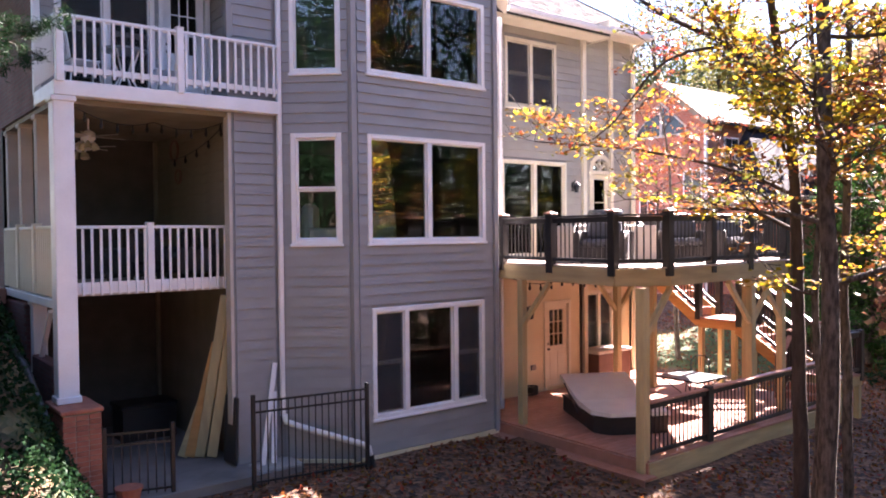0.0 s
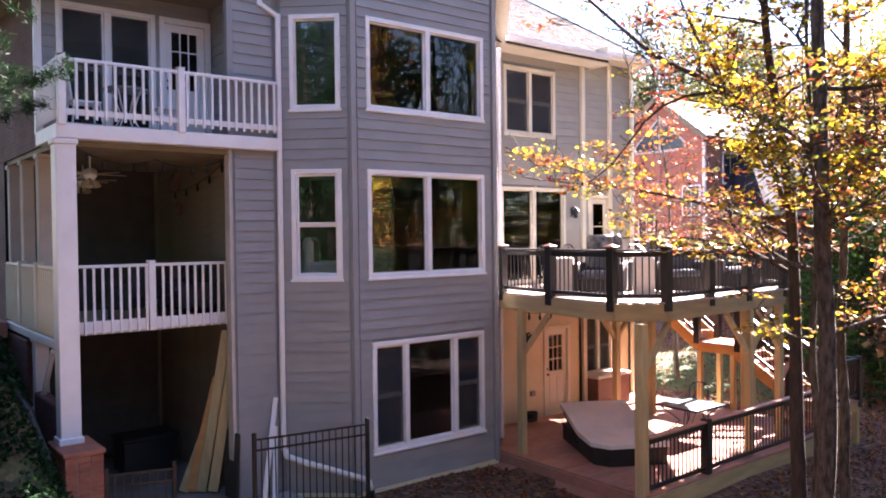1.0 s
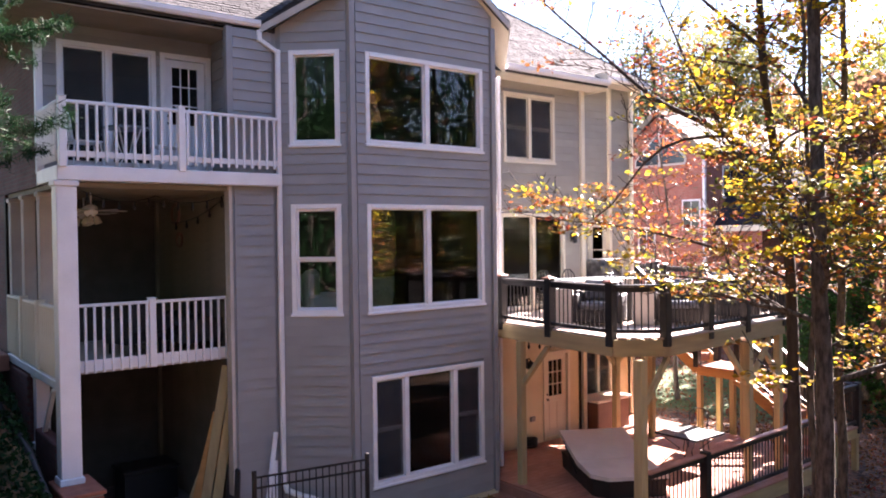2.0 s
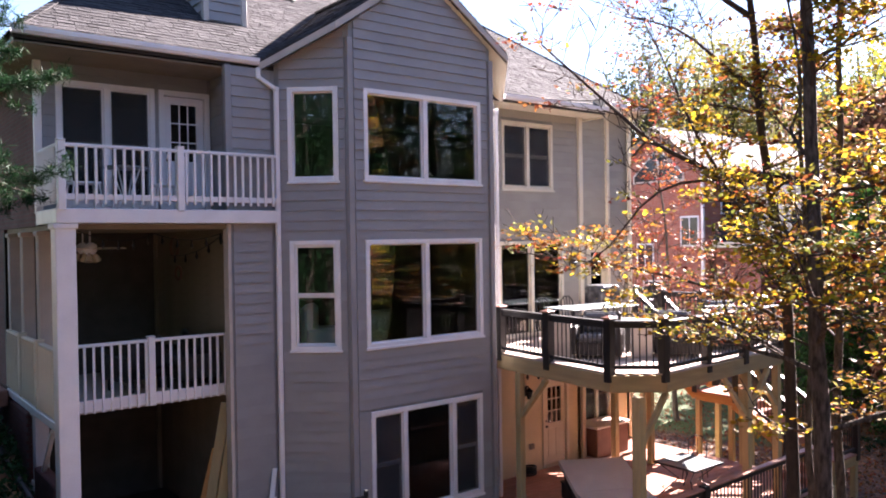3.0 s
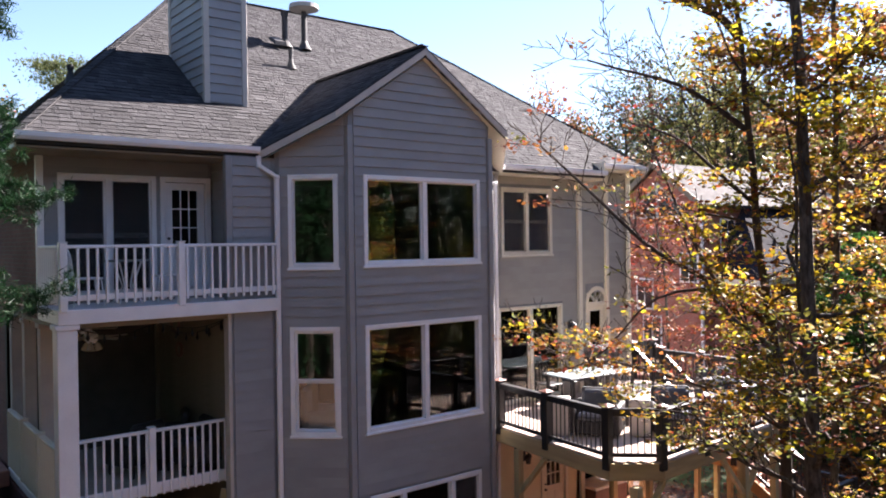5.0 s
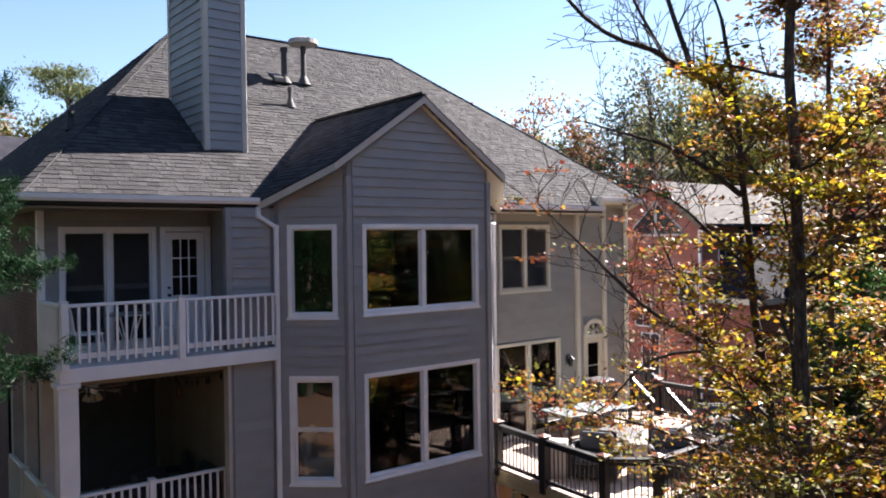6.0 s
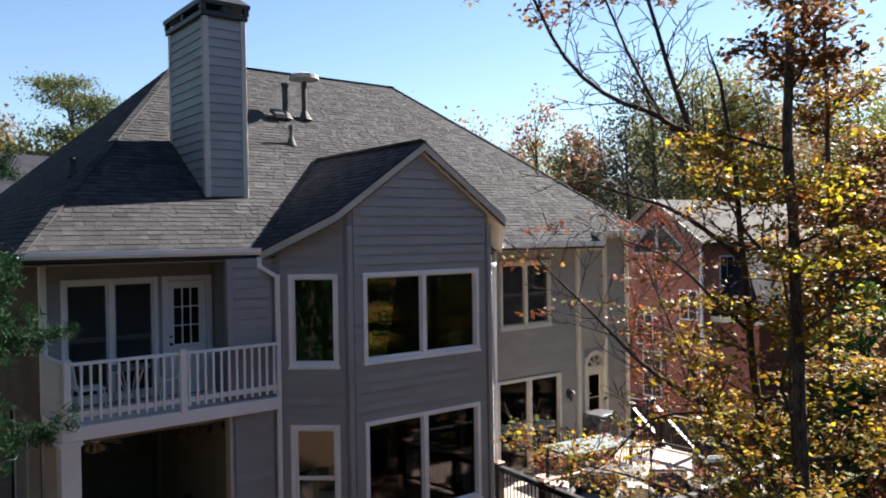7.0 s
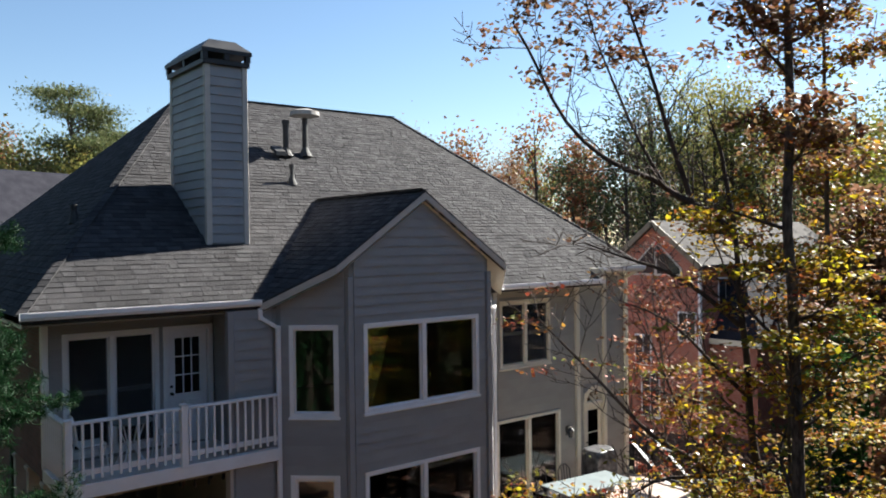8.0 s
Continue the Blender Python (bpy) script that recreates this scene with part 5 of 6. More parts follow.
part("tabletop", Mesh().box((-0.5, -0.5, 0.68), (0.5, 0.5, 0.7), None, 0.006), M_TEAL, pt, "faded glass top")
part("edge", Mesh().box((-0.52, -0.52, 0.665), (0.52, -0.5, 0.705)).box((-0.52, 0.5, 0.665), (0.52, 0.52, 0.705)).box((-0.52, -0.5, 0.665), (-0.5, 0.5, 0.705)).box((0.5, -0.5, 0.665), (0.52, 0.5, 0.705)), M_BLACK, pt)
for sx in (-1, 1):
    for sy in (-1, 1):
        part("leg", Mesh().tube([(0.45 * sx, 0.45 * sy, 0.67), (0.15 * sx, 0.15 * sy, 0.35), (0.42 * sx, 0.42 * sy, 0)], 0.014, 6), M_BLACK, pt)
metal_chair(17.3, 11.2, LZ, -70, M_BLACK, "black metal patio chair on the lower deck", "patio chairs")


def lantern(x, y, z, label):
    ob = thing("wall_lantern", label, "wall lamp", "wall lanterns", at=(x, y, z))
    part("bracket", Mesh().box((-0.05, -0.02, -0.12), (0.05, 0.0, 0.12), None, 0.01).tube([(0, 0, 0.08), (0, -0.1, 0.14), (0, -0.14, 0.08)], 0.012, 6), M_BLACK, ob)
    part("lamp_glass", Mesh().tube([(0, -0.14, -0.16), (0, -0.14, 0.02)], [0.05, 0.08], 6), M_BLACK_GLASS, ob)
    part("roof", Mesh().tube([(0, -0.14, 0.02), (0, -0.14, 0.1)], [0.1, 0.015], 6), M_BLACK, ob)


lantern(14.75, 14.09, 2.35, "black wall lantern on the stucco under the deck")
lantern(16.35, 14.09, 5.35, "black wall lantern beside the glass door")
hr = thing("hose_reel", "dark coiled garden hose at the wall", "hose", at=(14.6, 13.85, LZ))
for k in range(4):
    part("coil", Mesh().tube([(0.2 * math.cos(a), 0.13 * math.sin(a), 0.05 + 0.05 * k) for a in [i * math.pi / 8 for i in range(17)]], 0.022, 6, False), M_BLACK, hr)
solid("outlet_box", Mesh().box((14.85, 14.04, 0.95), (15.0, 14.1, 1.07), None, 0.01), M_CONC, "grey outlet box on the stucco wall", "outlet")
string_lights([(12.9, 12.6, BZ - 0.02), (14.2, 12.3, BZ - 0.02), (15.9, 12.2, BZ - 0.02), (17.6, 12.5, BZ - 0.02)], "black string of lights under the deck", 0.12)

# ---- on the upper deck ----
def wicker_chair(x, y, turn):
    ob = thing("patio_armchair", "dark wicker armchair with grey cushions", "armchair", "deck armchairs", at=pose(x, y, DZ, 0, 0, turn))
    part("base", Mesh().box((-0.38, -0.38, 0.06), (0.38, 0.38, 0.32), None, 0.02), M_WICKER, ob)
    part("backrest", Mesh().box((-0.38, 0.28, 0.32), (0.38, 0.4, 0.86), None, 0.03), M_WICKER, ob)
    for sx in (-1, 1):
        part("armrest", Mesh().box((sx * 0.38, -0.38, 0.06), (sx * 0.48, 0.4, 0.62), None, 0.025), M_WICKER, ob)
        for sy in (-1, 1):
            part("leg", Mesh().box((sx * 0.34 - 0.03, sy * 0.32 - 0.03, 0), (sx * 0.34 + 0.03, sy * 0.32 + 0.03, 0.06)), M_BLACK, ob)
    part("seat_cushion", Mesh().box((-0.36, -0.4, 0.32), (0.36, 0.26, 0.46), None, 0.05), M_CUSHION, ob)
    part("back_cushion", Mesh().box((-0.34, 0.12, 0.46), (0.34, 0.28, 0.84), None, 0.06), M_CUSHION, ob)


wicker_chair(13.75, 10.95, -60)
wicker_chair(15.0, 10.05, -42)
wicker_chair(16.7, 9.95, -25)
wicker_chair(17.75, 10.75, -40)
fp = thing("fire_table", "low dark wicker fire table", "fire table", at=pose(15.0, 11.4, DZ, 0, 0, 20))
part("body", Mesh().box((-0.5, -0.35, 0.0), (0.5, 0.35, 0.55), None, 0.02), M_WICKER, fp)
part("tabletop", Mesh().box((-0.6, -0.45, 0.55), (0.6, 0.45, 0.6), None, 0.015), M_WICKER, fp)
for x, y in ((13.2, 11.45), (14.3, 10.35)):
    solid("side_cabinet", Mesh().box((-0.2, -0.2, 0), (0.2, 0.2, 0.72), None, 0.02), M_BEIGE, "beige panelled side cabinet on the deck", "side table", group="side cabinets", at=pose(x, y, DZ, 0, 0, 40))
dt = thing("dining_table", "long pale blue glass dining table", "table", at=pose(15.9, 13.0, DZ, 0, 0, -6))
part("tabletop", Mesh().box((-1.05, -0.5, 0.72), (1.05, 0.5, 0.75), None, 0.01), M_TEAL, dt)
for sx in (-1, 1):
    for sy in (-1, 1):
        part("leg", Mesh().box((sx * 0.95 - 0.03, sy * 0.42 - 0.03, 0), (sx * 0.95 + 0.03, sy * 0.42 + 0.03, 0.72)), M_BLACK, dt)
for k, (x, y, r) in enumerate(((15.2, 12.2, 180), (15.9, 12.15, 180), (16.6, 12.1, 180), (15.3, 13.75, 0), (16.1, 13.7, 0))):
    metal_chair(x, y, DZ, r, M_BLACK, "black metal chair drawn up to the dining table", "dining chairs")
um = thing("parasol_pole", "bare dark parasol pole on a round base", "parasol", at=(16.6, 11.75, DZ))
part("pole", Mesh().tube([(0, 0, 0), (0, 0, 1.5)], 0.022, 8), M_BLACK, um)
part("base", Mesh().tube([(0, 0, 0), (0, 0, 0.06)], 0.25, 16), M_BLACK, um)
gr_ = thing("covered_grill", "grill under a wrinkled black and silver cover", "grill", at=(17.3, 13.85, DZ))
bm = bmesh.new()
bmesh.ops.create_icosphere(bm, subdivisions=4, radius=0.5)
for v in bm.verts:
    x, y, z = v.co
    f = 1 + 0.14 * noise.noise(Vector((x * 5, y * 5, z * 2.2))) + 0.06 * noise.noise(Vector((x * 12, y * 12, z * 5)))
    v.co = Vector((max(-0.42, min(0.42, x * 1.15)) * f, max(-0.3, min(0.3, y)) * f, (max(-0.5, min(0.42, z * 1.2)) + 0.5) * 1.25))
me = bpy.data.meshes.new("cover")
bm.to_mesh(me)
bm.free()
me.materials.append(M_SILVER)
me.shade_smooth()
part("cover", me, None, gr_)

# ---- black fence by the bay and gate by the porch ----
def metal_fence(p, q, z0, h, label, posts=(0, 1), group="black fence"):
    ob = thing("metal_fence", label, "fence", group, at=(0, 0, 0))
    p, q = Vector((*p, z0[0])), Vector((*q, z0[1]))
    for zz in (0.12, h - 0.22, h - 0.05):
        part("rail", Mesh().bar(p + Vector((0, 0, zz)), q + Vector((0, 0, zz)), 0.03, 0.03), M_BLACK, ob)
    n = int((q - p).length / 0.11)
    pk = Mesh().box((-0.008, -0.008, 0.06), (0.008, 0.008, h - 0.04)).mesh("picket", M_BLACK)
    for i in range(1, n):
        b = part("picket", pk, None, ob)
        b.location = p.lerp(q, i / n)
    for t in posts:
        c = p.lerp(q, t)
        part("post", Mesh().box((c.x - 0.03, c.y - 0.03, c.z - 0.1), (c.x + 0.03, c.y + 0.03, c.z + h + 0.06), None, 0.005), M_BLACK, ob)


metal_fence((7.02, 12.35), (8.95, 12.05), (0.2, 0.2), 1.45, "black metal fence panel beside the bay")
metal_fence((4.95, 12.98), (5.86, 12.69), (0.3, 0.3), 1.05, "low black metal gate before the open space")
pot = thing("flower_pot", "terracotta pot with a green plant", "plant pot", at=(5.15, 12.5, 0.28))
part("pot", Mesh().tube([(0, 0, 0), (0, 0, 0.28), (0, 0, 0.33)], [0.12, 0.18, 0.2], 14), M_BRICKP, pot)


# ---- trees ----
def quads(name, centres, u, v, mat, fold=0.25):
    """Many small leaves as one mesh: rhombs with half axes u and v, folded along the middle."""
    n = len(centres)
    w = np.cross(u, v)
    w /= np.linalg.norm(w, axis=1, keepdims=True) + 1e-9
    lift = w * np.linalg.norm(v, axis=1, keepdims=True) * fold
    pts = np.stack([centres - u, centres + v + lift - 0.15 * u, centres + u, centres - v + lift - 0.15 * u], 1).reshape(-1, 3)
    tri = np.array([0, 1, 2, 0, 2, 3])
    idx = (np.arange(n)[:, None] * 4 + tri).reshape(-1)
    me = bpy.data.meshes.new(name)
    me.vertices.add(4 * n)
    me.vertices.foreach_set("co", pts.astype(np.float32).ravel())
    me.loops.add(6 * n)
    me.loops.foreach_set("vertex_index", idx.astype(np.int32))
    me.polygons.add(2 * n)
    me.polygons.foreach_set("loop_start", np.arange(0, 6 * n, 3, dtype=np.int32))
    me.polygons.foreach_set("loop_total", np.full(2 * n, 3, dtype=np.int32))
    me.update(calc_edges=True)
    me.materials.append(mat)
    return me


def random_axes(rng, n, size, flat=0.5, slim=0.55):
    """Half axes of n leaves; flat: how far they lie level."""
    w = rng.normal(size=(n, 3)) * (1 - flat)
    w[:, 2] += flat * rng.choice((-1, 1), n)
    w /= np.linalg.norm(w, axis=1, keepdims=True) + 1e-9
    d = np.cross(w, rng.normal(size=(n, 3)))
    d /= np.linalg.norm(d, axis=1, keepdims=True) + 1e-9
    e = np.cross(w, d)
    s = size * rng.uniform(0.65, 1.3, size=(n, 1))
    return d * s * 0.5, e * s * 0.5 * slim


class Tree:
    """Grows limbs and twigs, and remembers where leaves may hang."""

    def __init__(self, seed):
        self.rng = random.Random(seed)
        self.big, self.small, self.tips = Mesh(), Mesh(), []

    def limb(self, pts, r0, r1, level=1, sides=7, twig=0.9, every=0.35, bend=0.25, leafy=True):
        """A limb along pts (smoothed), with side branches."""
        pts = [Vector(p) for p in pts]
        fine = []
        for a, b in zip(pts, pts[1:]):
            k = max(2, int((b - a).length / 0.35))
            fine += [a.lerp(b, i / k) for i in range(k)]
        fine.append(pts[-1])
        w = [Vector((self.rng.gauss(0, 1), self.rng.gauss(0, 1), self.rng.gauss(0, 0.6))) * 0.035 for _ in fine]
        fine = [p + w[i] * min(1, i / 2) for i, p in enumerate(fine)]
        for _ in range(2):
            fine = [fine[0]] + [(fine[i - 1] + 2 * fine[i] + fine[i + 1]) / 4 for i in range(1, len(fine) - 1)] + [fine[-1]]
        n = len(fine)
        rr = [r0 + (r1 - r0) * (i / (n - 1)) ** 0.8 for i in range(n)]
        (self.big if r0 > 0.035 else self.small).tube(fine, rr, sides, False)
        return fine, rr

    def shoot(self, p, d, length, r, level, up=0.12, droop=0.0):
        rng = self.rng
        n = max(3, int(length / 0.22))
        pts, q, d = [Vector(p)], Vector(p), Vector(d).normalized()
        for i in range(n):
            d = (d + Vector((rng.gauss(0, 0.16), rng.gauss(0, 0.16), rng.gauss(0, 0.12) + up * 0.3 - droop))).normalized()
            q = q + d * (length / n)
            pts.append(q.copy())
        (self.big if r > 0.035 else self.small).tube(pts, [max(0.0055, r * (1 - 0.8 * i / n)) for i in range(n + 1)], 5 if r < 0.03 else 6, False)
        if level > 0:
            k = max(2, int(length / (0.26 if level > 1 else 0.17)))
            for j in range(k):
                t = 0.2 + 0.8 * (j + rng.random()) / k
                i = min(n - 1, int(t * n))
                axis = (pts[i + 1] - pts[i]).normalized()
                side = axis.cross(Vector((rng.gauss(0, 0.5), rng.gauss(0, 0.5), 1))).normalized() * (1 if j % 2 else -1)
                nd = axis * rng.uniform(0.4, 0.9) + side * rng.uniform(0.6, 1) + Vector((0, 0, rng.uniform(-0.1, 0.35)))
                self.shoot(pts[i], nd, length * rng.uniform(0.35, 0.6) * (1.15 - 0.5 * t), max(0.005, r * 0.5 * (1 - 0.5 * t)), level - 1, up)
        if level <= 1:
            self.tips += pts[max(1, n // 4):]

    def finish(self, label, leaves, bark=M_BARK, twig=M_TWIG, seed=1, spread=0.09, flat=0.5, slim=0.55, spray=1):
        """leaves: rows of (share, size, material, lowest z, highest z) and, if need be, lowest y, highest y, spread."""
        ob = thing("tree", label, "tree")
        part("trunk", self.big, bark, ob, smooth=True)
        part("branchwork", self.small, twig, ob, smooth=True)
        tips = np.array([tuple(p) for p in self.tips])
        rng = np.random.default_rng(seed)
        for count, size, mat, lo, hi, *more in leaves:
            pool = tips[(tips[:, 2] > lo) & (tips[:, 2] < hi)]
            wide = spread
            if more:
                pool, wide = pool[(pool[:, 1] > more[0]) & (pool[:, 1] < more[1])], more[2]
            if not len(pool):
                continue
            if spray > 1:
                k = max(1, count // spray)
                hub = pool[rng.integers(0, len(pool), k)] + rng.normal(size=(k, 3)) * wide * 0.5
                c = np.repeat(hub, spray, axis=0)
                count = len(c)
                c = c + rng.normal(size=(count, 3)) * np.array([0.15, 0.15, 0.032])
            else:
                c = pool[rng.integers(0, len(pool), count)] + rng.normal(size=(count, 3)) * wide
            u, v = random_axes(rng, count, size, flat, slim)
            part("crown", quads("crown", c, u, v, mat), None, ob)
        return ob


def leafy_tree(seed, trunk, r, first, last, reach, leaves, label, level=2, limbs=None, gap=0.5, up=0.12, lean=None, bark=M_BARK, flat=0.7, spray=12):
    t = Tree(seed)
    fine, rr = t.limb(trunk, r, r * 0.22, sides=9)
    rng = t.rng
    z, a = first, rng.uniform(0, 6.28)
    while z < last:
        i = min(range(len(fine)), key=lambda k: abs(fine[k].z - z))
        a += 2.4 + rng.uniform(-0.5, 0.5)
        d = Vector((math.cos(a), math.sin(a), rng.uniform(0.15, 0.75)))
        if lean:
            d += Vector(lean) * rng.uniform(0.2, 1)
        f = 1 - 0.55 * max(0, (z - first) / (last - first))
        t.shoot(fine[i], d, reach * f * rng.uniform(0.7, 1.15), rr[i] * 0.42, level, up)
        z += gap * rng.uniform(0.6, 1.4)
    top = fine[-1] - fine[-3]
    t.shoot(fine[-1], top, reach * 0.5, rr[-1] * 0.9, level, up)
    for pts, r0 in limbs or ():
        f2, r2 = t.limb(pts, r0, r0 * 0.3)
        for i in range(2, len(f2), 1):
            ax = (f2[i] - f2[i - 1]).normalized()
            for k in range(2):
                sd = ax.cross(Vector((rng.gauss(0, 0.4), rng.gauss(0, 0.4), 1))).normalized() * rng.choice((-1, 1))
                t.shoot(f2[i], ax * 0.5 + sd + Vector((0, 0, rng.uniform(-0.1, 1.1))), rng.uniform(0.5, 1.3), max(0.008, r2[i] * 0.35), 2 if k else 1, up)
    return t.finish(label, leaves, seed=seed, bark=bark, flat=flat, spread=0.06, slim=0.72, spray=spray)


leafy_tree(11, [(11.25, 5.35, -0.3), (11.2, 5.3, 2.5), (11.09, 5.3, 5), (10.98, 5.3, 8), (10.8, 5.28, 11), (10.75, 5.3, 14.0), (10.7, 5.4, 17.0)], 0.13, 3.6, 16.6, 2.3,
          [(1500, 0.09, M_YELLOW, 2, 8), (2200, 0.09, M_YELLOW, 8, 11.4), (1700, 0.085, M_AMBER, 2, 12.5), (2000, 0.085, M_OLIVE, 2, 12), (6800, 0.1, M_BROWNLEAF, 11.2, 20, 0, 20, 0.2), (1500, 0.09, M_AMBER, 11.2, 20, 0, 20, 0.14), (800, 0.08, M_RUST, 3, 12)], "tall autumn tree with yellow leaves and a straight trunk", level=3, lean=(0.55, 0.1, 0))
leafy_tree(23, [(12.5, 6.3, -0.3), (12.46, 6.35, 2.5), (12.48, 6.4, 4.9), (12.2, 6.4, 6.2), (11.88, 6.42, 7.6), (11.68, 6.46, 8.8), (11.56, 6.5, 10.2), (11.45, 6.6, 11.4)], 0.125, 5.2, 11.2, 1.5,
          [(900, 0.09, M_YELLOW, 5.6, 8.2, 0, 7.4, 0.06), (420, 0.088, M_YELLOW, 2, 6.4, 7.8, 20, 0.05), (620, 0.085, M_AMBER, 2, 6.6), (260, 0.085, M_AMBER, 6.6, 9), (560, 0.085, M_OLIVE, 2, 9), (200, 0.08, M_BROWNLEAF, 8.0, 11), (2300, 0.1, M_BROWNLEAF, 12.6, 18, 0, 20, 0.18), (900, 0.08, M_RUST, 5.2, 9.5)], "autumn tree with long limbs reaching towards the house",
          limbs=[([(12.2, 6.4, 6.2), (11.7, 6.8, 6.75), (11.44, 7.2, 6.99), (11.19, 7.6, 7.25), (11.1, 7.95, 7.5), (10.95, 8.4, 8.05), (10.42, 9.2, 8.94)], 0.055),
                 ([(11.6, 6.9, 6.85), (11.42, 7.1, 7.3), (11.25, 7.3, 7.77), (11.15, 7.5, 8.4), (11.0, 7.7, 9.1)], 0.03),
                 ([(11.65, 6.8, 6.75), (11.13, 7.3, 6.79), (10.98, 7.8, 6.5), (10.9, 8.3, 5.75), (10.7, 8.9, 5.5)], 0.028),
                 ([(12.45, 6.4, 5.0), (12.0, 6.5, 5.9), (11.72, 6.7, 6.5)], 0.035),
                 ([(11.66, 6.46, 8.95), (11.5, 6.9, 9.4), (11.27, 7.3, 9.69), (11.0, 7.7, 9.83), (10.6, 8.4, 10.1)], 0.045),
                 ([(11.56, 6.5, 10.2), (11.42, 6.65, 10.5), (11.2, 6.9, 10.66), (11.04, 7.2, 10.85), (10.95, 7.3, 11.1), (10.75, 7.7, 11.15), (10.4, 8.2, 11.55), (10.1, 8.6, 12.3), (9.8, 8.9, 13.4)], 0.065),
                 ([(11.2, 6.9, 10.68), (11.13, 7.1, 11.23), (10.96, 7.3, 12.2), (10.8, 7.5, 13.0), (10.6, 7.8, 14.4)], 0.045),
                 ([(11.04, 7.2, 10.85), (10.7, 7.6, 11.9), (10.4, 7.9, 13.0), (10.2, 8.0, 14.0)], 0.03),
                 ([(11.85, 6.42, 7.9), (11.52, 6.9, 8.5), (11.4, 7.4, 8.95), (11.2, 8.1, 9.25)], 0.035),
                 ([(12.47, 6.38, 4.2), (12.7, 7.2, 4.6), (12.3, 8.2, 4.8), (11.7, 8.8, 4.7)], 0.035),
                 ([(12.47, 6.38, 4.7), (12.3, 7.4, 5.2), (11.7, 8.4, 5.5), (11.2, 9.2, 5.6), (10.9, 10.0, 5.7)], 0.035)], lean=(0.1, 0.3, 0), bark=M_TWIG)
leafy_tree(31, [(11.85, 5.8, -0.3), (11.85, 5.75, 3), (11.7, 5.7, 6), (11.8, 5.9, 9.0)], 0.07, 3.4, 9.0, 1.5, [(450, 0.088, M_YELLOW, 2, 12), (200, 0.088, M_AMBER, 2, 12)], "slim young autumn tree between two trunks")
leafy_tree(33, [(13.05, 5.95, -0.4), (13.05, 5.95, 3), (13.0, 5.9, 7), (13.1, 5.9, 11), (13.05, 5.95, 15.0)], 0.08, 4.6, 14.6, 2.3, [(5000, 0.09, M_YELLOW, 5.0, 17, 0, 20, 0.1), (2600, 0.088, M_AMBER, 3.6, 17, 0, 20, 0.1), (2600, 0.088, M_OLIVE, 5, 17, 0, 20, 0.1), (6400, 0.095, M_BROWNLEAF, 8.5, 18, 0, 20, 0.15), (900, 0.08, M_RUST, 3.6, 14)], "slender autumn tree beside the tall trunks", gap=0.42, lean=(0.3, -0.1, 0))
# trees farther along the slope
FAR_TREES = ((43, 23.0, 1.4, 13.0, 3.2, (M_OLIVE, M_YELLOW)), (47, 17.5, -0.5, 9.0, 2.8, (M_OLIVE, M_NEEDLE)), (53, 28.5, 2.0, 14.5, 3.8, (M_YELLOW, M_OLIVE)), (59, 21.0, -3.0, 13.0, 3.4, (M_OLIVE, M_AMBER)), (60, 26.0, -2.5, 14.0, 3.6, (M_OLIVE, M_NEEDLE)))
for s, x, y, h, reach, mats in FAR_TREES:
    g = ground_z(x, y)
    leafy_tree(s, [(x, y, g - 0.2), (x + 0.1, y, g + h * 0.3), (x - 0.15, y + 0.2, g + h * 0.65), (x, y + 0.1, g + h)], 0.14, g + 2.0, g + h * 0.95, reach, [(7200, 0.13, mats[0], -2, 30, -9, 30, 0.14), (5200, 0.13, mats[1], -2, 30, -9, 30, 0.14)], "autumn tree on the slope beyond the deck", gap=0.55)
# thin rust coloured tree by the far end of the house
leafy_tree(61, [(22.6, 15.4, 0.0), (22.4, 15.5, 3), (22.6, 15.7, 6), (22.3, 15.9, 9.0)], 0.09, 3.5, 8.8, 2.6, [(2600, 0.1, M_RUST, 2, 12)], "thin bare tree with a few rust leaves", gap=0.4)


def conifer(seed, x, y, z0, z1, reach, low, count, size, mat, label, droop=0.05, slim=0.35, step=0.34):
    t = Tree(seed)
    rng = t.rng
    fine, rr = t.limb([(x, y, z0), (x, y, (z0 + z1) / 2), (x + 0.05, y, z1)], 0.04 + 0.018 * (z1 - z0), 0.02, sides=8)
    z, a = low, 0.0
    while z < z1 - 0.1:
        f = (z1 - z) / (z1 - low)
        for k in range(5):
            a += 1.2566 + rng.uniform(-0.3, 0.3)
            t.shoot((x, y, z + rng.uniform(-0.1, 0.1)), (math.cos(a), math.sin(a), 0.28), reach * (0.12 + 0.88 * f ** 0.8) * rng.uniform(0.75, 1.1), 0.025, 1, 0.0, droop)
        z += step
    return t.finish(label, [(count, size, mat, -5, 60)], seed=seed, spread=0.05, flat=0.35, slim=slim)


conifer(71, 2.25, 11.6, 1.6, 12.4, 2.05, 6.95, 110000, 0.13, M_NEEDLE2, "dark green conifer beside the porch", slim=0.09, step=0.44)
conifer(73, 29.3, 12.6, -0.3, 7.6, 3.4, 0.3, 30000, 0.18, M_NEEDLE, "bushy green conifer beyond the decks")
conifer(74, 27.0, 8.8, -0.8, 7.5, 2.8, 0.2, 16000, 0.18, M_NEEDLE2, "bushy green conifer beyond the decks")


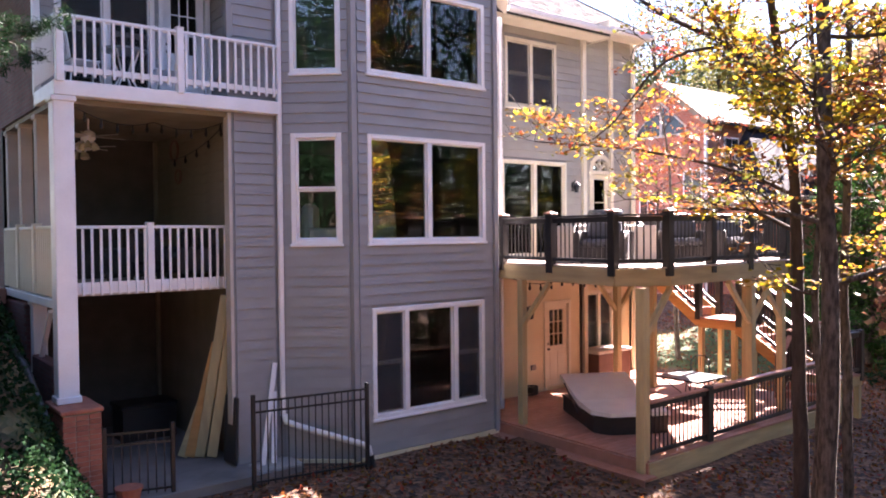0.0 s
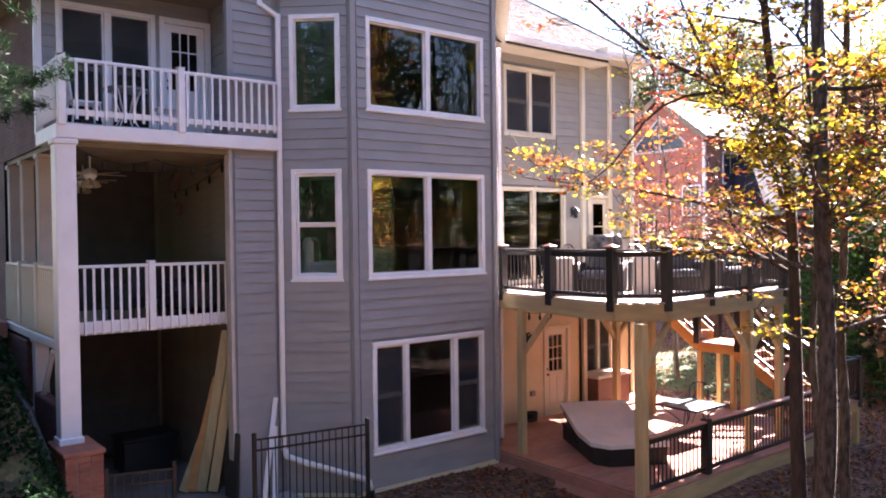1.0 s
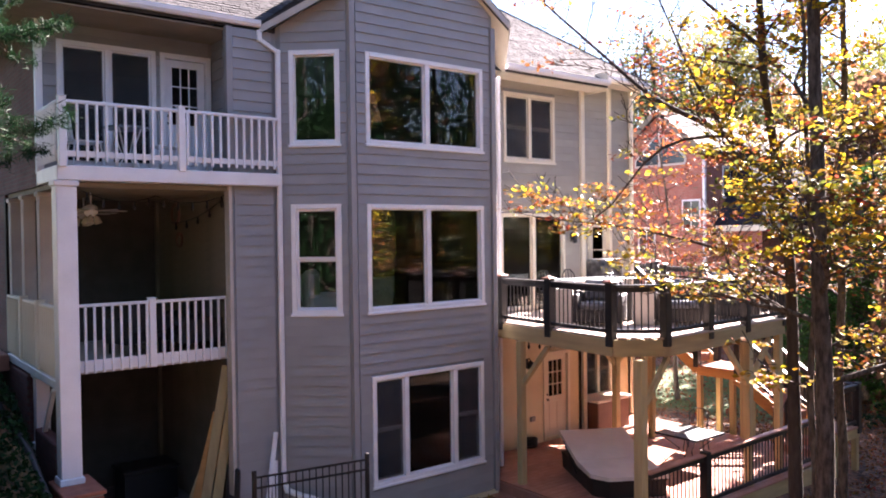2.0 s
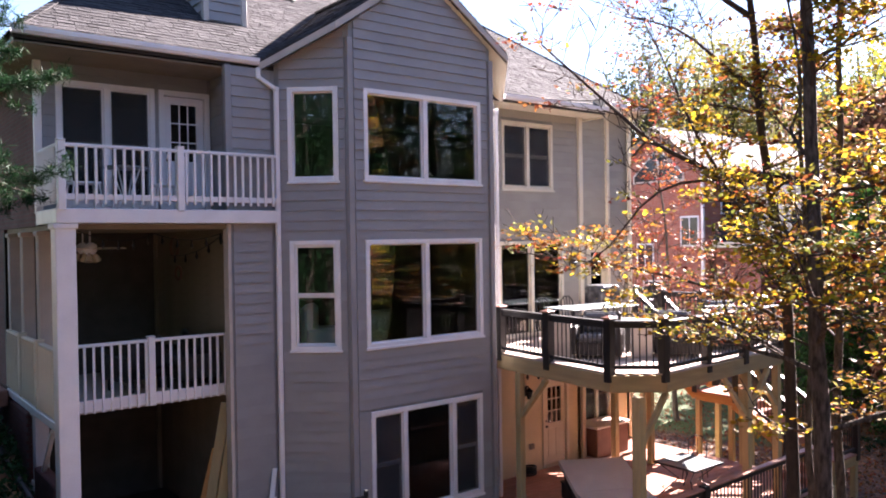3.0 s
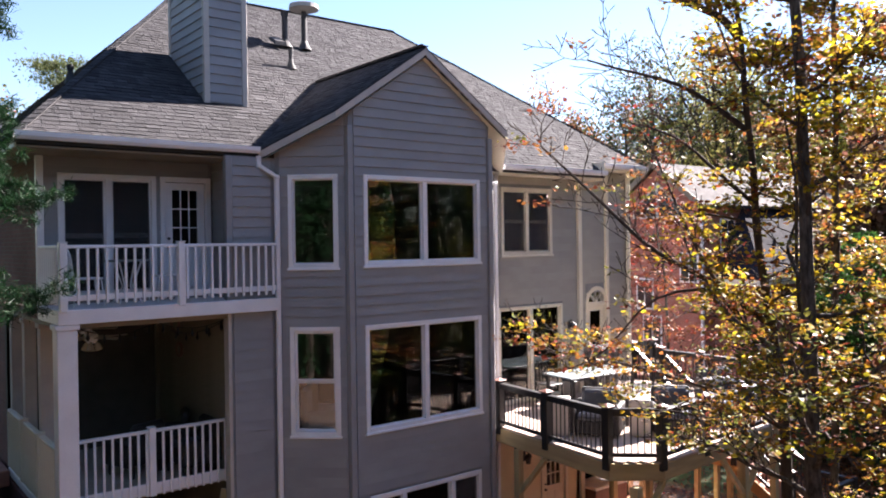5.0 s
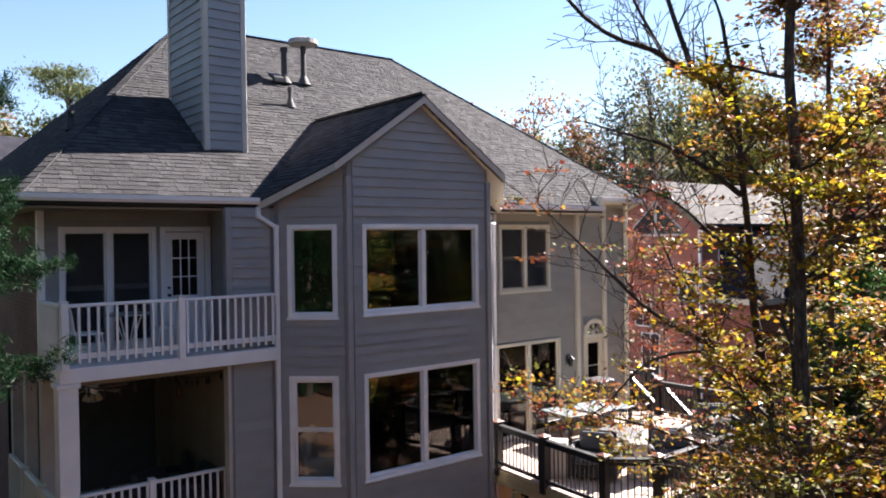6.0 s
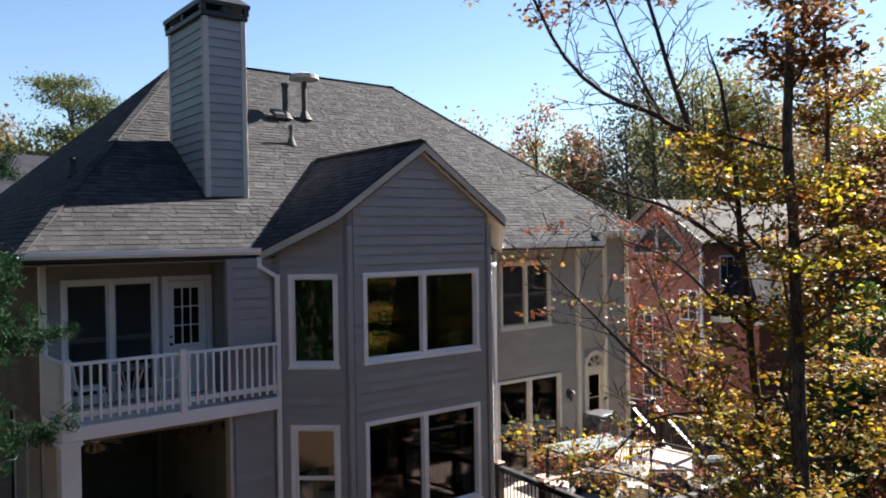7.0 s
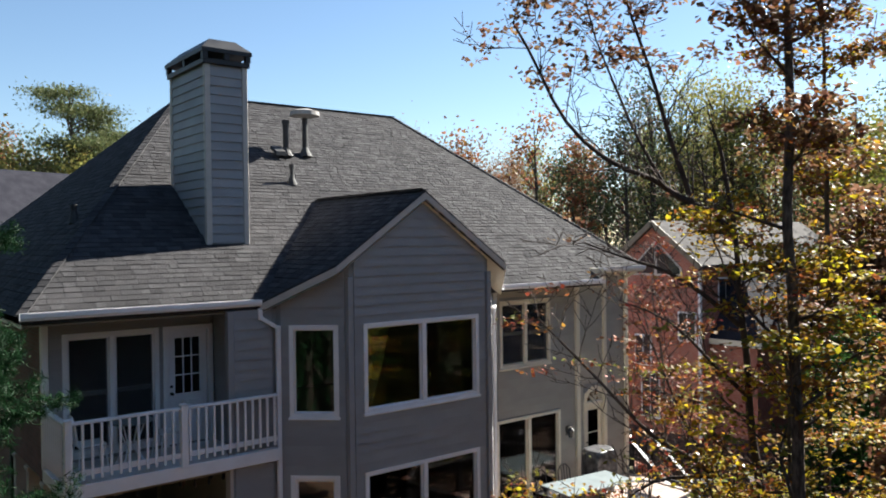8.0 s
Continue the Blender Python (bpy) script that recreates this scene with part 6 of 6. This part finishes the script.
# ---- woods ----
def wood(name, label, spots, mat, seed, size, per_tree, bark=M_TWIG, low=0.3):
    """Many trees far off as one mesh of trunks, limbs and leaf clumps, with gaps between the clumps."""
    rng = np.random.default_rng(seed)
    cs, us, vs = [], [], []
    tr = Mesh()
    for x, y, h, w in spots:
        g = ground_z(x, y)
        tr.tube([(x, y, g - 0.5), (x + 0.2, y, g + 0.5 * h), (x, y + 0.2, g + 0.96 * h)], [0.014 * h, 0.010 * h, 0.02], 6, False)
        k = int(13 + rng.integers(0, 8))
        for j in range(k):
            f = (j + rng.uniform(0, 1)) / k
            a = rng.uniform(0, 6.283)
            rad = w * (1.0 - abs(f - 0.35) * 1.1) * rng.uniform(0.45, 1.0)
            c = np.array([x + rad * math.cos(a), y + rad * math.sin(a), g + h * (low + (0.98 - low) * f)])
            tr.tube([(x, y, c[2] - 0.12 * h), tuple(c)], [0.004 * h, 0.02], 4, False)
            m = int(per_tree / k)
            blob = rng.normal(size=(m, 3)) * np.array([w * 0.26, w * 0.26, h * 0.045]) * rng.uniform(0.6, 1.3)
            cs.append(c + blob)
            u, v = random_axes(rng, m, size, 0.3, 0.7)
            us.append(u)
            vs.append(v)
    ob = tagged(new(name), label, "woods", kind="stuff")
    part("trunks", tr, bark, ob)
    part("foliage", quads("foliage", np.concatenate(cs), np.concatenate(us), np.concatenate(vs), mat), None, ob)
    return ob


def arc(seed, n, az0, az1, d0, d1, h0, h1):
    """Spots for trees round the place: bearings in degrees from +y towards +x."""
    rg = random.Random(seed)
    out = []
    for i in range(n):
        a, d, h = radians(rg.uniform(az0, az1)), rg.uniform(d0, d1), rg.uniform(h0, h1)
        b = math.degrees(a)
        if 15 < b < 64:
            h *= 0.8 if b < 34 else 0.94 if b < 50 else 1.05
        out.append((2 + d * math.sin(a), d * math.cos(a), h, h * rg.uniform(0.16, 0.24)))
    return out


wood("rust_woods", "far autumn trees in rust and brown", arc(1, 46, 0, 80, 85, 125, 16, 23), M_FAR_RUST, 1, 0.32, 3000)
wood("brown_woods", "far half bare autumn trees", arc(2, 50, 0, 85, 80, 120, 16, 24), M_FAR_BROWN, 2, 0.28, 2200)
wood("yellow_woods", "far yellow green autumn trees", arc(3, 34, 44, 90, 80, 110, 16, 24), M_FAR_OLIVE, 3, 0.32, 3200)
wood("amber_woods", "far amber autumn trees", arc(4, 30, 0, 95, 75, 110, 16, 24), M_FAR_RUST, 4, 0.42, 1500)
wood("evergreen_woods", "far dark green trees", arc(5, 13, 47, 75, 75, 105, 17, 23) + arc(6, 34, 0, 20, 85, 110, 17, 22), M_FAR_GREEN, 5, 0.34, 3300)
wood("left_woods", "far yellow brown trees beyond the neighbouring roof", arc(14, 14, 7.5, 16, 74, 90, 15, 20), M_FAR_OLIVE, 14, 0.4, 2000)
wood("near_woods", "amber trees on the sunny side of the slope", arc(7, 26, 64, 110, 48, 75, 14, 20), M_OLIVE, 7, 0.26, 2400)
# added out of view, to throw shade on the ground and low foliage
wood("slope_woods", "unseen woods added to shade the ground on the slope", [(30 + 2.3 * (i % 6) + 0.7 * (i // 6), 4.0 + 2.0 * (i // 6) + 0.4 * (i % 3), 14 + (i * 7) % 4, 2.6) for i in range(18)], M_OLIVE, 15, 0.22, 4200, low=0.12)
# added almost wholly out of view, as shade for the strip before the deck
wood("edge_woods", "slim brown trees added to shade the ground before the deck", [(25.5, 9.3, 9, 1.2), (27.4, 9.5, 10.5, 1.3), (28.5, 8.2, 11, 1.5), (31, 8.6, 12.5, 1.5), (33.5, 9.0, 14, 1.5), (36, 9.3, 15, 1.6), (39, 9.6, 16, 1.6), (42, 9.8, 17, 1.6)], M_BROWNLEAF, 17, 0.25, 5600, low=0.12)
# added beyond the view's edge so that the lawn falls in shade
wood("side_woods", "unseen brown woods added to shade the lawn", [(38 + 1.9 * (i % 5), 13.5 + 1.6 * (i // 5), 8.6 + (i * 5) % 3, 2.6) for i in range(15)], M_BROWNLEAF, 16, 0.4, 1600, low=0.1)
wood("back_woods_yellow", "yellow woods on the garden side", arc(8, 9, 110, 260, 22, 50, 13, 20), M_FAR_OLIVE, 8, 0.2, 1500)
# the second arc is unseen, added to cut sky light on the west walls
wood("back_woods_green", "dark green woods on the garden side, some added to dim the porch", arc(9, 100, 98, 300, 16, 50, 14, 23) + arc(19, 34, 285, 335, 14, 32, 13, 20), M_NEEDLE2, 9, 0.26, 3200, low=0.06)
wood("back_woods_brown", "brown woods on the garden side", arc(10, 40, 105, 300, 15, 45, 10, 19), M_BROWNLEAF, 10, 0.4, 900, low=0.1)


M_PINE = leaf_material("grey_green_pine", (0.12, 0.14, 0.06), 0.4, 0.03, 0.3)


def pine(x, y, h, seed):
    """A tall pine: bare lower trunk and a broad flat crown of clumps."""
    t = Tree(seed)
    rng = t.rng
    g = ground_z(x, y)
    t.limb([(x, y, g), (x + 0.4, y, g + 0.5 * h), (x, y, g + h)], 0.3, 0.08, sides=8)
    nrng = np.random.default_rng(seed)
    cs = []
    for k in range(26):
        f = rng.uniform(0.5, 1.0)
        a = rng.uniform(0, 6.283)
        rad = (0.15 * h) * (1.15 - 0.9 * abs(f - 0.72) / 0.3 * 0.6) * rng.uniform(0.3, 1)
        c = Vector((x + rad * math.cos(a), y + rad * math.sin(a), g + f * h))
        t.big.tube([(x, y, c.z - 0.06 * h), c], [0.1, 0.03], 5, False)
        cs.append(np.array(c) + nrng.normal(size=(650, 3)) * np.array([1.05, 1.05, 0.3]))
    ob = thing("pine_tree", "tall pine with a broad open crown beyond the roof", "tree")
    part("trunk", t.big, M_BARK, ob)
    c = np.concatenate(cs)
    u, v = random_axes(nrng, len(c), 0.3, 0.2, 0.4)
    part("crown", quads("crown", c, u, v, M_PINE), None, ob)


pine(19.5, 77.5, 24.6, 81)
pine(25.0, 84, 21, 82)

wood("garden_grove", "dense green grove on the garden side", arc(39, 20, 240, 285, 15, 25, 18, 23), M_NEEDLE2, 39, 0.22, 3600, low=0.05)
# west woods stand out of view, added to block light from the left
wood("west_woods", "unseen dark green woods added to dim the bank and porch", arc(29, 20, 312, 350, 14, 30, 11, 17), M_NEEDLE2, 29, 0.36, 2200, low=0.05)

# ---- ground cover ----
rng = np.random.default_rng(12)


def scatter(name, label, n, box, size, mat, keep, height=0.02, flat=0.8):
    x, y = rng.uniform(box[0], box[2], n), rng.uniform(box[1], box[3], n)
    sel = np.array([keep(a, b) for a, b in zip(x, y)])
    x, y = x[sel], y[sel]
    z = np.array([ground_z(a, b) for a, b in zip(x, y)]) + rng.uniform(0.005, height, len(x))
    u, v = random_axes(rng, len(x), size, flat)
    ob = new(name, quads(name, np.stack([x, y, z], 1), u, v, mat))
    return tagged(ob, label, "leaves", kind="stuff")


def on_soil(x, y):
    return not (12.1 < x < 20.4 and 8.6 < y < 14.6) and not (4.4 < x < 13.9 and y > 12.4 + max(0, x - 12.3)) and not (4.4 < x < 19.3 and y > 14) and not (4.4 < x < 8 and y > 12.5)


scatter("fallen_leaves", "brown fallen leaves on the soil", 26000, (5, 2, 32, 20), 0.10, M_BROWNLEAF, on_soil, 0.05, 0.6)
scatter("fallen_leaves", "rust fallen leaves on the soil", 16000, (5, 2, 32, 20), 0.10, M_RUST, on_soil, 0.05, 0.6)
scatter("fallen_leaves", "pale amber fallen leaves on the soil", 7000, (5, 2, 34, 14), 0.09, M_AMBER, on_soil, 0.05, 0.6)
# bank plants take the darker needle colour in place of shade on the bank
scatter("bank_ivy", "low green plants on the bank", 16000, (1.0, 9.5, 4.3, 17.0), 0.10, M_NEEDLE2, lambda x, y: noise.noise(Vector((x * 1.3, y * 1.3, 0))) > -0.15, 0.22, 0.4)
scatter("bank_flowers", "green shrubs on the bank", 1800, (3.6, 10.6, 4.9, 12.4), 0.07, M_NEEDLE2, lambda x, y: noise.noise(Vector((x * 1.1, y * 1.1, 4))) > 0.0, 0.4, 0.3)
x = rng.normal(size=(600, 3)) * np.array([0.16, 0.16, 0.16]) + np.array([5.15, 12.5, 0.95])
u, v = random_axes(rng, 600, 0.09, 0.3)
part("plant", quads("plant", x, u, v, M_NEEDLE), None, pot, "bushy green plant")
hose = [(2.9, 14.5, 0), (3.6, 14.0, 0), (4.0, 13.4, 0), (4.25, 12.9, 0), (4.45, 12.4, 0), (4.6, 12.0, 0)]
solid("drain_hose", Mesh().tube([(a, b, ground_z(a, b) + 0.06) for a, b, _ in hose], 0.06, 8), M_BLACK, "black corrugated drain hose down the bank", "hose", smooth=True)

# ---- neighbouring houses ----
RX, RYH = 31.9, 20.55


def brick_house():
    ob = thing("brick_house", "red brick house with a gable and pale roof", "house", at=(RX, RYH, 0))
    W, L, E, P = 4.5, 13.0, 9.1, 10.85
    me = Mesh().box((0, 0, 0.2), (L, W, E))
    me.add([(0, 0, E), (0, W, E), (0, W / 2, P), (0.25, 0, E), (0.25, W, E), (0.25, W / 2, P)], [(0, 2, 1), (3, 4, 5), (0, 3, 5, 2), (1, 2, 5, 4)])
    part("wall", me, M_BRICK, ob)
    o = 0.35
    sl = (P - E) / (W / 2)
    rf = Mesh()
    for s in (0, 1):
        y0, y1 = (-o, W / 2) if s == 0 else (W + o, W / 2)
        rf.add([(-o, y0, E - o * sl), (L + o, y0, E - o * sl), (L + o, y1, P), (-o, y1, P), (-o, y0, E - o * sl + 0.15), (L + o, y0, E - o * sl + 0.15), (L + o, y1, P + 0.15), (-o, y1, P + 0.15)], [(0, 1, 2, 3), (4, 7, 6, 5), (0, 4, 5, 1), (0, 3, 7, 4), (1, 5, 6, 2)])
    roof = part("roof", rf, M_PALEROOF, ob, "pale shingle roof")
    for s in (0, 1):
        y0 = -o if s == 0 else W + o
        part("bargeboard", Mesh().bar((-o - 0.03, y0, E - o * sl + 0.02), (-o - 0.03, W / 2, P + 0.04), 0.05, 0.24, 0, up=(0, 0, 1)), M_TAN, roof)

    def win(x, y, z, w, h, face):
        wd = part("window", Mesh().box((-w / 2 - 0.08, -0.05, -0.08), (w / 2 + 0.08, -0.02, h + 0.08)), M_WHITE, ob, "white framed window")
        pn = part("pane", Mesh().box((-w / 2, -0.07, 0), (-0.03, -0.051, h)).box((0.03, -0.07, 0), (w / 2, -0.051, h)), M_BLACK_GLASS, wd)
        wd.matrix_basis = pose(x, y, z, 0, 0, 0 if face == "y" else -90)

    # two lights that follow the slope of the gable
    gable = ((0.85, 8.45), (3.65, 8.45), (3.65, 8.8), (2.25, 10.1), (0.85, 8.8))
    gw = part("gable_window", Mesh().add([(x, y, z) for x in (-0.05, -0.01) for y, z in gable], [(0, 4, 3, 2, 1), (5, 6, 7, 8, 9), (0, 1, 6, 5), (1, 2, 7, 6), (2, 3, 8, 7), (3, 4, 9, 8), (4, 0, 5, 9)]), M_BEIGE, ob, "pale framed gable window")
    for s in (1, -1):
        ys = [2.25 + s * 0.08, 2.25 + s * 1.3, 2.25 + s * 1.3, 2.25 + s * 0.08]
        zs = [8.55, 8.55, 8.78, 9.9]
        part("pane", Mesh().add([(-0.07, y, z) for y, z in zip(ys, zs)] + [(-0.052, y, z) for y, z in zip(ys, zs)], [(0, 1, 2, 3), (7, 6, 5, 4), (0, 4, 5, 1), (1, 5, 6, 2), (2, 6, 7, 3), (3, 7, 4, 0)]), M_BLACK_GLASS, gw)
    win(0, 0.6, 5.6, 0.8, 1.2, "x")
    win(0, 2.6, 1.9, 0.9, 2.0, "x")
    win(0, 3.0, 4.3, 0.8, 1.3, "x")
    win(2.0, 0, 7.0, 1.0, 1.3, "y")
    win(11.0, 0, 5.0, 1.2, 1.4, "y")
    win(11.0, 0, 2.0, 1.2, 1.5, "y")
    bay = part("wing", Mesh().box((1.0, -2.15, 0.2), (8.8, -0.01, 5.5)), M_BRICK, ob)
    part("eave", Mesh().box((0.7, -2.5, 5.45), (9.1, -0.01, 5.7)), M_CREAM, bay, "cream eave board")
    part("wing_roof", Mesh().add([(0.7, -2.5, 5.7), (9.1, -2.5, 5.7), (9.1, -0.02, 5.7), (0.7, -0.02, 5.7), (3.2, -0.05, 8.9), (9.0, -0.05, 8.9)], [(3, 2, 1, 0), (0, 1, 5, 4), (1, 2, 5), (3, 0, 4), (2, 3, 4, 5)]), M_DARKROOF, bay, "dark shingle roof of the wing, tree shade in its colour")
    part("downspout", Mesh().box((-0.06, -0.1, 0.3), (0.06, 0.02, 8.7)), M_WHITE, ob)


brick_house()


def far_house():
    ob = thing("neighbour_house", "neighbouring house with a grey shingle roof", "house", at=pose(9.5, 47.0, 0, 0, 0, 20))
    part("wall", Mesh().box((-6, -4, 0), (6, 4, 10.5)), M_BRICK, ob)
    part("roof", Mesh().add([(-6.4, -4.4, 10.4), (6.4, -4.4, 10.4), (6.4, 4.4, 10.4), (-6.4, 4.4, 10.4), (-3.5, 0, 14.2), (3.5, 0, 14.2)], [(3, 2, 1, 0), (0, 1, 5, 4), (1, 2, 5), (2, 3, 4, 5), (3, 0, 4)]), M_DARKROOF, ob, "dark grey shingle roof")


far_house()
# furniture that shows through the bay windows
cu = Mesh()
for i in range(14):
    x0, x1 = 11.70 + 0.024 * i, 11.70 + 0.024 * (i + 1)
    y0, y1 = 12.76 + 0.02 * (i % 2), 12.76 + 0.02 * ((i + 1) % 2)
    cu.add([(x0, y0, 4.0), (x1, y1, 4.0), (x1, y1, 5.98), (x0, y0, 5.98), (x0, y0 + 0.006, 4.0), (x1, y1 + 0.006, 4.0), (x1, y1 + 0.006, 5.98), (x0, y0 + 0.006, 5.98)], [(0, 1, 2, 3), (7, 6, 5, 4), (0, 4, 5, 1), (3, 2, 6, 7), (0, 3, 7, 4), (1, 5, 6, 2)])
solid("curtain", cu, M_CURTAIN, "orange brown pleated curtain inside the middle window", "curtain")
sb2 = thing("sideboard", "pale green painted sideboard inside the middle room", "sideboard", at=(9.55, 12.95, FLOOR2))
part("body", Mesh().box((0, 0, 0.08), (1.0, 0.45, 1.2), None, 0.01), M_GREENOBJ, sb2)
part("top", Mesh().box((-0.03, -0.03, 1.2), (1.03, 0.48, 1.24), None, 0.01), M_GREENOBJ, sb2)
for k in range(3):
    for q in range(2):
        dr = part("drawer", Mesh().box((0.03 + 0.48 * q, -0.015, 0.12 + 0.36 * k), (0.48 + 0.48 * q, 0.0, 0.45 + 0.36 * k), None, 0.006), M_GREENOBJ, sb2)
        part("knob", Mesh().tube([(0.25 + 0.48 * q, -0.015, 0.28 + 0.36 * k), (0.25 + 0.48 * q, -0.045, 0.28 + 0.36 * k)], 0.015, 8), M_BLACK, dr)
for x in (0.04, 0.92):
    for y in (0.03, 0.38):
        part("leg", Mesh().box((x, y, 0), (x + 0.04, y + 0.04, 0.08)), M_GREENOBJ, sb2)
round_table(11.7, 13.15, FLOOR2, 0.3, 1.12, M_WHITE, M_WHITE, "white round table inside the middle room")
sf2 = thing("armchair", "white armchair inside by the sash window", "armchair", at=pose(9.2, 13.75, FLOOR2, 0, 0, 50))
part("seat", Mesh().box((-0.35, -0.35, 0.1), (0.35, 0.35, 0.7), None, 0.06), M_WHITE, sf2)
part("backrest", Mesh().box((-0.38, 0.2, 0.4), (0.38, 0.42, 1.4), None, 0.08), M_WHITE, sf2)
for sx in (-1, 1):
    part("armrest", Mesh().box((sx * 0.3, -0.33, 0.5), (sx * 0.42, 0.3, 0.95), None, 0.05), M_WHITE, sf2)
    for sy in (-1, 1):
        part("leg", Mesh().box((sx * 0.3 - 0.03, sy * 0.28 - 0.03, 0), (sx * 0.3 + 0.03, sy * 0.28 + 0.03, 0.1)), M_BROWN, sf2)


# ---- pieces of walls, roofs and decks ----
for args in later:
    side_planks(*args)
for ob, poly, z in deck_boards:
    y0, y1 = min(p[1] for p in poly), max(p[1] for p in poly)
    n = int((y1 - y0) / 0.146)
    for i in range(n):
        y = y0 + (i + 0.5) * (y1 - y0) / n
        s = span_in(poly, y)
        if len(s) > 1:
            part("deck_board", Mesh().box((s[0] + 0.01, y - 0.0715, z - 0.032), (s[-1] - 0.01, y + 0.0715, z), None, 0.005), M_DECK_UP if z > 2 else M_DECK, ob)


def in_poly(poly, x, y):
    c = False
    for (x0, y0), (x1, y1) in zip(poly, poly[1:] + poly[:1]):
        if (y0 > y) != (y1 > y) and x < x0 + (x1 - x0) * (y - y0) / (y1 - y0):
            c = not c
    return c


shingle_cache = {}


def shingles(ob, origin, along, upslope, poly, seed, near=None):
    """Lapped shingle tabs over a slope; poly: its outline in metres along and up the slope. Those in near are parts of their own."""
    rg = random.Random(seed)
    origin, along, upslope = Vector(origin), Vector(along).normalized(), Vector(upslope).normalized()
    nrm = along.cross(upslope)
    m = Matrix((along, upslope, nrm)).transposed().to_4x4()
    m.translation = origin
    rest, pieces = Mesh(), 0
    s, row = min(p[1] for p in poly), 0
    while s < max(p[1] for p in poly):
        xs = span_in(poly, s + 0.07)
        if len(xs) >= 2:
            for a, b in zip(xs[::2], xs[1::2]):
                x = a - rg.uniform(0, 0.3)
                while x < b:
                    w = rg.choice((0.15, 0.2, 0.26, 0.33))
                    x0, x1 = max(x, a), min(x + w, b)
                    t = rg.choice((0.006, 0.009, 0.013))
                    if x1 - x0 > 0.03:
                        if near and near[0] < x0 and x1 < near[1] and near[2] < s < near[3] and pieces < 290 and x1 - x0 == w:
                            key = (w, t)
                            if key not in shingle_cache:
                                shingle_cache[key] = Mesh().add([(0, 0, 0), (w - 0.012, 0, 0), (w - 0.012, 0, t), (0, 0, t), (0, 0.17, 0.002), (w - 0.012, 0.17, 0.002)], [(0, 1, 2, 3), (3, 2, 5, 4), (0, 3, 4), (1, 5, 2), (0, 4, 5, 1)]).mesh("shingle", M_SHINGLE_P)
                            sh = part("shingle", shingle_cache[key], None, ob)
                            sh.matrix_basis = m @ pose(x0, s, 0.003)
                            pieces += 1
                        else:
                            q = [m @ Vector(v) for v in ((x0, s, 0.002), (x1 - 0.012, s, 0.002), (x1 - 0.012, s, t + 0.003), (x0, s, t + 0.003), (x0, s + 0.17, 0.003), (x1 - 0.012, s + 0.17, 0.003))]
                            rest.add(q, [(0, 1, 2, 3), (3, 2, 5, 4), (0, 3, 4), (1, 5, 2)])
                    x += w
        s += 0.142
        row += 1
    me = bpy.data.meshes.new("shingle_rest")
    me.from_pydata(rest.v, [], rest.f)
    me.materials.append(M_SHINGLE)
    r = new("shingle_rest", me)
    r.parent = ob
    tagged(r, kind="stuff")


K = math.hypot(1, PITCH)
shingles(roof_front, (0, ROOF_Y, EAVE), (1, 0, 0), (0, 1, PITCH), [(EX0 + 0.02, -0.03), (17.05, -0.03), (17.05, 0.5 * K), (19.28, 0.5 * K), (RX1, (RY - ROOF_Y) * K), (RX0, (RY - ROOF_Y) * K)], 1, (4.2, 9.5, -0.1, 2.2))
hx = RX0 - EX0
HS = (RZ - EAVE) / hx
HK = math.hypot(1, HS)
shingles(roof_west, (EX0, 0, EAVE), (0, -1, 0), (1, 0, HS), [(-28.3, -0.03), (-ROOF_Y, -0.03), (-RY, hx * HK)], 2)
GK = math.hypot(1, GS)
shingles(roof_gl, (GX, 0, GZ), (0, -1, 0), (1, 0, GS), [(-GY, 0), (-back_y(GX), 0), (-gl[1] - 0.12, -(GX - gl[0]) * GK), (-gl[1], -(GX - gl[0]) * GK), (-GY, -(GX - gfl[0]) * GK)], 3)
shingles(roof_gr, (GX, 0, GZ), (0, 1, 0), (-1, 0, GS), [(GY, 0), (GY, -(gfr[0] - GX) * GK), (gr[1], -(gr[0] - GX) * GK), (gr[1] + 0.12, -(gr[0] - GX) * GK), (back_y(GX), 0)], 4)


def hip_caps(ob, p, q):
    """A row of folded cap shingles along a hip or ridge."""
    p, q = Vector(p), Vector(q)
    n = int((q - p).length / 0.2)
    me = Mesh()
    for i in range(n):
        me.bar(p.lerp(q, i / n) + Vector((0, 0, 0.022)), p.lerp(q, (i + 1.15) / n) + Vector((0, 0, 0.012)), 0.15, 0.016)
    part("ridge_cap", me, M_SHINGLE, ob)


hip_caps(roof_front, (EX0, ROOF_Y, EAVE), (RX0, RY, RZ))
hip_caps(roof_front, (RX0, RY, RZ), (RX1, RY, RZ))
hip_caps(roof_front, (19.3, 13.95, EZ2), (RX1, RY, RZ))
hip_caps(roof_gl, (GX, GY, GZ), (GX, back_y(GX), GZ))
